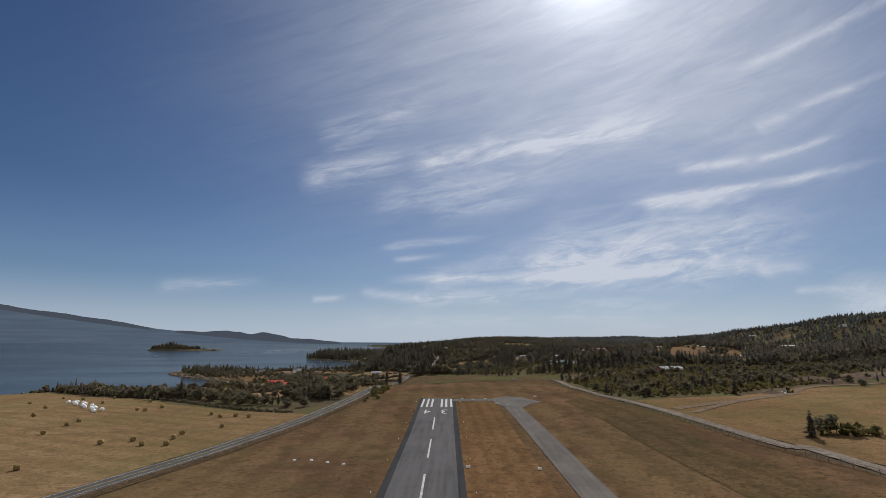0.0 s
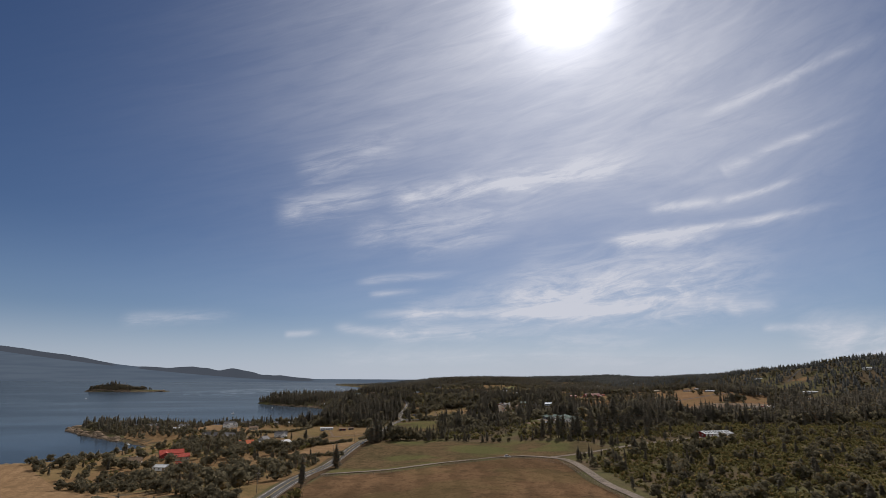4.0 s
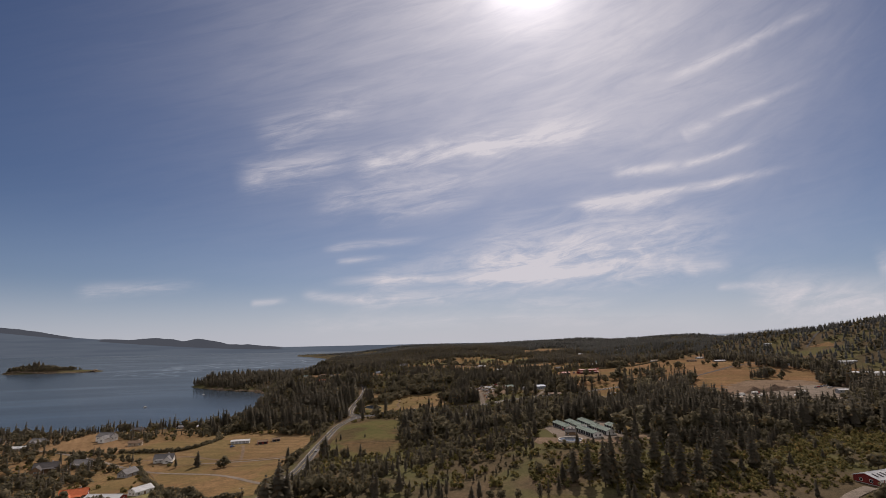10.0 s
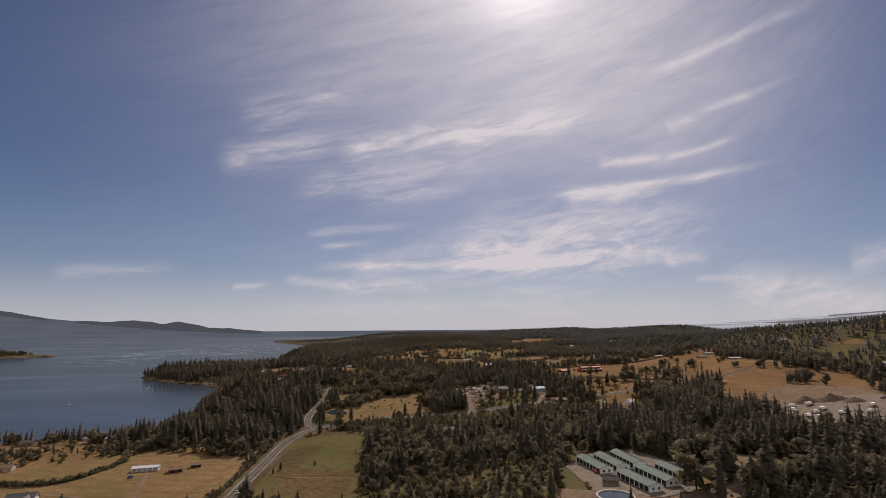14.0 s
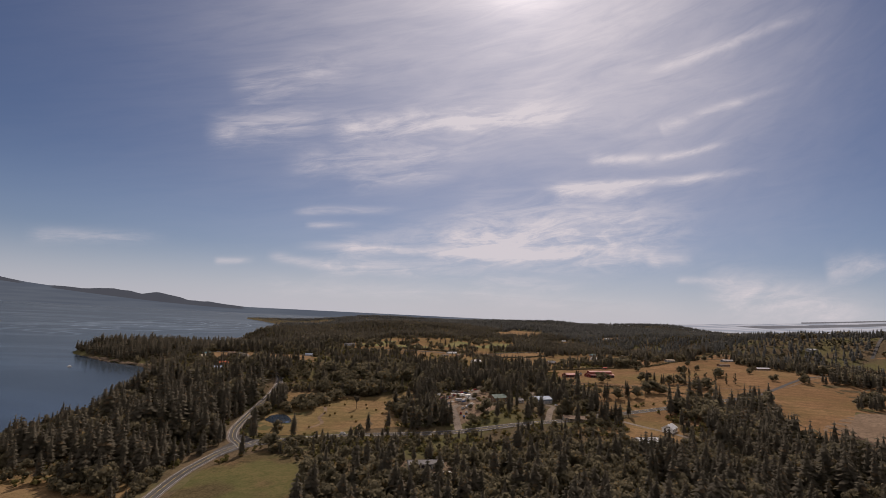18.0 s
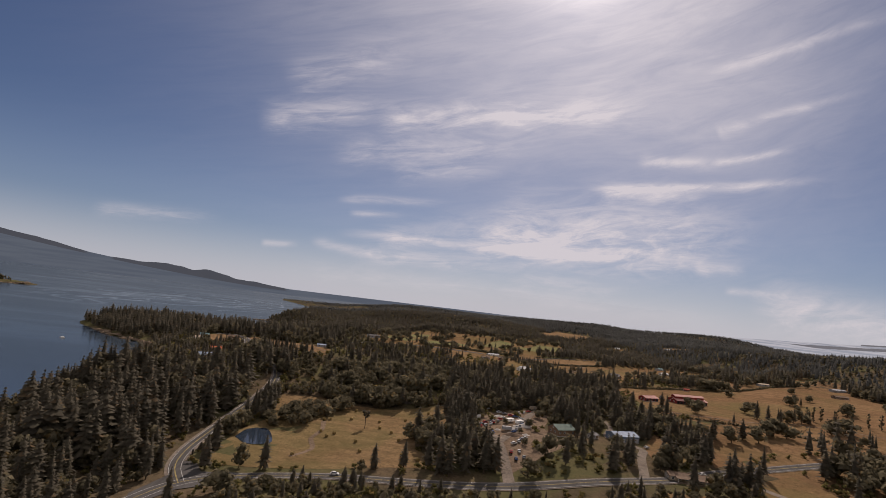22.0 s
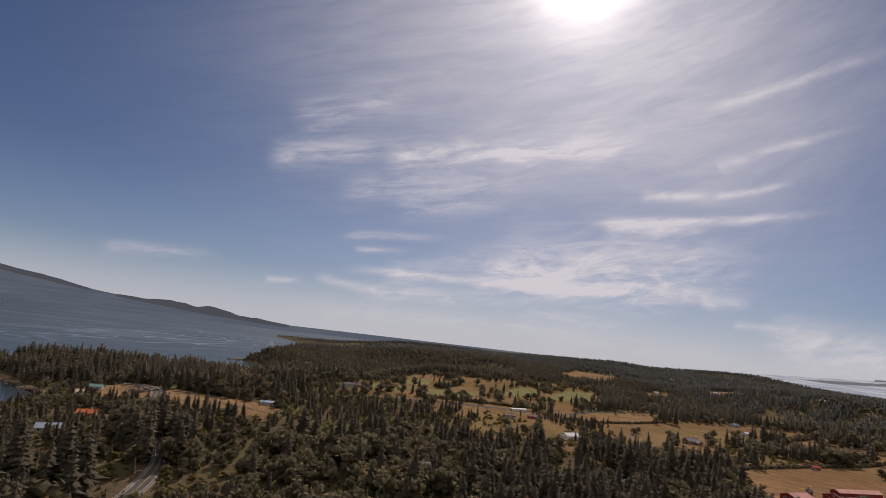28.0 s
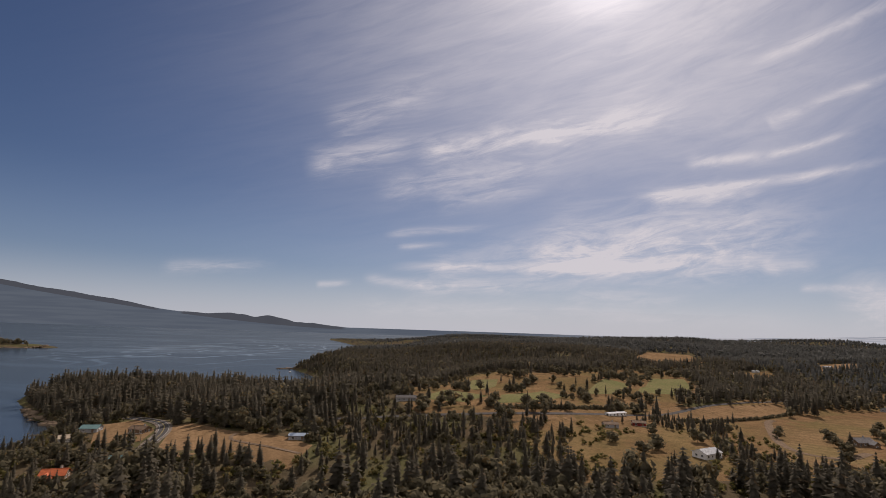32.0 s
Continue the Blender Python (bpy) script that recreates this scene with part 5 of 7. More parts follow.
HOUSES = [
    (-305, 527, 25, 17, 10, 3.4, 3.0, "brown_wall", "dark_roof", "large brown shingled house by the shore", (4, 7, 7, 3.2)),
    (-228, 590, 20, 13, 9, 3.0, 2.2, "brown_wall", "brown_roof", "brown low house among garden trees", None),
    (-216, 628, 30, 19, 9, 3.4, 2.6, "red_wall", "red_roof", "long red-roofed farmhouse near the bay", (-5, 8, 8, 3.0)),
    (-200, 612, 35, 13, 8, 3.0, 2.2, "tan_wall", "red_roof", "red-roofed side building by the farmhouse", None),
    (-187, 584, 10, 5, 4, 2.2, 1.2, "red_wall", "red_roof", "tiny red-roofed garden shed", None),
    (-190, 566, -5, 14, 7, 2.8, 1.3, "white_wall", "white_metal", "low white-roofed house in the orchard", None),
    (-353, 908, 12, 14, 9, 3.0, 1.2, "grey_wall", "white_metal", "grey garage with a pale metal roof", None),
    (-357, 943, -10, 15, 9, 3.2, 2.6, "grey_wall", "grey_roof", "grey shore house with a shingled roof", (3, 6, 6, 3.0)),
    (-408, 952, 15, 17, 10, 3.2, 2.4, "brown_wall", "dark_roof", "dark-roofed house on the bluff", (-4, 6, 6, 3.0)),
    (-378, 914, -20, 11, 8, 3.0, 2.2, "tan_wall", "brown_roof", "brown-roofed cottage near the shore", None),
    (-401, 925, 5, 10, 8, 3.4, 1.4, "brown_wall", "brown_roof", "square brown cottage near the shore", None),
    (-287, 940, -15, 18, 10, 5.2, 3.2, "white_wall", "grey_roof", "two-storey white and grey house with gables", (5, 8, 8, 4.4)),
    (-262, 812, 20, 17, 10, 3.8, 3.4, "brown_wall", "dark_roof", "steep dark-roofed house with a deck", (-5, 6, 7, 3.4)),
    (-243, 826, -12, 14, 9, 3.0, 2.6, "grey_wall", "grey_roof", "grey shingled house in a dry yard", None),
    (-179, 832, 10, 15, 8, 3.0, 3.4, "white_wall", "grey_roof", "white farmhouse with a steep grey roof", (4, 5, 6, 2.8)),
    (-186, 788, 75, 12, 8, 3.0, 3.0, "grey_wall", "grey_roof", "small grey gabled house in a field", None),
    (-182, 716, 20, 15, 10, 3.0, 2.8, "red_wall", "orange_roof", "orange-roofed house behind trees", (-4, 7, 7, 3.0)),
    (-154, 700, -8, 22, 8, 2.8, 1.4, "red_wall", "white_metal", "long white-roofed stable with a red front", None),
    (-141, 716, 60, 12, 8, 3.0, 2.0, "white_wall", "white_metal", "white gabled outbuilding by the stable", None),
    (-220, 1013, 5, 17, 7, 2.6, 1.0, "tan_wall", "white_metal", "low white-roofed house above the cove", None),
    (-188, 1028, -5, 20, 7, 2.6, 1.0, "brown_wall", "tan_wall", "long low house above the cove", None),
    (-240, 1017, 10, 12, 7, 2.8, 1.4, "grey_wall", "grey_roof", "small grey house in the trees", None),
    (-240, 905, 15, 12, 8, 3.0, 1.6, "tan_wall", "brown_roof", "tan cottage by a hedge", None),
    (-285, 1000, 0, 12, 8, 3.0, 2.0, "brown_wall", "dark_roof", "dark cottage near the cove", None),
    (182, 1089, 20, 14, 11, 4.0, 2.4, "brown_wall", "green_roof", "green-roofed house beside the yard", None),
    (252, 952, 5, 17, 10, 3.2, 2.0, "grey_wall", "white_metal", "house with a pale metal roof in the woods", None),
    (296, 994, 40, 12, 8, 3.4, 2.4, "white_wall", "white_metal", "small white gabled house by a drive", None),
    (232, 1024, -8, 22, 7, 2.6, 1.2, "tan_wall", "brown_roof", "long low brown-roofed house", None),
    (212, 1230, 5, 10, 5, 2.6, 0.8, "white_wall", "white_metal", "small white trailer home in scrub", None),
    (229, 1201, 30, 10, 7, 2.8, 1.2, "tan_wall", "white_metal", "pale metal-roofed cottage in scrub", None),
    (275, 1262, 10, 9, 5, 2.6, 1.0, "white_wall", "white_metal", "small white shed standing at the field edge", None),
    (358, 1411, 10, 19, 11, 4.0, 3.2, "brown_wall", "grey_roof", "large grey-roofed house in a field", (4, 7, 7, 3.6)),
    (181, 1407, 5, 14, 8, 3.0, 1.6, "grey_wall", "brown_roof", "brown-roofed house by the golf road", None),
    (206, 1421, -10, 13, 8, 3.0, 1.6, "red_wall", "brown_roof", "reddish house by the golf road", None),
    (199, 1453, 28, 26, 6, 2.6, 0.8, "white_wall", "white_metal", "long white shed beside the golf road", None),
    (204, 1747, 10, 14, 8, 3.2, 1.4, "white_wall", "white_metal", "small white house on the golf hillside", None),
    (235, 1802, 0, 12, 8, 3.2, 1.4, "white_wall", "white_metal", "small white house on the golf hillside", None),
    (30, 1440, 15, 22, 10, 3.4, 1.8, "grey_wall", "dark_roof", "long dark-roofed golf clubhouse building", None),
    (-114, 1270, 20, 14, 10, 3.4, 2.6, "brown_wall", "orange_roof", "orange-red roofed house among firs", (-3, 6, 7, 3.0)),
    (-109, 1230, 25, 15, 9, 3.2, 2.6, "tan_wall", "blue_roof", "house with a pale grey metal roof among firs", None),
    (-158, 1350, 10, 14, 10, 3.2, 2.0, "grey_wall", "teal_roof", "teal-roofed house in a dry clearing", None),
    (-155, 1328, 40, 13, 8, 3.0, 2.0, "white_wall", "tan_wall", "pale cottage in the trees", None),
    (-123, 1344, -10, 15, 9, 3.0, 2.0, "brown_wall", "brown_roof", "brown house at the clearing's edge", None),
    (-20, 1330, 8, 14, 7, 2.8, 1.2, "grey_wall", "blue_roof", "grey metal-roofed shed on the meadow", None),
    (-98, 1290, 15, 11, 7, 2.8, 1.6, "grey_wall", "teal_roof", "grey-green roofed cottage in firs", None),
    (94, 1222, 20, 15, 10, 3.4, 2.6, "grey_wall", "grey_roof", "grey gabled house deep in the woods", (3, 6, 7, 3.2)),
    (651, 1139, 5, 14, 6, 2.8, 1.0, "white_wall", "white_metal", "white shed in the tawny field", None),
    (640, 1292, 8, 34, 9, 3.2, 1.6, "brown_wall", "white_metal", "long pale-roofed farm shed beyond the field", None),
    (610, 1335, 5, 26, 9, 3.2, 1.6, "brown_wall", "brown_roof", "brown farm shed beside the field", None),
    (676, 1410, 8, 30, 9, 3.2, 1.4, "grey_wall", "white_metal", "pale farm shed beyond the field", None),
    (574, 1419, 4, 22, 8, 3.0, 1.4, "grey_wall", "tan_wall", "pale farm shed beyond the field", None),
    (680, 1012, -30, 58, 14, 4.0, 1.2, "white_wall", "white_metal", "long white industrial shed", None),
    (623, 991, -25, 34, 10, 3.6, 1.0, "white_wall", "white_metal", "white industrial shed on a slope", None),
    (620, 915, -30, 30, 12, 4.0, 1.2, "grey_wall", "white_metal", "pale industrial shed near the yard", None),
    (500, 868, -10, 18, 8, 3.2, 1.0, "grey_wall", "white_metal", "pale workshop by the truck yard", None),
    (337, 819, 10, 16, 9, 3.2, 1.4, "white_wall", "white_metal", "white-roofed house in the woods", None),
    (853, 1107, 5, 22, 9, 3.2, 1.4, "white_wall", "white_metal", "white house on the hillside", None),
    (715, 1090, 5, 30, 10, 3.4, 1.2, "grey_wall", "white_metal", "long pale building on the slope", None),
    (408, 1325, 5, 9, 4, 2.4, 0.8, "red_wall", "red_roof", "small red field shelter", None),
    (332, 1240, 5, 4, 3, 2.2, 0.7, "red_wall", "dark_roof", "tiny dark-roofed field hut", None),
    (-265, 1506, 5, 12, 7, 3.0, 1.4, "white_wall", "white_metal", "white cottage in the point woods", None),
    (610, 1974, 10, 16, 9, 3.2, 1.8, "white_wall", "white_metal", "pale-roofed house in the far woods", None),
    (560, 1755, -20, 18, 10, 3.2, 1.8, "tan_wall", "white_metal", "tan house in the far woods", None),
    (678, 1804, 15, 16, 9, 3.2, 1.8, "white_wall", "grey_roof", "white house with a grey roof among distant trees", None),
    (581, 1605, 0, 18, 10, 3.2, 2.0, "white_wall", "grey_roof", "white farmhouse with a grey roof beside a clearing", None),
    (856, 1838, 5, 18, 10, 3.2, 1.6, "white_wall", "white_metal", "pale-roofed house in the far woods", None),
    (534, 1913, -10, 15, 9, 3.2, 1.6, "tan_wall", "tan_wall", "tan-roofed house among distant trees", None),
    (750, 1992, 0, 18, 10, 3.2, 1.6, "white_wall", "white_metal", "pale-roofed house in the far woods", None),
    (500, 1560, 25, 16, 10, 3.2, 2.0, "grey_wall", "teal_roof", "teal-roofed house at the edge of the farmland", None),
    (470, 1490, 5, 17, 10, 3.4, 2.0, "white_wall", "white_metal", "white-roofed farmhouse at the end of a track", None),
    (809, 1376, 5, 24, 9, 3.2, 1.4, "grey_wall", "white_metal", "long pale shed on the far farmland", None),
    (149, 726, -15, 7, 5, 2.4, 1.4, "brown_wall", "dark_roof", "small dark hut in the storage yard", None),
    (204, 1090, 30, 6, 5, 2.4, 1.0, "grey_wall", "grey_roof", "small grey outbuilding by the yard", None),
]
for k, (x, y, turn, l, w, h, rise, wall, roof, label, wing) in enumerate(HOUSES):
    if y > 1150:
        l, w, h, rise, wing = l * 0.72, w * 0.75, max(2.3, h * 0.8), rise * 0.75, tuple(v * 0.72 for v in wing) if wing else None
    metal = roof.endswith("metal") or roof in ("red_roof", "green_roof", "blue_roof", "teal_roof")
    house(x, y, turn, l, w, h, rise, wall, roof, label, wing, l < 18 and not metal, metal and l < 40, porch=l > 13 and h < 4 and not metal and y < 1300)

# the white-roofed barn by the airfield, with dark roof lights and a red front
barn = house(257, 592, 14, 28, 11, 2.8, 1.7, "red_wall", "white_metal", "long barn with a patched white roof and red front", None, False, True, name="barn", doors="white_wall")
for k in range(9):
    slope = math.atan2(1.7, 5.5)
    light = part("roof_light", box(-0.5, 0.5, -1.4, 1.4, 0, 0.1), M["dark"], barn, (-11.6 + 2.9 * k, -2.6 - 0.5 * (k % 2), 2.8 + 1.7 - 1.7 * (2.6 + 0.5 * (k % 2)) / 5.5 + 0.3), key="roof_light")
    light.rotation_euler = (slope, 0, 0)
# red barns of the hayfield
house(353, 1230, 12, 36, 13, 3.2, 2.0, "red_wall", "pink_roof", "large red barn with a faded red metal roof", None, False, True, name="barn", doors="dark")
up = base("barn_loft", 353, 1230, 12, "raised red centre aisle of the barn", "barn")
up.location.z += 4.4
part("wall", gable_walls(34, 5.5, 2.2, 1.2), M["red_wall"], up)
part("roof", gable_roof(34, 5.5, 2.2, 1.2), M["pink_roof"], up)
house(309, 1221, 20, 16, 9, 3.0, 1.6, "red_wall", "pink_roof", "small red barn with a faded roof", None, False, True, name="barn", doors="dark")
house(226, 1093, 14, 18, 12, 4.0, 1.8, "blue_wall", "blue_roof", "workshop barn with a pale blue metal roof", None, False, True, name="barn", doors="grey_wall")
house(96, 934, 6, 21, 8, 3.2, 1.2, "grey_wall", "grey_roof", "long shed with a grey metal roof", None, False, True, name="barn", doors="dark")
house(-131, 884, 8, 17, 6, 2.6, 0.9, "white_wall", "white_metal", "long low white shed in a pasture", None, False, True, name="barn", doors="grey_wall")
house(-108, 877, 20, 9, 6, 2.4, 1.0, "red_wall", "brown_roof", "rusty red shed in a dirt pen", None, False, False, name="barn", doors="dark")
house(-98, 888, 20, 7, 5, 2.2, 0.8, "brown_wall", "brown_roof", "small brown pen shed", None, False, False, name="barn", doors="dark")
house(216, 1339, 30, 14, 9, 3.2, 1.8, "white_wall", "white_metal", "house with a bright white metal roof", None, False, True)

# round lined pond below the sheds
pool = base("round_pool", 143, 708, 0, "round pool of pale water with a light rim", "pool")
ring = [(math.cos(2 * math.pi * k / 28), math.sin(2 * math.pi * k / 28)) for k in range(28)]
part("rim", ([(r * a, r * b, z) for r, z in ((8.6, -0.8), (8.4, 0.9), (7.6, 0.9), (7.4, 0.2)) for a, b in ring],
             [(28 * i + k, 28 * i + (k + 1) % 28, 28 * i + 28 + (k + 1) % 28, 28 * i + 28 + k) for i in range(3) for k in range(28)]), M["concrete"], pool)
part("water", ([(7.5 * a, 7.5 * b, 0.55) for a, b in ring], [tuple(range(28))]), M["pond"], pool)

# six storage sheds
STORAGE = [(153.5, 755, -84), (164.5, 758, -86), (176, 762, -87), (162, 723, -82), (174.5, 729, -84), (187, 732, -85)]
first = house(*STORAGE[0], 25, 7.6, 2.9, 1.3, "white_wall", "green_roof", "long white storage shed with green metal roof", None, False, True, name="storage_shed", doors="dark", group="storage sheds")
for x, y, turn in STORAGE[1:]:
    copy_thing(first, pose(x, y, ground_at(x, y), 0, 0, turn))
    BUILDING_SPOTS.append((x, y, 15))
BUILDING_SPOTS += [(219, 1074, 17), (236, 1082, 12), (178, 1074, 14), (200, 1078, 10), (206, 1104, 10), (143, 708, 14), (51, 1098, 8), (-171, 598, 7), (209, 308, 16), (440, 900, 40), (480, 910, 40)]

# ---- vehicles, bales, fences and other loose things ----
def wheel(parent, x, y, r=0.33, wide=0.22):
    n = 12
    ring = [(math.cos(2 * math.pi * k / n), math.sin(2 * math.pi * k / n)) for k in range(n)]
    v = [(a * q, s * wide / 2, b * q) for q, s in ((r, -1), (r * 0.94, -1.15), (r, 1), (r * 0.94, 1.15)) for a, b in ring]
    v = [v[k] for k in list(range(n, 2 * n)) + list(range(0, n)) + list(range(2 * n, 3 * n)) + list(range(3 * n, 4 * n))]
    f = [(k + j, k + (j + 1) % n, k + n + (j + 1) % n, k + n + j) for k in (0, n, 2 * n) for j in range(n)] + [tuple(range(n)), tuple(range(4 * n - 1, 3 * n - 1, -1))]
    tyre = part("wheel", (v, f), M["tyre"], parent, (x, y, r), key=("wheel", r, wide))
    part("rim", ([(a * r * 0.55, s * wide * 0.6, b * r * 0.55) for s in (-1, 1) for a, b in ring], [tuple(range(n)), tuple(range(2 * n - 1, n - 1, -1))] + [(j, (j + 1) % n, n + (j + 1) % n, n + j) for j in range(n)]), M["steel"], tyre, key=("rim", r, wide))


def profile(points, half):
    """A body from its side view: points of x and z, and the half width at each."""
    n = len(points)
    v = [(x, -half, z) for x, z in points] + [(x, half, z) for x, z in points]
    return v, [tuple(range(n)), tuple(range(2 * n - 1, n - 1, -1))] + [(k, (k + 1) % n + 0, (k + 1) % n + n, k + n)[::-1] for k in range(n)]


def car(x, y, turn, paint, label):
    b = base("car", x, y, turn, label, "car")
    b.location.z += 0.3
    part("body", profile([(-2.1, 0.35), (2.1, 0.35), (2.15, 0.7), (1.95, 0.9), (1.0, 0.98), (-1.9, 1.0), (-2.12, 0.8)], 0.85), M[paint], b, key=("car_body", paint))
    part("cabin", profile([(-1.7, 0.98), (1.0, 0.98), (0.35, 1.45), (-1.2, 1.48)], 0.74), M["glass"], b, key="car_cabin")
    part("car_roof", profile([(-1.25, 1.44), (0.4, 1.42), (0.3, 1.5), (-1.1, 1.53)], 0.7), M[paint], b, key=("car_roof", paint))
    part("headlight", joined_shapes([box(2.0, 2.12, -0.75, -0.45, 0.6, 0.75), box(2.0, 2.12, 0.45, 0.75, 0.6, 0.75)]), M["trim"], b, key="headlight")
    for wx in (-1.3, 1.3):
        for wy in (-0.78, 0.78):
            wheel(b, wx, wy)
    return b


def truck(x, y, turn, paint, label, long=9.0):
    b = base("truck", x, y, turn, label, "truck")
    b.location.z += 0.25
    part("cab", profile([(long / 2 - 2.0, 0.6), (long / 2, 0.6), (long / 2, 1.6), (long / 2 - 0.4, 2.6), (long / 2 - 2.0, 2.7)], 1.1), M[paint], b, key=("cab", paint, long))
    part("windscreen", box(long / 2 - 0.32, long / 2 + 0.03, -0.95, 0.95, 1.65, 2.4, 0.02), M["glass"], b, key=("screen", long))
    part("load_box", box(-long / 2, long / 2 - 2.2, -1.2, 1.2, 1.0, 3.1), M["trim"], b, key=("load", long))
    part("chassis", box(-long / 2, long / 2, -0.5, 0.5, 0.55, 0.95), M["dark"], b, key=("chassis", long))
    for wx in (-long / 2 + 1.2, -long / 2 + 2.4, long / 2 - 1.2):
        for wy in (-1.0, 1.0):
            wheel(b, wx, wy, 0.5, 0.32)
    return b


def trailer(x, y, turn, wall, label, long=7.0):
    b = base("trailer", x, y, turn, label, "trailer")
    b.location.z += 0.25
    part("shell", profile([(-long / 2, 0.6), (long / 2 - 0.3, 0.6), (long / 2, 1.2), (long / 2 - 0.2, 2.5), (-long / 2 + 0.1, 2.6)], 1.15), M[wall], b, key=("shell", wall, long))
    part("drawbar", box(long / 2 - 0.2, long / 2 + 1.1, -0.06, 0.06, 0.6, 0.72), M["steel"], b, key=("drawbar", long))
    part("trailer_door", box(-0.3, 0.4, -1.2, -1.12, 0.75, 2.3), M["grey_wall"], b, key="trailer_door")
    for wy in (-1.05, 1.05):
        wheel(b, -0.6, wy, 0.35, 0.22)
    return b


PAINTS = ["car_white", "car_grey", "car_red", "car_blue", "car_white", "car_grey"]
NAMES = {"car_white": "white", "car_grey": "grey", "car_red": "dark red", "car_blue": "dark blue"}
for k, (x, y, turn) in enumerate([(147, 1128, 20), (150.5, 1124, 20), (154, 1120, 20), (157, 1118, 20), (160, 1113, 25), (132, 1094, 70), (129, 1050, 80), (129.5, 1043, 80), (139, 1047, 80), (140, 1038, 80), (144, 1048, 80), (145, 1040, 80),
                                  (136, 1146, 10), (140, 1143, 10), (130, 1128, 60), (-133, 866, 30), (-248, 812, 20), (-170, 823, 40), (236, 1078, 30), (506, 914, 20), (512, 917, 20), (518, 920, 20), (524, 922, 20), (530, 925, 20), (515, 906, 15), (522, 909, 15), (150, 745, 70), (168, 742, 10)]):
    car(x, y, turn, PAINTS[k % 6], NAMES[PAINTS[k % 6]] + " car parked on bare ground")
for x, y, turn, paint in ((70, 519, 5, "car_white"), (-44, 612, 92, "car_grey"), (-44.5, 803, 91, "car_white"), (43, 1016, -2, "car_white"), (246, 1033, 20, "car_white"), (273, 1047, 24, "car_white")):
    c = car(x, y, turn, paint, NAMES[paint] + " car on the road")
    c.location.z += 0.3
for x, y, turn, paint in ((421, 924, 15, "car_white"), (437, 922, 15, "car_red"), (431, 901, 20, "car_white"), (393, 895, 20, "car_grey"), (402, 885, 20, "car_blue"), (429, 880, 15, "car_white"), (448, 872, 10, "car_red"), (470, 890, 30, "car_grey"), (455, 836, 40, "car_white")):
    truck(x, y, turn, paint, NAMES[paint] + " box truck in the gravel yard", 8.0 + (x % 3))
for x, y, turn, wall in ((412, 914, 12, "white_wall"), (408, 906, 12, "tan_wall"), (418, 895, 12, "white_wall"), (405, 878, 20, "white_wall"), (129, 1110, 75, "white_wall"), (150, 1104, 30, "white_wall"), (156, 1101, 35, "white_wall"), (144, 1085, 10, "grey_wall"),
                         (99, 912, 10, "white_wall"), (106, 916, 5, "white_wall"), (90, 912, 15, "tan_wall"), (222, 1208, 20, "white_wall"), (240, 1196, 40, "white_wall"), (218, 1222, 0, "tan_wall"), (-160, 700, 30, "white_wall"), (178, 1148, 35, "tan_wall")):
    trailer(x, y, turn, wall, ("white" if wall == "white_wall" else "tan" if wall == "tan_wall" else "grey") + " box trailer parked on bare ground", 6.5)


# rows of old vehicles in the work yard
yard = np.random.default_rng(12)
for x0, y0, x1, y1, count in ((126, 1094, 148, 1112, 6), (123, 1086, 142, 1104, 6), (146, 1078, 162, 1108, 7), (124, 1066, 134, 1080, 4), (141, 1058, 154, 1072, 4), (124, 1120, 140, 1140, 4), (160, 1128, 172, 1138, 3)):
    for k in range(count):
        s = (k + 0.5) / count
        paint = PAINTS[int(6 * yard.random())]
        car(x0 + (x1 - x0) * s + yard.random() * 1.5, y0 + (y1 - y0) * s + yard.random() * 1.5, 30 + 70 * yard.random(), paint, "old " + NAMES[paint] + " car standing in the yard rows")


def heap(name, x, y, rx, ry, h, mat, label, category="earth heap"):
    """A rough heap of earth or brush."""
    r = np.random.default_rng(int(abs(x) * 7 + y))
    rows, n = 6, 18
    v, f = [], []
    for i in range(rows):
        s = i / (rows - 1)
        for j in range(n):
            a = 2 * math.pi * j / n
            k = (1 - s) * (0.85 + 0.3 * r.random())
            px, py = x + rx * k * math.cos(a), y + ry * k * math.sin(a)
            v.append((px, py, ground_at(px, py) - 0.3 + h * (s ** 0.8) * (0.85 + 0.3 * r.random())))
    for i in range(rows - 1):
        f += [(i * n + j, i * n + (j + 1) % n, (i + 1) * n + (j + 1) % n, (i + 1) * n + j) for j in range(n)]
    return tagged(mesh_object(name, v, f, M[mat], None, True), label, category)


for x, y, rx, ry, h in ((396, 940, 16, 8, 5), (412, 945, 13, 8, 6), (445, 935, 14, 9, 6), (468, 930, 18, 9, 6), (478, 915, 12, 8, 4), (560, 925, 22, 12, 5), (600, 940, 18, 10, 4)):
    heap("earth_mound", x, y, rx, ry, h, "earth", "brown heap of bark and earth in the truck yard")
heap("earth_mound", 197, 306, 8, 5, 2.6, "earth", "dark brown earth heap beside the loader")
heap("earth_bank", 282, 400, 46, 16, 5, "earth", "bare reddish earth bank with sparse brush")
heap("earth_bank", 345, 430, 50, 22, 5, "earth", "bare reddish earth bank with sparse brush")
heap("brush_heap", 158, 1096, 8, 4, 2.2, "concrete", "heap of pale stones in the work yard", "stone heap")
heap("brush_heap", 146, 1076, 7, 4, 2.0, "earth", "heap of brush in the work yard", "brush heap")

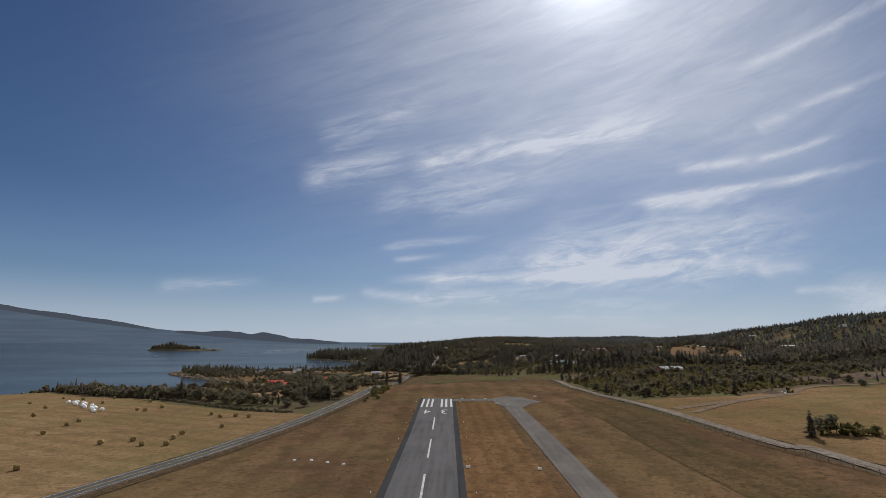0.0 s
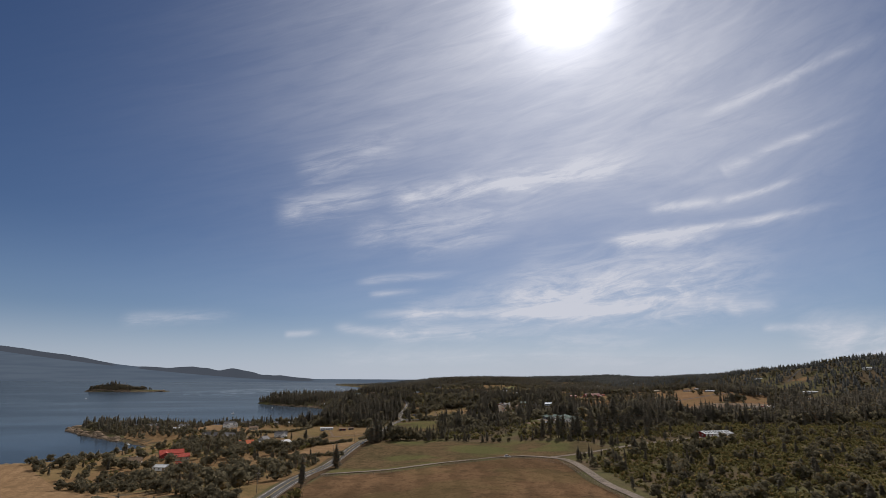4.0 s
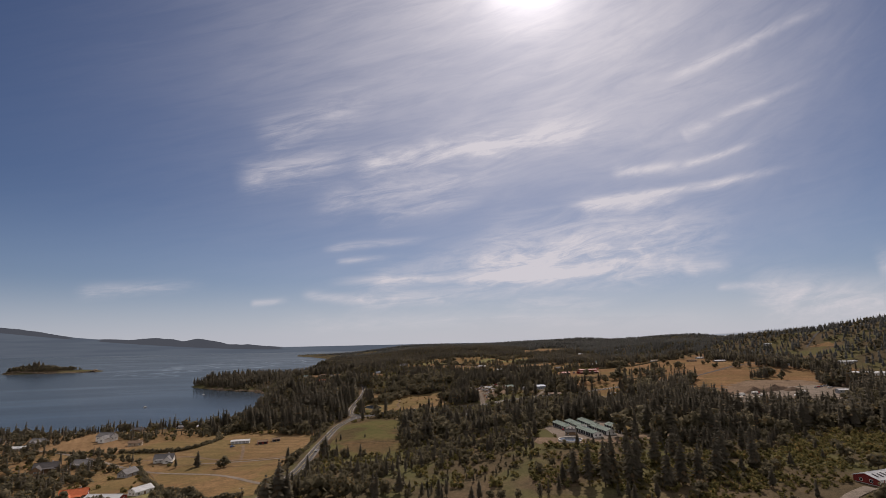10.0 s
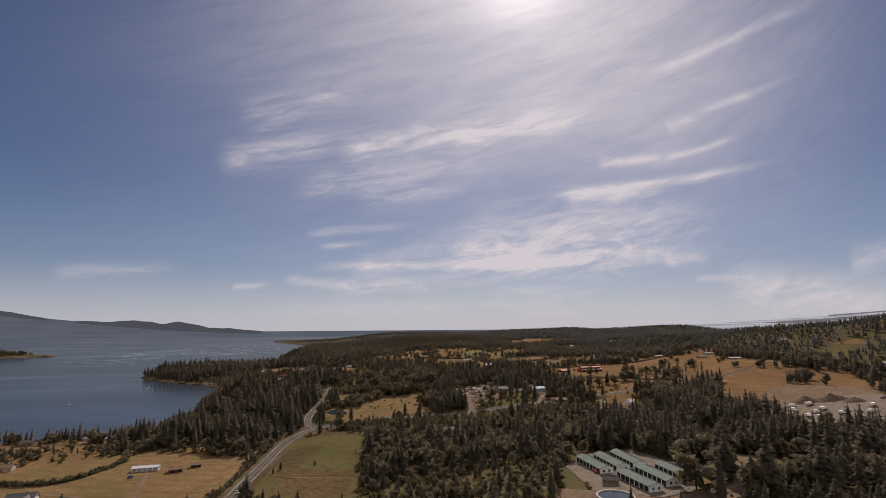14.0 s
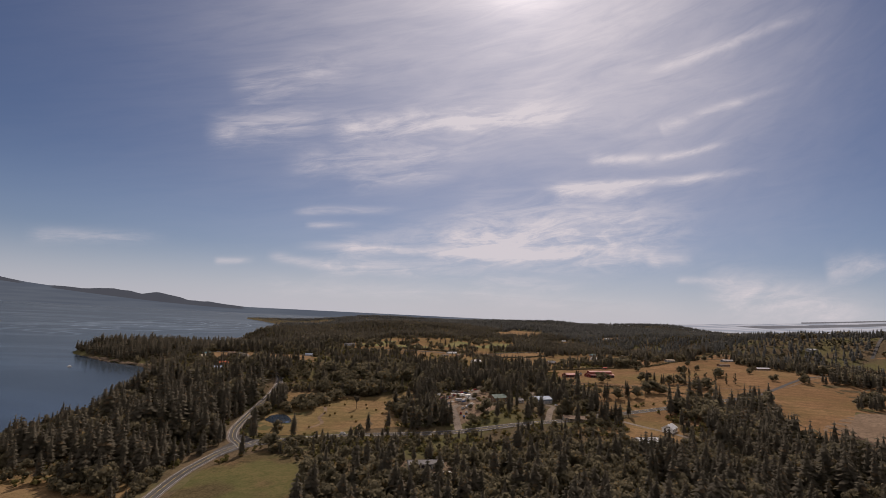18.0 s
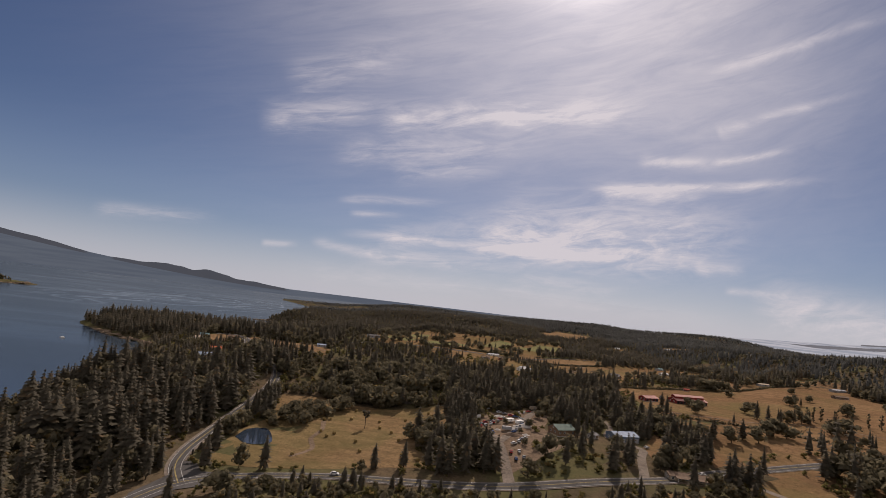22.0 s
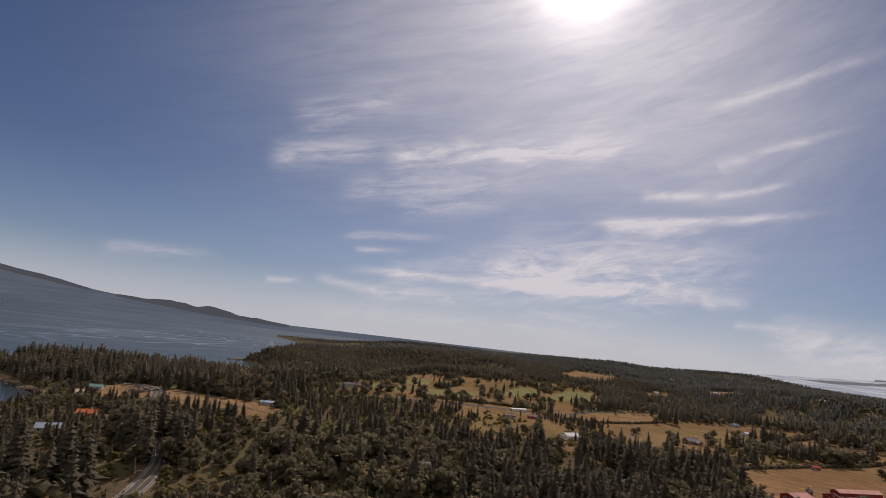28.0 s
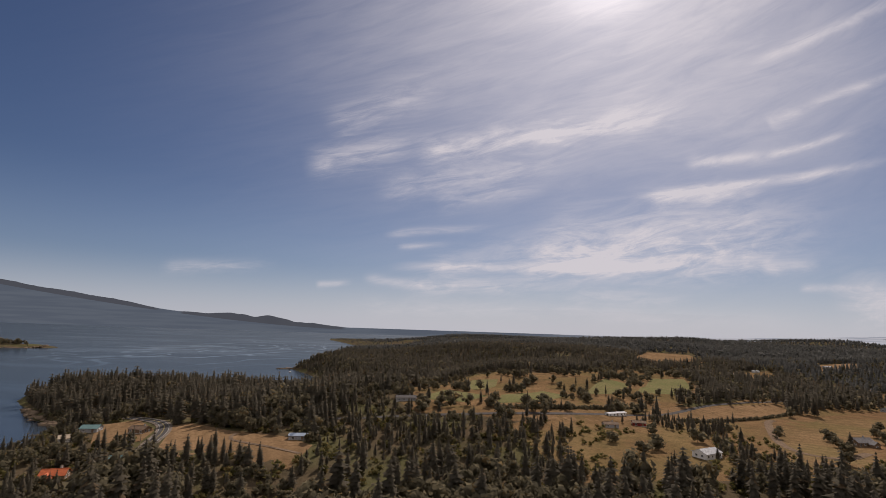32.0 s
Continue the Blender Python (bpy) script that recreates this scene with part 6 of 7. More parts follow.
for x, y, r, h in ((140, 1098, 4, 1.2), (150, 1090, 5, 1.6), (132, 1112, 4, 1.3), (145, 1118, 5, 1.5), (128, 1100, 3, 1.0), (155, 1078, 3, 1.2), (138, 1086, 3, 1.1), (168, 1110, 4, 1.4)):
    heap("rubble_mound", x, y, r, r * 0.7, h, "concrete" if r != 4 else "earth", "low heap of rubble and scrap in the yard", "rubble pile")
# wheel loader by the gravel heap
loader = base("wheel_loader", 209, 309, 200, "dark yellow wheel loader beside a gravel heap", "loader")
part("engine_body", profile([(-3.0, 0.9), (0.4, 0.9), (0.4, 2.0), (-0.4, 2.1), (-2.9, 1.9)], 1.0), M["yellow_paint"], loader)
part("cab", box(-0.5, 1.1, -0.8, 0.8, 1.6, 3.3, 0.12), M["glass"], loader)
part("cab_roof", box(-0.6, 1.2, -0.9, 0.9, 3.3, 3.45), M["yellow_paint"], loader)
part("lift_arm", joined_shapes([box(1.0, 3.2, -0.75, -0.5, 0.9, 1.3), box(1.0, 3.2, 0.5, 0.75, 0.9, 1.3)]), M["yellow_paint"], loader)
part("bucket", profile([(3.1, 0.2), (4.3, 0.25), (4.4, 0.5), (3.5, 0.6), (3.3, 1.4), (3.1, 1.4)], 1.4), M["steel"], loader)
for wx in (-1.9, 1.7):
    for wy in (-1.1, 1.1):
        wheel(loader, wx, wy, 0.8, 0.55)


def bale_shape(r=0.8, wide=1.35):
    n = 16
    v, f = [], []
    for y, k in ((-0.5, 0.90), (-0.46, 1.0), (0.46, 1.0), (0.5, 0.90)):
        v += [(r * k * math.cos(2 * math.pi * j / n), y * wide, r + r * k * math.sin(2 * math.pi * j / n)) for j in range(n)]
    for i in range(3):
        f += [(i * n + j, (i + 1) * n + j, (i + 1) * n + (j + 1) % n, i * n + (j + 1) % n) for j in range(n)]
    return v, f + [tuple(range(n)), tuple(range(4 * n - 1, 3 * n - 1, -1))]


def bales(spots, mat, label, group, size=1.0):
    mesh = None
    for k, (x, y) in enumerate(spots):
        if mesh is None:
            mesh = bpy.data.meshes.new("round_bale")
            v, f = bale_shape(0.95 * size, 1.6 * size)
            mesh.from_pydata(v, [], f)
            mesh.materials.append(M[mat])
            mesh.shade_smooth()
        ob = tagged(new("round_bale", mesh), label, "bale", group)
        ob.matrix_basis = pose(x, y, ground_at(x, y) + 0.1, 0, 0, (k * 47) % 180)


bales([(-212, 265), (-167, 218), (-173, 239), (-176, 250), (-129, 201), (-120, 207), (-111, 199), (-102, 200), (-106, 212), (-108, 222), (-99, 240), (-113, 267), (-122, 276), (-106, 270), (-98, 268), (-164, 300), (-172, 289), (-166, 287), (-219, 326), (-275, 383), (-243, 372),
       (-284, 345), (-127, 161), (-457, 535), (-190, 330), (-235, 300), (-320, 420)], "bale", "round straw bale on the mown field", "bales on the hay field")
bales([(-248 + 3.2 * k + (k % 3), 334 - 3.0 * k + 4.5 * (k % 2)) for k in range(19)], "wrap", "white plastic-wrapped bale in a long row", "wrapped bales")
bales([(41, 1143), (22, 1111), (26, 1113), (40, 1118), (60, 1115), (78, 1119), (61, 1098), (69, 1086), (24, 1087), (33, 1083), (29, 1078), (74, 1069), (48, 1068), (15, 1048), (52, 1051), (76, 1043), (85, 1036), (76, 1034), (90, 1120), (95, 1133), (97, 1125)], "bale", "round straw bale beside the pond field track", "bales on the pond field")

# white ground markers and small lights by the runway
for x, y in ((-42, 172), (-36, 171), (-30, 168), (-24, 165)):
    m = base("ground_marker", x, y, 10, "white ground marker block on the airfield grass", "marker", "ground markers")
    part("block", box(-0.5, 0.5, -0.4, 0.4, 0, 0.5, 0.1), M["trim"], m, key="marker_block")
    part("base_plate", box(-0.65, 0.65, -0.5, 0.5, 0, 0.12), M["concrete"], m, key="marker_plate")
for k in range(9):
    for off in (-13.0, 14.0):
        x, y = on_runway(20 + 36 * k, off)
        lamp = base("runway_lamp", x, y, 0, "small white runway edge lamp on a stake", "lamp", "runway lamps")
        part("stake", box(-0.05, 0.05, -0.05, 0.05, 0, 0.45), M["steel"], lamp, key="lamp_stake")
        part("lens", box(-0.16, 0.16, -0.16, 0.16, 0.45, 0.75, 0.05), M["trim"], lamp, key="lamp_lens")
for k in range(4):
    for row in (0, 1):
        x, y = on_runway(-2 - row * 2, (-9.5, -6.5, 6.5, 9.5)[k])
        lamp = base("threshold_lamp", x, y, 0, "threshold lamp at the runway end", "lamp", "threshold lamps")
        part("stake", box(-0.05, 0.05, -0.05, 0.05, 0, 0.4), M["steel"], lamp, key="lamp_stake_low")
        part("lens", box(-0.18, 0.18, -0.18, 0.18, 0.4, 0.7, 0.05), M["yellow_paint"], lamp, key="lamp_lens_low")
for x, y, wide in ((36, 308, 2.2), (41, 300, 1.8), (64, 345, 2.2), (15, 330, 1.8), (22, 326, 2.0), (30, 329, 2.0), (15.5, 160, 1.4), (37, 158, 1.2)):
    sign = base("taxi_sign", x, y, 5, "low white airfield sign on two legs", "sign", "airfield signs")
    part("panel", box(-wide / 2, wide / 2, -0.1, 0.1, 0.3, 1.0), M["trim"], sign, key=("panel", wide))
    part("leg", box(-wide / 2 + 0.2, -wide / 2 + 0.3, -0.05, 0.05, 0, 0.3), M["steel"], sign, key=("leg", wide))
    part("leg", box(wide / 2 - 0.3, wide / 2 - 0.2, -0.05, 0.05, 0, 0.3), M["steel"], sign, key=("leg2", wide))


def fence(line, label, tall=1.7, gap=4.0, mat="steel", rails=4):
    """Posts and rails along a line."""
    pts = smooth_line(line, 1.0)
    run = np.r_[0, np.cumsum(np.linalg.norm(np.diff(pts, axis=0), axis=1))]
    at = np.arange(0, run[-1], gap)
    xs, ys = np.interp(at, run, pts[:, 0]), np.interp(at, run, pts[:, 1])
    zs = height(xs, ys)
    b = new("fence")
    b.location = (float(xs[0]), float(ys[0]), float(zs[0]))
    tagged(b, label, "fence")
    for x, y, z in zip(xs, ys, zs):
        part("post", box(-0.07, 0.07, -0.07, 0.07, -0.3, tall), M[mat], b, (x - xs[0], y - ys[0], z - zs[0]), key=("post", tall, mat))
    for k in range(rails):
        h = tall * (k + 1) / rails - 0.08
        v, f = [], []
        for x, y, z in zip(xs, ys, zs):
            v += [(x - xs[0], y - ys[0], z - zs[0] + h - 0.045), (x - xs[0], y - ys[0], z - zs[0] + h + 0.045)]
        f = [(2 * j, 2 * j + 2, 2 * j + 3, 2 * j + 1) for j in range(len(xs) - 1)]
        back = len(v)
        v += [(x + 0.04, y + 0.04, z) for x, y, z in v]
        f += [tuple(i + back for i in q)[::-1] for q in f] + [(2 * j + 1, 2 * j + 3, back + 2 * j + 3, back + 2 * j + 1) for j in range(len(xs) - 1)]
        part("rail", (v, f), M[mat], b)
    return b


fence([(133, 110), (126, 149), (118, 178), (113.5, 203), (109.5, 240), (106, 285), (105, 320), (104, 360), (98, 425), (97, 470), (70, 514), (28, 484), (-8, 451), (-44, 442)], "dark wire perimeter fence along the gravel road", 1.9, 3.6, "wood", 4)
fence([(-86, 20), (-83, 120), (-76, 165), (-70, 195), (-63, 232), (-56, 278), (-50, 318), (-46, 376)], "wire roadside fence on wooden posts", 1.3, 5.0, "wood", 2)
fence([(-60, 762), (-100, 782), (-140, 806), (-190, 822), (-232, 850)], "low wooden field fence", 1.2, 5.0, "wood", 2)
fence([(-118, 622), (-150, 752), (-190, 815)], "low wooden field fence", 1.2, 5.0, "wood", 2)
fence([(293, 1172), (340, 1160), (400, 1150), (430, 1175)], "wooden paddock fence by the barns", 1.3, 4.0, "wood", 3)
fence([(-33, 832), (-8, 828), (22, 824)], "low wire fence on a grass bank", 1.1, 5.0, "wood", 2)
fence([(268, 1269), (310, 1294), (395, 1332), (495, 1368)], "hedged wire fence along the hayfield", 1.2, 6.0, "wood", 2)
for k, (x, y) in enumerate([(-68, 320), (-63, 400), (-61, 480), (-59, 560), (-55, 640), (-54, 720), (-54, 800), (-55, 880), (-52, 950), (418, 1353), (-98, 1306)]):
    p = base("utility_pole", x, y, 0, "weathered wooden utility pole beside the road", "pole", "utility poles")
    part("shaft", box(-0.14, 0.14, -0.14, 0.14, -0.4, 9.2, 0.05), M["wood"], p, key="pole_shaft")
    part("crossarm", box(-1.1, 1.1, -0.07, 0.07, 8.4, 8.55), M["wood"], p, key="crossarm")
    for q in (-0.95, -0.4, 0.4, 0.95):
        part("insulator", box(q - 0.06, q + 0.06, -0.06, 0.06, 8.55, 8.75, 0.02), M["trim"], p, key=("insulator", q))


def boat(x, y, turn, label):
    b = new("boat")
    b.matrix_basis = pose(x, y, SEA + 0.05, 0, 0, turn)
    tagged(b, label, "boat", "moored boats")
    part("hull", ([(-3, -1.1, 0.9), (1.6, -1.1, 0.95), (3.6, 0, 1.1), (1.6, 1.1, 0.95), (-3, 1.1, 0.9), (-2.8, -0.8, -0.4), (1.4, -0.7, -0.4), (2.9, 0, -0.2), (1.4, 0.7, -0.4), (-2.8, 0.8, -0.4)],
                  [(4, 3, 2, 1, 0), (0, 1, 6, 5), (1, 2, 7, 6), (2, 3, 8, 7), (3, 4, 9, 8), (4, 0, 5, 9), (5, 6, 7, 8, 9)]), M["car_white"], b, key="hull")
    part("cabin", box(-1.2, 1.2, -0.8, 0.8, 0.9, 2.0, 0.15), M["trim"], b, key="boat_cabin")
    part("mast", box(-0.05, 0.05, -0.05, 0.05, 2.0, 6.5), M["steel"], b, key="mast")


for x, y, turn in ((-400, 850, 20), (-355, 800, 70), (-1150, 1900, 10), (-420, 1290, 40), (-395, 1480, 15), (-300, 2130, 10)):
    boat(x, y, turn, "small white boat moored on the calm bay")


# ---- trees that stand alone ----
def tree(kind, x, y, tall, wide=1.0, name="", label=""):
    pool, mat, tag = {"fir": (FIRS, "conifer", "fir_tree"), "leaf": (LEAFY, "leaf", "broadleaf_tree"), "bush": (BUSHES, "scrub", "bush"), "poplar": (POPLARS, "leaf", "poplar_tree"), "pine": (PINES, "conifer", "pine_tree")}[kind]
    k = int(abs(x * 13 + y * 7)) % len(pool)
    wood, wood_faces, verts, faces = pool[k]
    b = base(tag, x, y, (x * 31 + y * 17) % 360, label, "bush" if kind == "bush" else "tree")
    b.scale = (tall * wide, tall * wide, tall)
    part("trunk", (wood, wood_faces), M["bark"], b, key=("wood", kind, k))
    part("crown", (verts, faces), M[mat], b, key=("crown", kind, k))


POPLARS = [leafy_shape(120 + s, 14, 0.13, 0.08, True, 8) for s in range(3)]
PINES = [leafy_shape(140 + s, 5, 0.24, 0.5, leaves=8) for s in range(2)]
tree("fir", 139, 189, 9.5, 1.3, label="dark fir standing alone beside the gravel road")
for x, y, h in ((146, 191, 4.5), (150, 192, 5), (153, 188, 4.5), (157, 190, 4.2), (161, 187, 4), (149, 195, 7)):
    tree("bush" if h < 6 else "leaf", x, y, h, 1.2, label="green bush in the dry meadow")
for x, y, h in ((-47, 352, 4.5), (-44, 346, 5), (-42, 362, 4), (-48, 366, 5), (-45, 372, 5.5), (-44, 382, 4.5), (-41, 390, 4.5), (-45, 318, 3.2), (-40, 330, 3.0)):
    tree("bush", x, y, h, 1.1, label="rounded roadside bush by the airfield")
tree("poplar", -171, 598, 31, 0.75, label="tall dense poplar beside the red-roofed farmhouse")
tree("poplar", -165, 602, 27, 0.75, label="tall dense poplar beside the red-roofed farmhouse")
for x, y in ((466, 1201), (475, 1194), (483, 1187), (492, 1179), (501, 1176), (448, 1196), (457, 1199)):
    tree("poplar", x, y, 16, 0.95, label="slim poplar in a row across the hayfield")
tree("poplar", 433, 1342, 17, 0.75, label="single slim poplar at the hayfield edge")
tree("pine", 51, 1098, 14, 0.9, label="lone thin pine in the hay field")
for x, y, h in ((405, 1177, 9), (411, 1182, 9), (419, 1184, 8), (427, 1186, 9), (435, 1187, 8), (443, 1188, 9), (398, 1180, 10), (392, 1186, 11), (332, 1181, 8), (582, 1160, 8), (590, 1163, 7), (654, 1196, 9), (664, 1200, 9), (500, 1280, 8), (506, 1284, 8), (512, 1279, 7)):
    tree("fir" if h != 8 else "leaf", x, y, h * 1.5, 1.1, label="dark tree in a row on the hayfield")
for x, y, h in ((25, 1003, 8), (29, 1005, 9), (33, 1002, 7), (49, 1000, 10), (53, 1003, 9), (57, 1001, 8), (72, 998, 8), (76, 1001, 7), (95, 998, 8), (-33, 842, 5), (-30, 852, 6), (-8, 858, 4), (-34, 776, 6.5), (-30, 770, 7), (-24, 768, 8), (-55, 885, 6), (-56, 866, 5), (-57, 845, 5)):
    tree("fir", x, y, h, 1.3, label="young fir beside the road")
for x, y, h in ((82, 1075, 7), (88, 1066, 8), (93, 1055, 8), (98, 1044, 8), (103, 1038, 9), (108, 1046, 8), (112, 1058, 8), (106, 1068, 8), (100, 1075, 7), (94, 1082, 7), (110, 1080, 7), (116, 1070, 8), (118, 1052, 8), (115, 1036, 8), (-10, 1100, 6), (-4, 1108, 7), (4, 1112, 7), (10, 1108, 6), (0, 1120, 8), (8, 1124, 7), (14, 1118, 7), (16, 1128, 8), (24, 1134, 8), (30, 1140, 8), (-6, 1114, 7), (2, 1102, 6), (12, 1100, 6), (20, 1122, 7), (6, 1132, 7), (26, 1146, 8), (34, 1148, 8), (-14, 1108, 6), (-2, 1126, 7)):
    tree("leaf", x, y, h * 1.35, 1.3, label="broad dark-leaved tree in a field copse")
for k in range(16):
    tree("fir", -36 + 0.15 * k + (k % 2), 1040 + 4.8 * k, 3.2 + (k * 37 % 30) / 15, 1.7, label="young fir in the roadside row")
for x, y, h in ((-354, 494, 9), (-345, 500, 10), (-335, 498, 10), (-326, 505, 9), (-294, 468, 9), (-303, 537, 9), (-262, 440, 7), (-252, 483, 8), (-230, 420, 6), (-200, 395, 7), (-180, 372, 6), (-132, 316, 5), (-123, 312, 4.5), (-400, 640, 8), (-410, 1000, 11), (-330, 640, 8), (-283, 560, 8), (-300, 1010, 10)):
    tree("leaf" if h < 9.5 else "pine", x, y, h, 1.15, label="spreading tree on the hedge above the shore")
for x, y, h in ((318, 1372, 9), (326, 1378, 10), (334, 1400, 8), (345, 1424, 9), (372, 1404, 8), (380, 1416, 9), (392, 1440, 8), (410, 1462, 9), (305, 1420, 8), (318, 1440, 7), (402, 1392, 9), (430, 1450, 8), (446, 1476, 9), (296, 1340, 8), (180, 1340, 8), (192, 1352, 9),
                (236, 1362, 8), (228, 1376, 9), (170, 1365, 7), (205, 1392, 8), (560, 1182, 9), (575, 1240, 8), (600, 1265, 9), (540, 1300, 8), (480, 1245, 8), (420, 1230, 9), (628, 1210, 9), (640, 1230, 10), (450, 1310, 8), (560, 1350, 8), (345, 1214, 9), (352, 1206, 8)):
    tree("leaf" if h < 10 else "fir", x, y, h * (1.0 if h < 10 else 1.4), 1.25, label="round dark tree standing alone in a dry field")
for x, y, h in ((119, 632, 19), (124, 624, 22), (130, 618, 25), (136, 622, 23), (143, 616, 21), (149, 622, 24), (156, 604, 20), (164, 606, 22), (174, 608, 18), (186, 612, 20), (196, 622, 22), (210, 618, 19), (206, 640, 24), (220, 632, 21), (168, 640, 23), (182, 646, 20), (156, 648, 22), (228, 652, 20)):
    tree("fir", x, y, h, 1.0, label="tall dark fir in front of the storage sheds")
for gx in range(6):
    for gy in range(4):
        tree("leaf", 210 + 8 * gx + (gy % 2) * 2, 980 + 6 * gy + gx % 2, 3.0 + (gx * 5 + gy * 3) % 4 * 0.4, 1.2, label="young orchard tree on dry grass")
orchard = np.random.default_rng(3)
for gx in np.arange(-290, -62, 11.0):
    for gy in np.arange(384, 660, 11.0):
        x, y = gx + 7 * orchard.random(), gy + 7 * orchard.random()
        h = 5.5 + 5.5 * orchard.random()
        near = min(math.hypot(x - bx, y - by) - gap for bx, by, gap in BUILDING_SPOTS)
        if inside(ORCHARD, np.array([x]), np.array([y]))[0] and not inside(FIELDS[4][1], np.array([x]), np.array([y]))[0] and near > 0 and orchard.random() < 0.72 and away(MAIN_ROAD, np.array([x]), np.array([y]))[0] > 9:
            kind = ("leaf", "leaf", "fir", "leaf", "bush")[int(5 * orchard.random())]
            tree(kind, x, y, h * (0.4 if kind == "bush" else 0.8 if kind == "fir" else 1.0), 1.2, label="dark garden tree between houses and road")
for x, y, h in ((146, 1100, 4), (136, 1108, 5), (162, 1096, 6), (166, 1088, 5), (152, 1082, 3.5), (128, 1072, 5), (121, 1098, 6), (119, 1110, 6), (118, 1122, 7), (160, 1122, 5), (176, 1122, 7), (182, 1110, 6), (150, 1060, 4.5), (156, 1056, 5)):
    tree("leaf" if h != 5 else "bush", x, y, h, 1.2, label="small dusty tree in the work yard")
for x, y, h in ((438, 1156, 12), (446, 1150, 11), (430, 1150, 10), (452, 1160, 10), (360, 1128, 11), (352, 1122, 10), (368, 1122, 9.5), (290, 1110, 13), (297, 1104, 12), (304, 1112, 12), (283, 1102, 11), (312, 1104, 10), (326, 1112, 12), (334, 1106, 10), (275, 1120, 11), (268, 1128, 10), (398, 1210, 9), (520, 1230, 10), (528, 1236, 9), (300, 1180, 12)):
    tree("fir" if h > 11.5 else "leaf", x, y, h * 1.3, 1.3, label="tall dark tree standing in the hayfield")
# tree belts beside the shore fields
belt = np.random.default_rng(17)
for line, gap, near, far, tallest in (([(-84, 292), (-153, 328), (-216, 376), (-285, 446), (-346, 504)], 6.5, 3.0, 13.0, 8.5), ([(-70, 372), (-96, 398), (-150, 440), (-205, 478)], 5.5, 0.0, 9.0, 7.0)):
    run = smooth_line(line, gap)
    side = sideways(run)
    for k in range(len(run)):
        for row in range(2):
            if belt.random() < 0.74:
                x, y = (run[k] - side[k] * (near + (far - near) * (row + belt.random()) / 2) + (belt.random(2) - 0.5) * 3).tolist()
                tree(("leaf", "leaf", "leaf", "fir")[int(4 * belt.random())], x, y, tallest * (0.55 + 0.5 * belt.random()), 1.25, label="dense dark tree in the belt above the shore")
# hedges
hedge_rows = []
for line, tall in (([(-80, 281), (-110, 292), (-153, 318), (-216, 366), (-285, 436), (-346, 494), (-436, 552), (-560, 640)], 1.8), ([(-62, 662), (-100, 680), (-150, 748), (-190, 812)], 3.0), ([(-52, 560), (-94, 592), (-118, 622)], 3.0),
                   ([(268, 1264), (310, 1289), (395, 1326), (495, 1362), (640, 1436)], 2.5), ([(-236, 870), (-180, 866), (-160, 905), (-176, 950)], 3.4), ([(251, 1459), (330, 1497), (396, 1536)], 2.6), ([(100, 1415), (140, 1437), (180, 1466), (225, 1500)], 3.2),
                   ([(-57, 690), (-57, 740), (-57, 900), (-56, 930)], 2.4), ([(-38, 650), (-37, 700), (-37, 760)], 3.4), ([(-230, 850), (-250, 866), (-330, 892)], 2.0), ([(300, 1160), (350, 1146), (420, 1114)], 2.0), ([(440, 1420), (520, 1480), (640, 1540)], 5.0)):
    pts = smooth_line(line, 1.3)
    pts = pts + (rng.random(pts.shape) - 0.5) * 1.6
    n = len(pts)
    hedge_rows.append(spots_of(pts[:, 0], pts[:, 1], tall * (0.7 + 0.6 * rng.random(n)), 0.4, 4))
joined("hedge", BUSHES, np.vstack(hedge_rows), M["leaf"], "uneven dark hedges between fields", "hedge", False)
# rocks along the points and the island's shore
rock_rows = []
for line, spread, count in ((COAST[8:14], 5, 260), (COAST[4:8], 3, 60), (COAST[22:26], 4, 120), (COAST[29:34], 5, 160), ([(-1600, 2560), (-1430, 2528), (-1290, 2560), (-1262, 2605), (-1300, 2640)], 8, 220), ([(-345, 2195), (-318, 2208), (-300, 2212)], 4, 70)):
    pts = smooth_line(line, 1.0)
    pick = pts[rng.integers(0, len(pts), count)] + (rng.random((count, 2)) - 0.5) * 2 * spread
    z = np.maximum(height(pick[:, 0], pick[:, 1]), SEA - 0.2)
    rock_rows.append(np.column_stack([pick, z - 0.6, 1.5 + 3.5 * rng.random(count) ** 2, 1.0 + 0.8 * rng.random(count), rng.random(count) * 6.28, rng.integers(0, 3, count)]))
ROCKS = []
for s in range(3):
    r = np.random.default_rng(200 + s)
    ROCKS.append(([], [], [(x * (0.7 + 0.5 * r.random()), y * (0.7 + 0.5 * r.random()), 0.35 + z * 0.5 * (0.7 + 0.5 * r.random())) for x, y, z in BALL], BALL_FACES))
joined("shore_rocks", ROCKS, np.vstack(rock_rows), M["rock"], "rust-brown rocks along the tide line", "rocks", False)

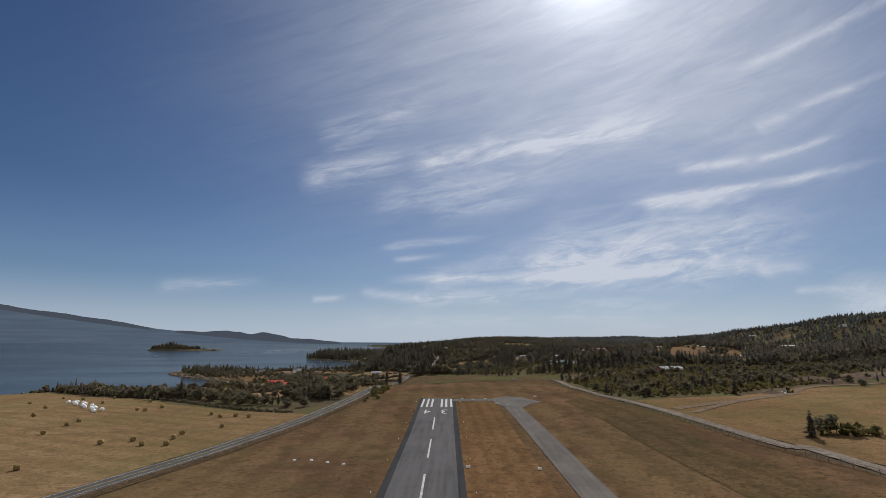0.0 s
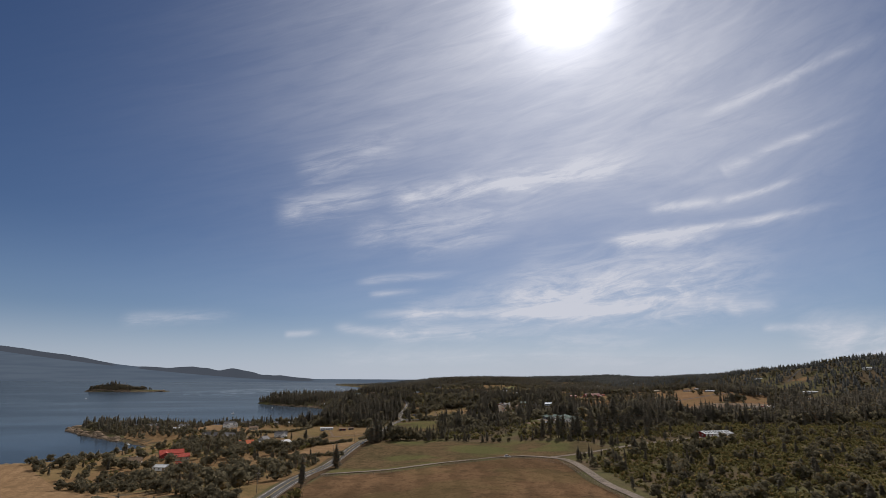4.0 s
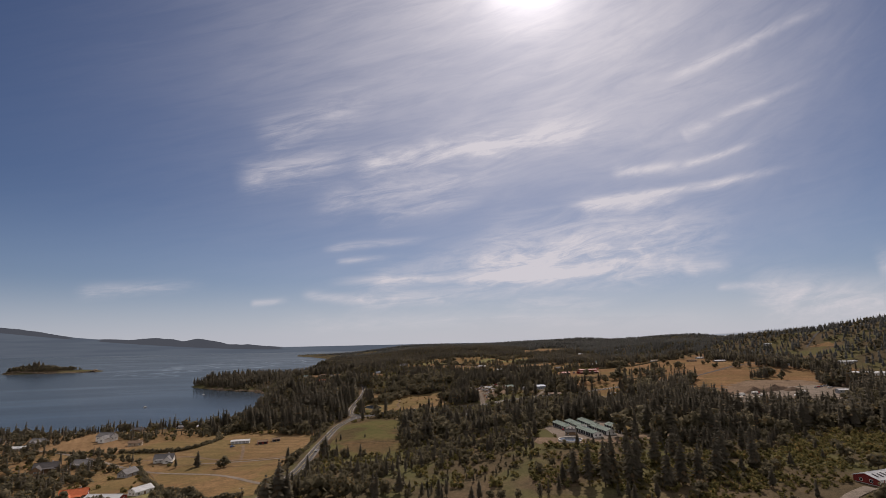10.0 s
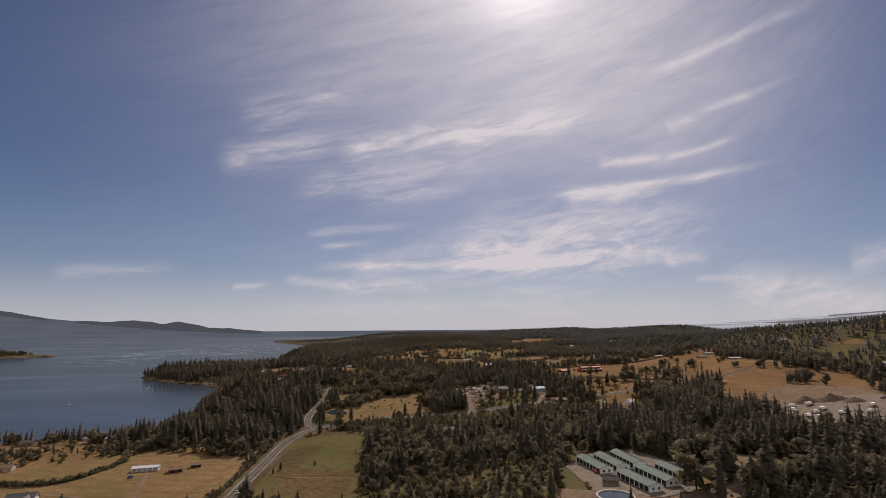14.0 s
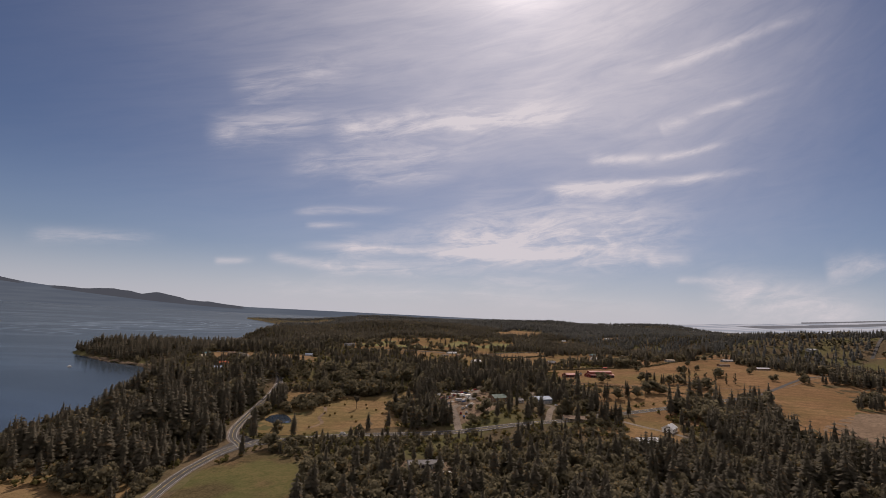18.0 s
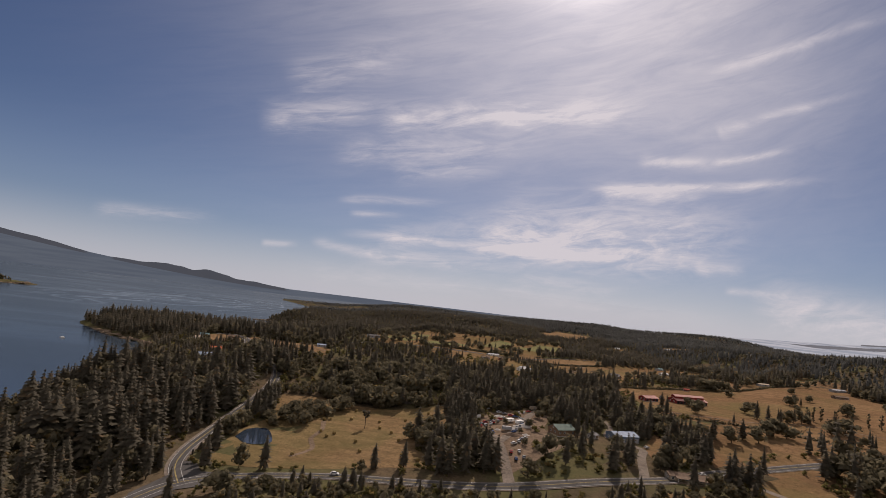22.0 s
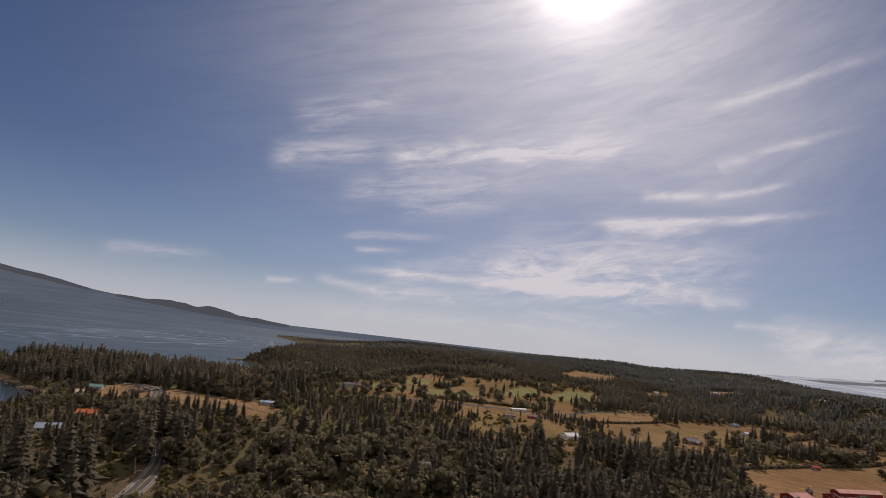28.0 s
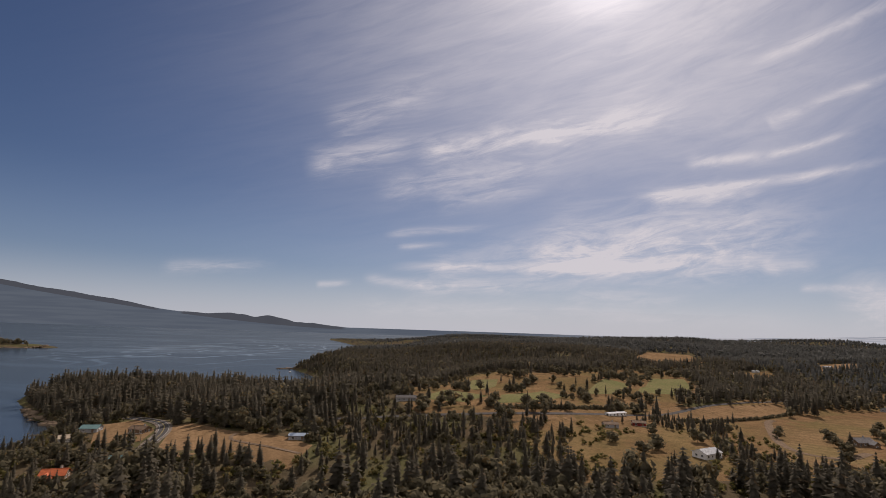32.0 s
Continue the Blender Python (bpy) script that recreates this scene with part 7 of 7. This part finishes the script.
# ---- woods, joined stand by stand ----
def plant_woods():
    woods = {}

    def grow(name, kind, x, y, tall, spread, shapes):
        if len(x):
            woods.setdefault((name, kind), []).append(spots_of(x, y, tall, spread, shapes))

    # near woods
    x, y = scatter(-660, 720, 330, 1560, 6.0)
    c = free_of(x, y)
    open_ground = patchy(x, y, 130.0, 3)
    village, orchard, scrub, low = inside(VILLAGE, x, y), inside(ORCHARD, x, y), inside(SCRUB, x, y), inside(SCRUB_LOW, x, y)
    thicket, farms, south = inside(THICKET, x, y), inside(EAST_FARMS, x, y), inside(SOUTH_FARMS, x, y)
    point = (x < -330) & (y > 840) & (y < 1110)
    c = np.where(village, c * np.where(open_ground > 0.54, 0.6, 0.06), c)
    c = np.where(orchard, 0, c)
    c = np.where((x < -285) & (y > 580) & (y < 800), c * 0.12, c)
    c = np.where(point, np.where(inside(LAND, x, y) & (away(COAST, x, y) > 10), 0.6, 0), c)
    c = np.where(scrub | low, 0, c)
    c = np.where(farms, c * np.where(open_ground > np.where(x > 640, 0.45, 0.58), 0.7, 0.02), c)
    c = np.where(south, c * np.where(open_ground > 0.66, 0.7, 0.04), c)
    c = np.where((x > 118) & (y < 480) & ~scrub, c * 0.12, c)
    c = np.where((x < -104) & (y < 345), 0, c)
    c = c * np.where(~village & ~farms & ~south & ~orchard, np.where(open_ground < 0.27, 0.3, 0.93), 1)
    # dense trees along the side road, placed to hide it from the camera
    road_screen = (away(SIDE_ROAD, x, y) < 14) & (away(SIDE_ROAD, x, y) > 3.4) & (y > 1200) & (y < 1275)
    c = np.where(village | farms | south, c, c * 0.78)
    c = np.where(road_screen, 0.97, c)
    stand = inside(EAST_WOOD, x, y)
    for line, gap in zip(LINES, CLEAR):
        stand &= away(line, x, y) > gap
    c = np.where(stand, 0.9, c)

    keep = rng.random(x.shape) < c
    x, y, village, orchard, thicket, point, road_screen = x[keep], y[keep], village[keep], orchard[keep], thicket[keep], point[keep], road_screen[keep]
    kind = patchy(x, y, 90.0, 11)
    fir = rng.random(len(x)) < np.where(village, 0.3, np.where(orchard, 0.35, np.where(thicket, 0.35, np.where(kind > 0.40, 0.78, 0.28))))
    valley = (x > -10) & (x < 205) & (y > 830) & (y < 1005)
    fir &= ~valley | (rng.random(len(x)) < 0.45)
    fir &= ~((x < -60) & (y < 720)) | (rng.random(len(x)) < 0.25)
    leafy = (x > -25) & (x < 115) & (y > 1150) & (y < 1265)
    fir = np.where(leafy, rng.random(len(x)) < 0.16, fir)
    size = 0.55 + 0.6 * patchy(x, y, 60.0, 5) + 0.4 * rng.random(len(x)) ** 2
    size = np.where(thicket, size * 0.52, np.where(village, size * 0.68, np.where(orchard, size * 0.68, size)))
    size = np.where((x > 30) & (y < 690), size * 0.42, size)
    size = np.where((x < -60) & (y < 660), size * 0.72, size)
    size = np.where((x > 170) & (x < 320) & (y > 640) & (y < 740), size * 1.25, size)
    size = np.where((x > -200) & (x < -45) & (y > 940) & (y < 1165), size * 1.35, size)
    size = np.where(road_screen, size * 1.15, size)
    size = np.where((x > -10) & (x < 340) & (y > 1290) & (y < 1470), size * 0.5, size)
    size = np.where((x > -190) & (x < 10) & (y > 1165) & (y < 1340) & ~road_screen, size * 0.6, size)
    size = np.where((x < -160) & (y > 1030) & (away(COAST, x, y) < 70), size * 0.72, size)
    size = np.where((x < -120) & (y > 840) & (y < 1060), size * 0.8, size)
    size = np.where((y > 935) & (y < 1008) & (x > -5) & (x < 330), size * 0.5, size)
    size = np.where(((x > -75) & (x < -38) & (y > 760) & (y < 1000)) | ((np.abs(x) < 30) & (y > 700) & (y < 800)), size * 0.6, size)
    close = (x > -190) & (x < 330) & (y < 1440)      # the stands that the flight passes nearest
    zone = np.where(x < -40, np.where(y < 1030, "shore_wood", "cove_wood"), np.where(y < 830, "thicket_wood", np.where(y < 1040, "valley_wood", "hill_wood")))
    for z in np.unique(zone):
        for want, code, top, shapes, fewer in ((True, "fir", 18.0, 8, 6), (False, "leaf", 11.0, 6, 5)):
            m = (zone == z) & (fir == want) & close
            grow(z, code, x[m], y[m], top * size[m], 0.5, shapes)
            m = (zone == z) & (fir == want) & ~close
            grow(z, "mid_" + code, x[m], y[m], top * size[m], 0.5, fewer)

    # scrub east of the airfield
    x, y = scatter(100, 520, 290, 780, 3.4)
    inn = (inside(SCRUB, x, y) | inside(SCRUB_LOW, x, y)) & (free_of(x, y) > 0)
    low = inside(SCRUB_LOW, x, y)
    keep = inn & (rng.random(x.shape) < np.where(low, 0.95 * patchy(x, y, 40.0, 21) + 0.12, 0.8 * patchy(x, y, 50.0, 23) + 0.22))
    grow("airfield_scrub", "bush", x[keep], y[keep], 1.3 + 2.6 * rng.random(keep.sum()) ** 2, 0.6, 4)
    keep = inn & (rng.random(x.shape) < np.where(low, 0.008, 0.016))
    grow("airfield_scrub", "fir", x[keep], y[keep], 4.5 + 6 * rng.random(keep.sum()), 0.9, 6)
    keep = inn & (rng.random(x.shape) < np.where(low, 0.02, 0.03))
    grow("airfield_scrub", "leaf", x[keep], y[keep], 5 + 4 * rng.random(keep.sum()), 0.6, 5)
    # undergrowth in the open parts of the near woods
    x, y = scatter(-300, 420, 640, 1400, 4.6)
    c = free_of(x, y)
    keep = (c > 0) & (rng.random(x.shape) < 0.27) & ~inside(VILLAGE, x, y)
    grow("undergrowth", "bush", x[keep], y[keep], 1.5 + 3 * rng.random(keep.sum()), 0.6, 4)
    keep = (c > 0) & (rng.random(x.shape) < 0.10) & inside(VILLAGE, x, y)
    grow("undergrowth", "bush", x[keep], y[keep], 1.5 + 3 * rng.random(keep.sum()), 0.6, 4)
    # golf course: loose groups of trees
    x, y = scatter(10, 460, 1380, 1930, 8.0)
    groups = patchy(x, y, 70.0, 31)
    keep = inside(GOLF, x, y) & (groups > 0.5) & (rng.random(x.shape) < 0.4)
    for name, poly, _, _ in FIELDS:
        if name.startswith("fairway"):
            keep &= ~inside(poly, x, y)
    fir = rng.random(x.shape) < 0.28
    grow("golf_trees", "fir", x[keep & fir], y[keep & fir], 9 + 5 * rng.random((keep & fir).sum()), 0.6, 6)
    grow("golf_trees", "leaf", x[keep & ~fir], y[keep & ~fir], 7 + 4 * rng.random((keep & ~fir).sum()), 0.6, 5)
    # middle distance
    x, y = np.hstack([scatter(-660, 1500, 1560, 2350, 7.6), scatter(720, 1500, 300, 1560, 11.0), scatter(-1600, -1240, 2500, 2720, 7.5)])
    island = x < -1200
    c = free_of(x, y)
    open_ground = patchy(x, y, 260.0, 41)
    c = np.where(island, np.where((np.hypot((x - ISLAND[0] + 48) / 128, (y - ISLAND[1]) / 60) < 1), 0.8, np.where(np.hypot((x - ISLAND[0]) / 140, (y - ISLAND[1] - 0.15 * (x - ISLAND[0])) / 52) < 1, 0.12, 0)), c)
    c = np.where((x > 700) & (y < 1700), c * np.where((open_ground > 0.42) | (x > 860), 0.88, 0.72), c * np.where((open_ground < 0.3) & (x > 250), 0.25, 0.92))
    keep = rng.random(x.shape) < c
    x, y = x[keep], y[keep]
    size = 0.7 + 0.5 * patchy(x, y, 80.0, 43) + 0.35 * rng.random(len(x)) ** 2
    fir = rng.random(len(x)) < np.where(x < -1200, 0.4, np.where(patchy(x, y, 150.0, 45) > 0.38, 0.92, 0.4))
    zone = np.where(x < -1200, "island_wood", np.where(x > 640, "east_wood", "bay_wood"))
    for z in np.unique(zone):
        m = (zone == z) & fir
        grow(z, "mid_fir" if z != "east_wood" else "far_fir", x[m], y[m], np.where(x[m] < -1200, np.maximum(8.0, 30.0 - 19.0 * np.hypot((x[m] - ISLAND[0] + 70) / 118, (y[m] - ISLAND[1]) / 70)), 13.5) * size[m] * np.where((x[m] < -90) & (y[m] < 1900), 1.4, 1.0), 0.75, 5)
        m = (zone == z) & ~fir
        grow(z, "far_leaf", x[m], y[m], np.where(x[m] < -1200, 14.0, 9.5) * size[m], 0.5, 4)
    # far woods up to the skyline
    x, y = np.hstack([scatter(-800, 2600, 2350, 3300, 14.5), scatter(-1000, 3200, 3300, 4250, 19.0), scatter(1500, 3000, 600, 2350, 22.0)])
    c = free_of(x, y, False)
    keep = rng.random(x.shape) < c * np.where(patchy(x, y, 420.0, 51) < 0.27, 0.3, 0.96)
    x, y = x[keep], y[keep]
    round_top = rng.random(len(x)) < 0.3
    tall = (11 + 9 * rng.random(len(x)) + 4 * patchy(x, y, 160.0, 53)) * np.where((x < 50) & (y > 2800), 0.45 + 0.55 * ease(away(COAST, x, y), 0, 420), 1.0)
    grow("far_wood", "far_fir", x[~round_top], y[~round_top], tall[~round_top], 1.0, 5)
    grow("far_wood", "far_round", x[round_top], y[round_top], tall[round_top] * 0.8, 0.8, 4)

    looks = {"fir": (FIRS, "conifer", "dark green fir wood with ragged tops"), "leaf": (LEAFY, "leaf", "olive-green broad-leaved trees, some yellowing"), "bush": (BUSHES, "scrub", "dense olive and rusty scrub"),
             "mid_fir": (MID_FIRS, "conifer", "dark fir wood with uneven tops"), "mid_leaf": (MID_LEAFY, "leaf", "olive-green broad-leaved trees among firs"),
             "far_fir": (FAR_FIRS, "conifer_hazed", "distant dark fir wood"), "far_leaf": (FAR_LEAFY, "leaf", "distant broad-leaved trees"), "far_round": (FAR_LEAFY, "conifer_hazed", "distant rounded tree crowns")}
    for (name, code), rows in woods.items():
        shapes, mat, label = looks[code]
        joined(name + ("_bushes" if code == "bush" else "_distant_broadleaf" if code == "mid_leaf" else "_distant_firs" if code == "mid_fir" else "_broadleaf" if "leaf" in code else "_crowns" if code == "far_round" else "_firs"), shapes, np.vstack(rows), M[mat], label, "woods" if code != "bush" else "scrub", code in ("fir", "leaf"))


plant_woods()
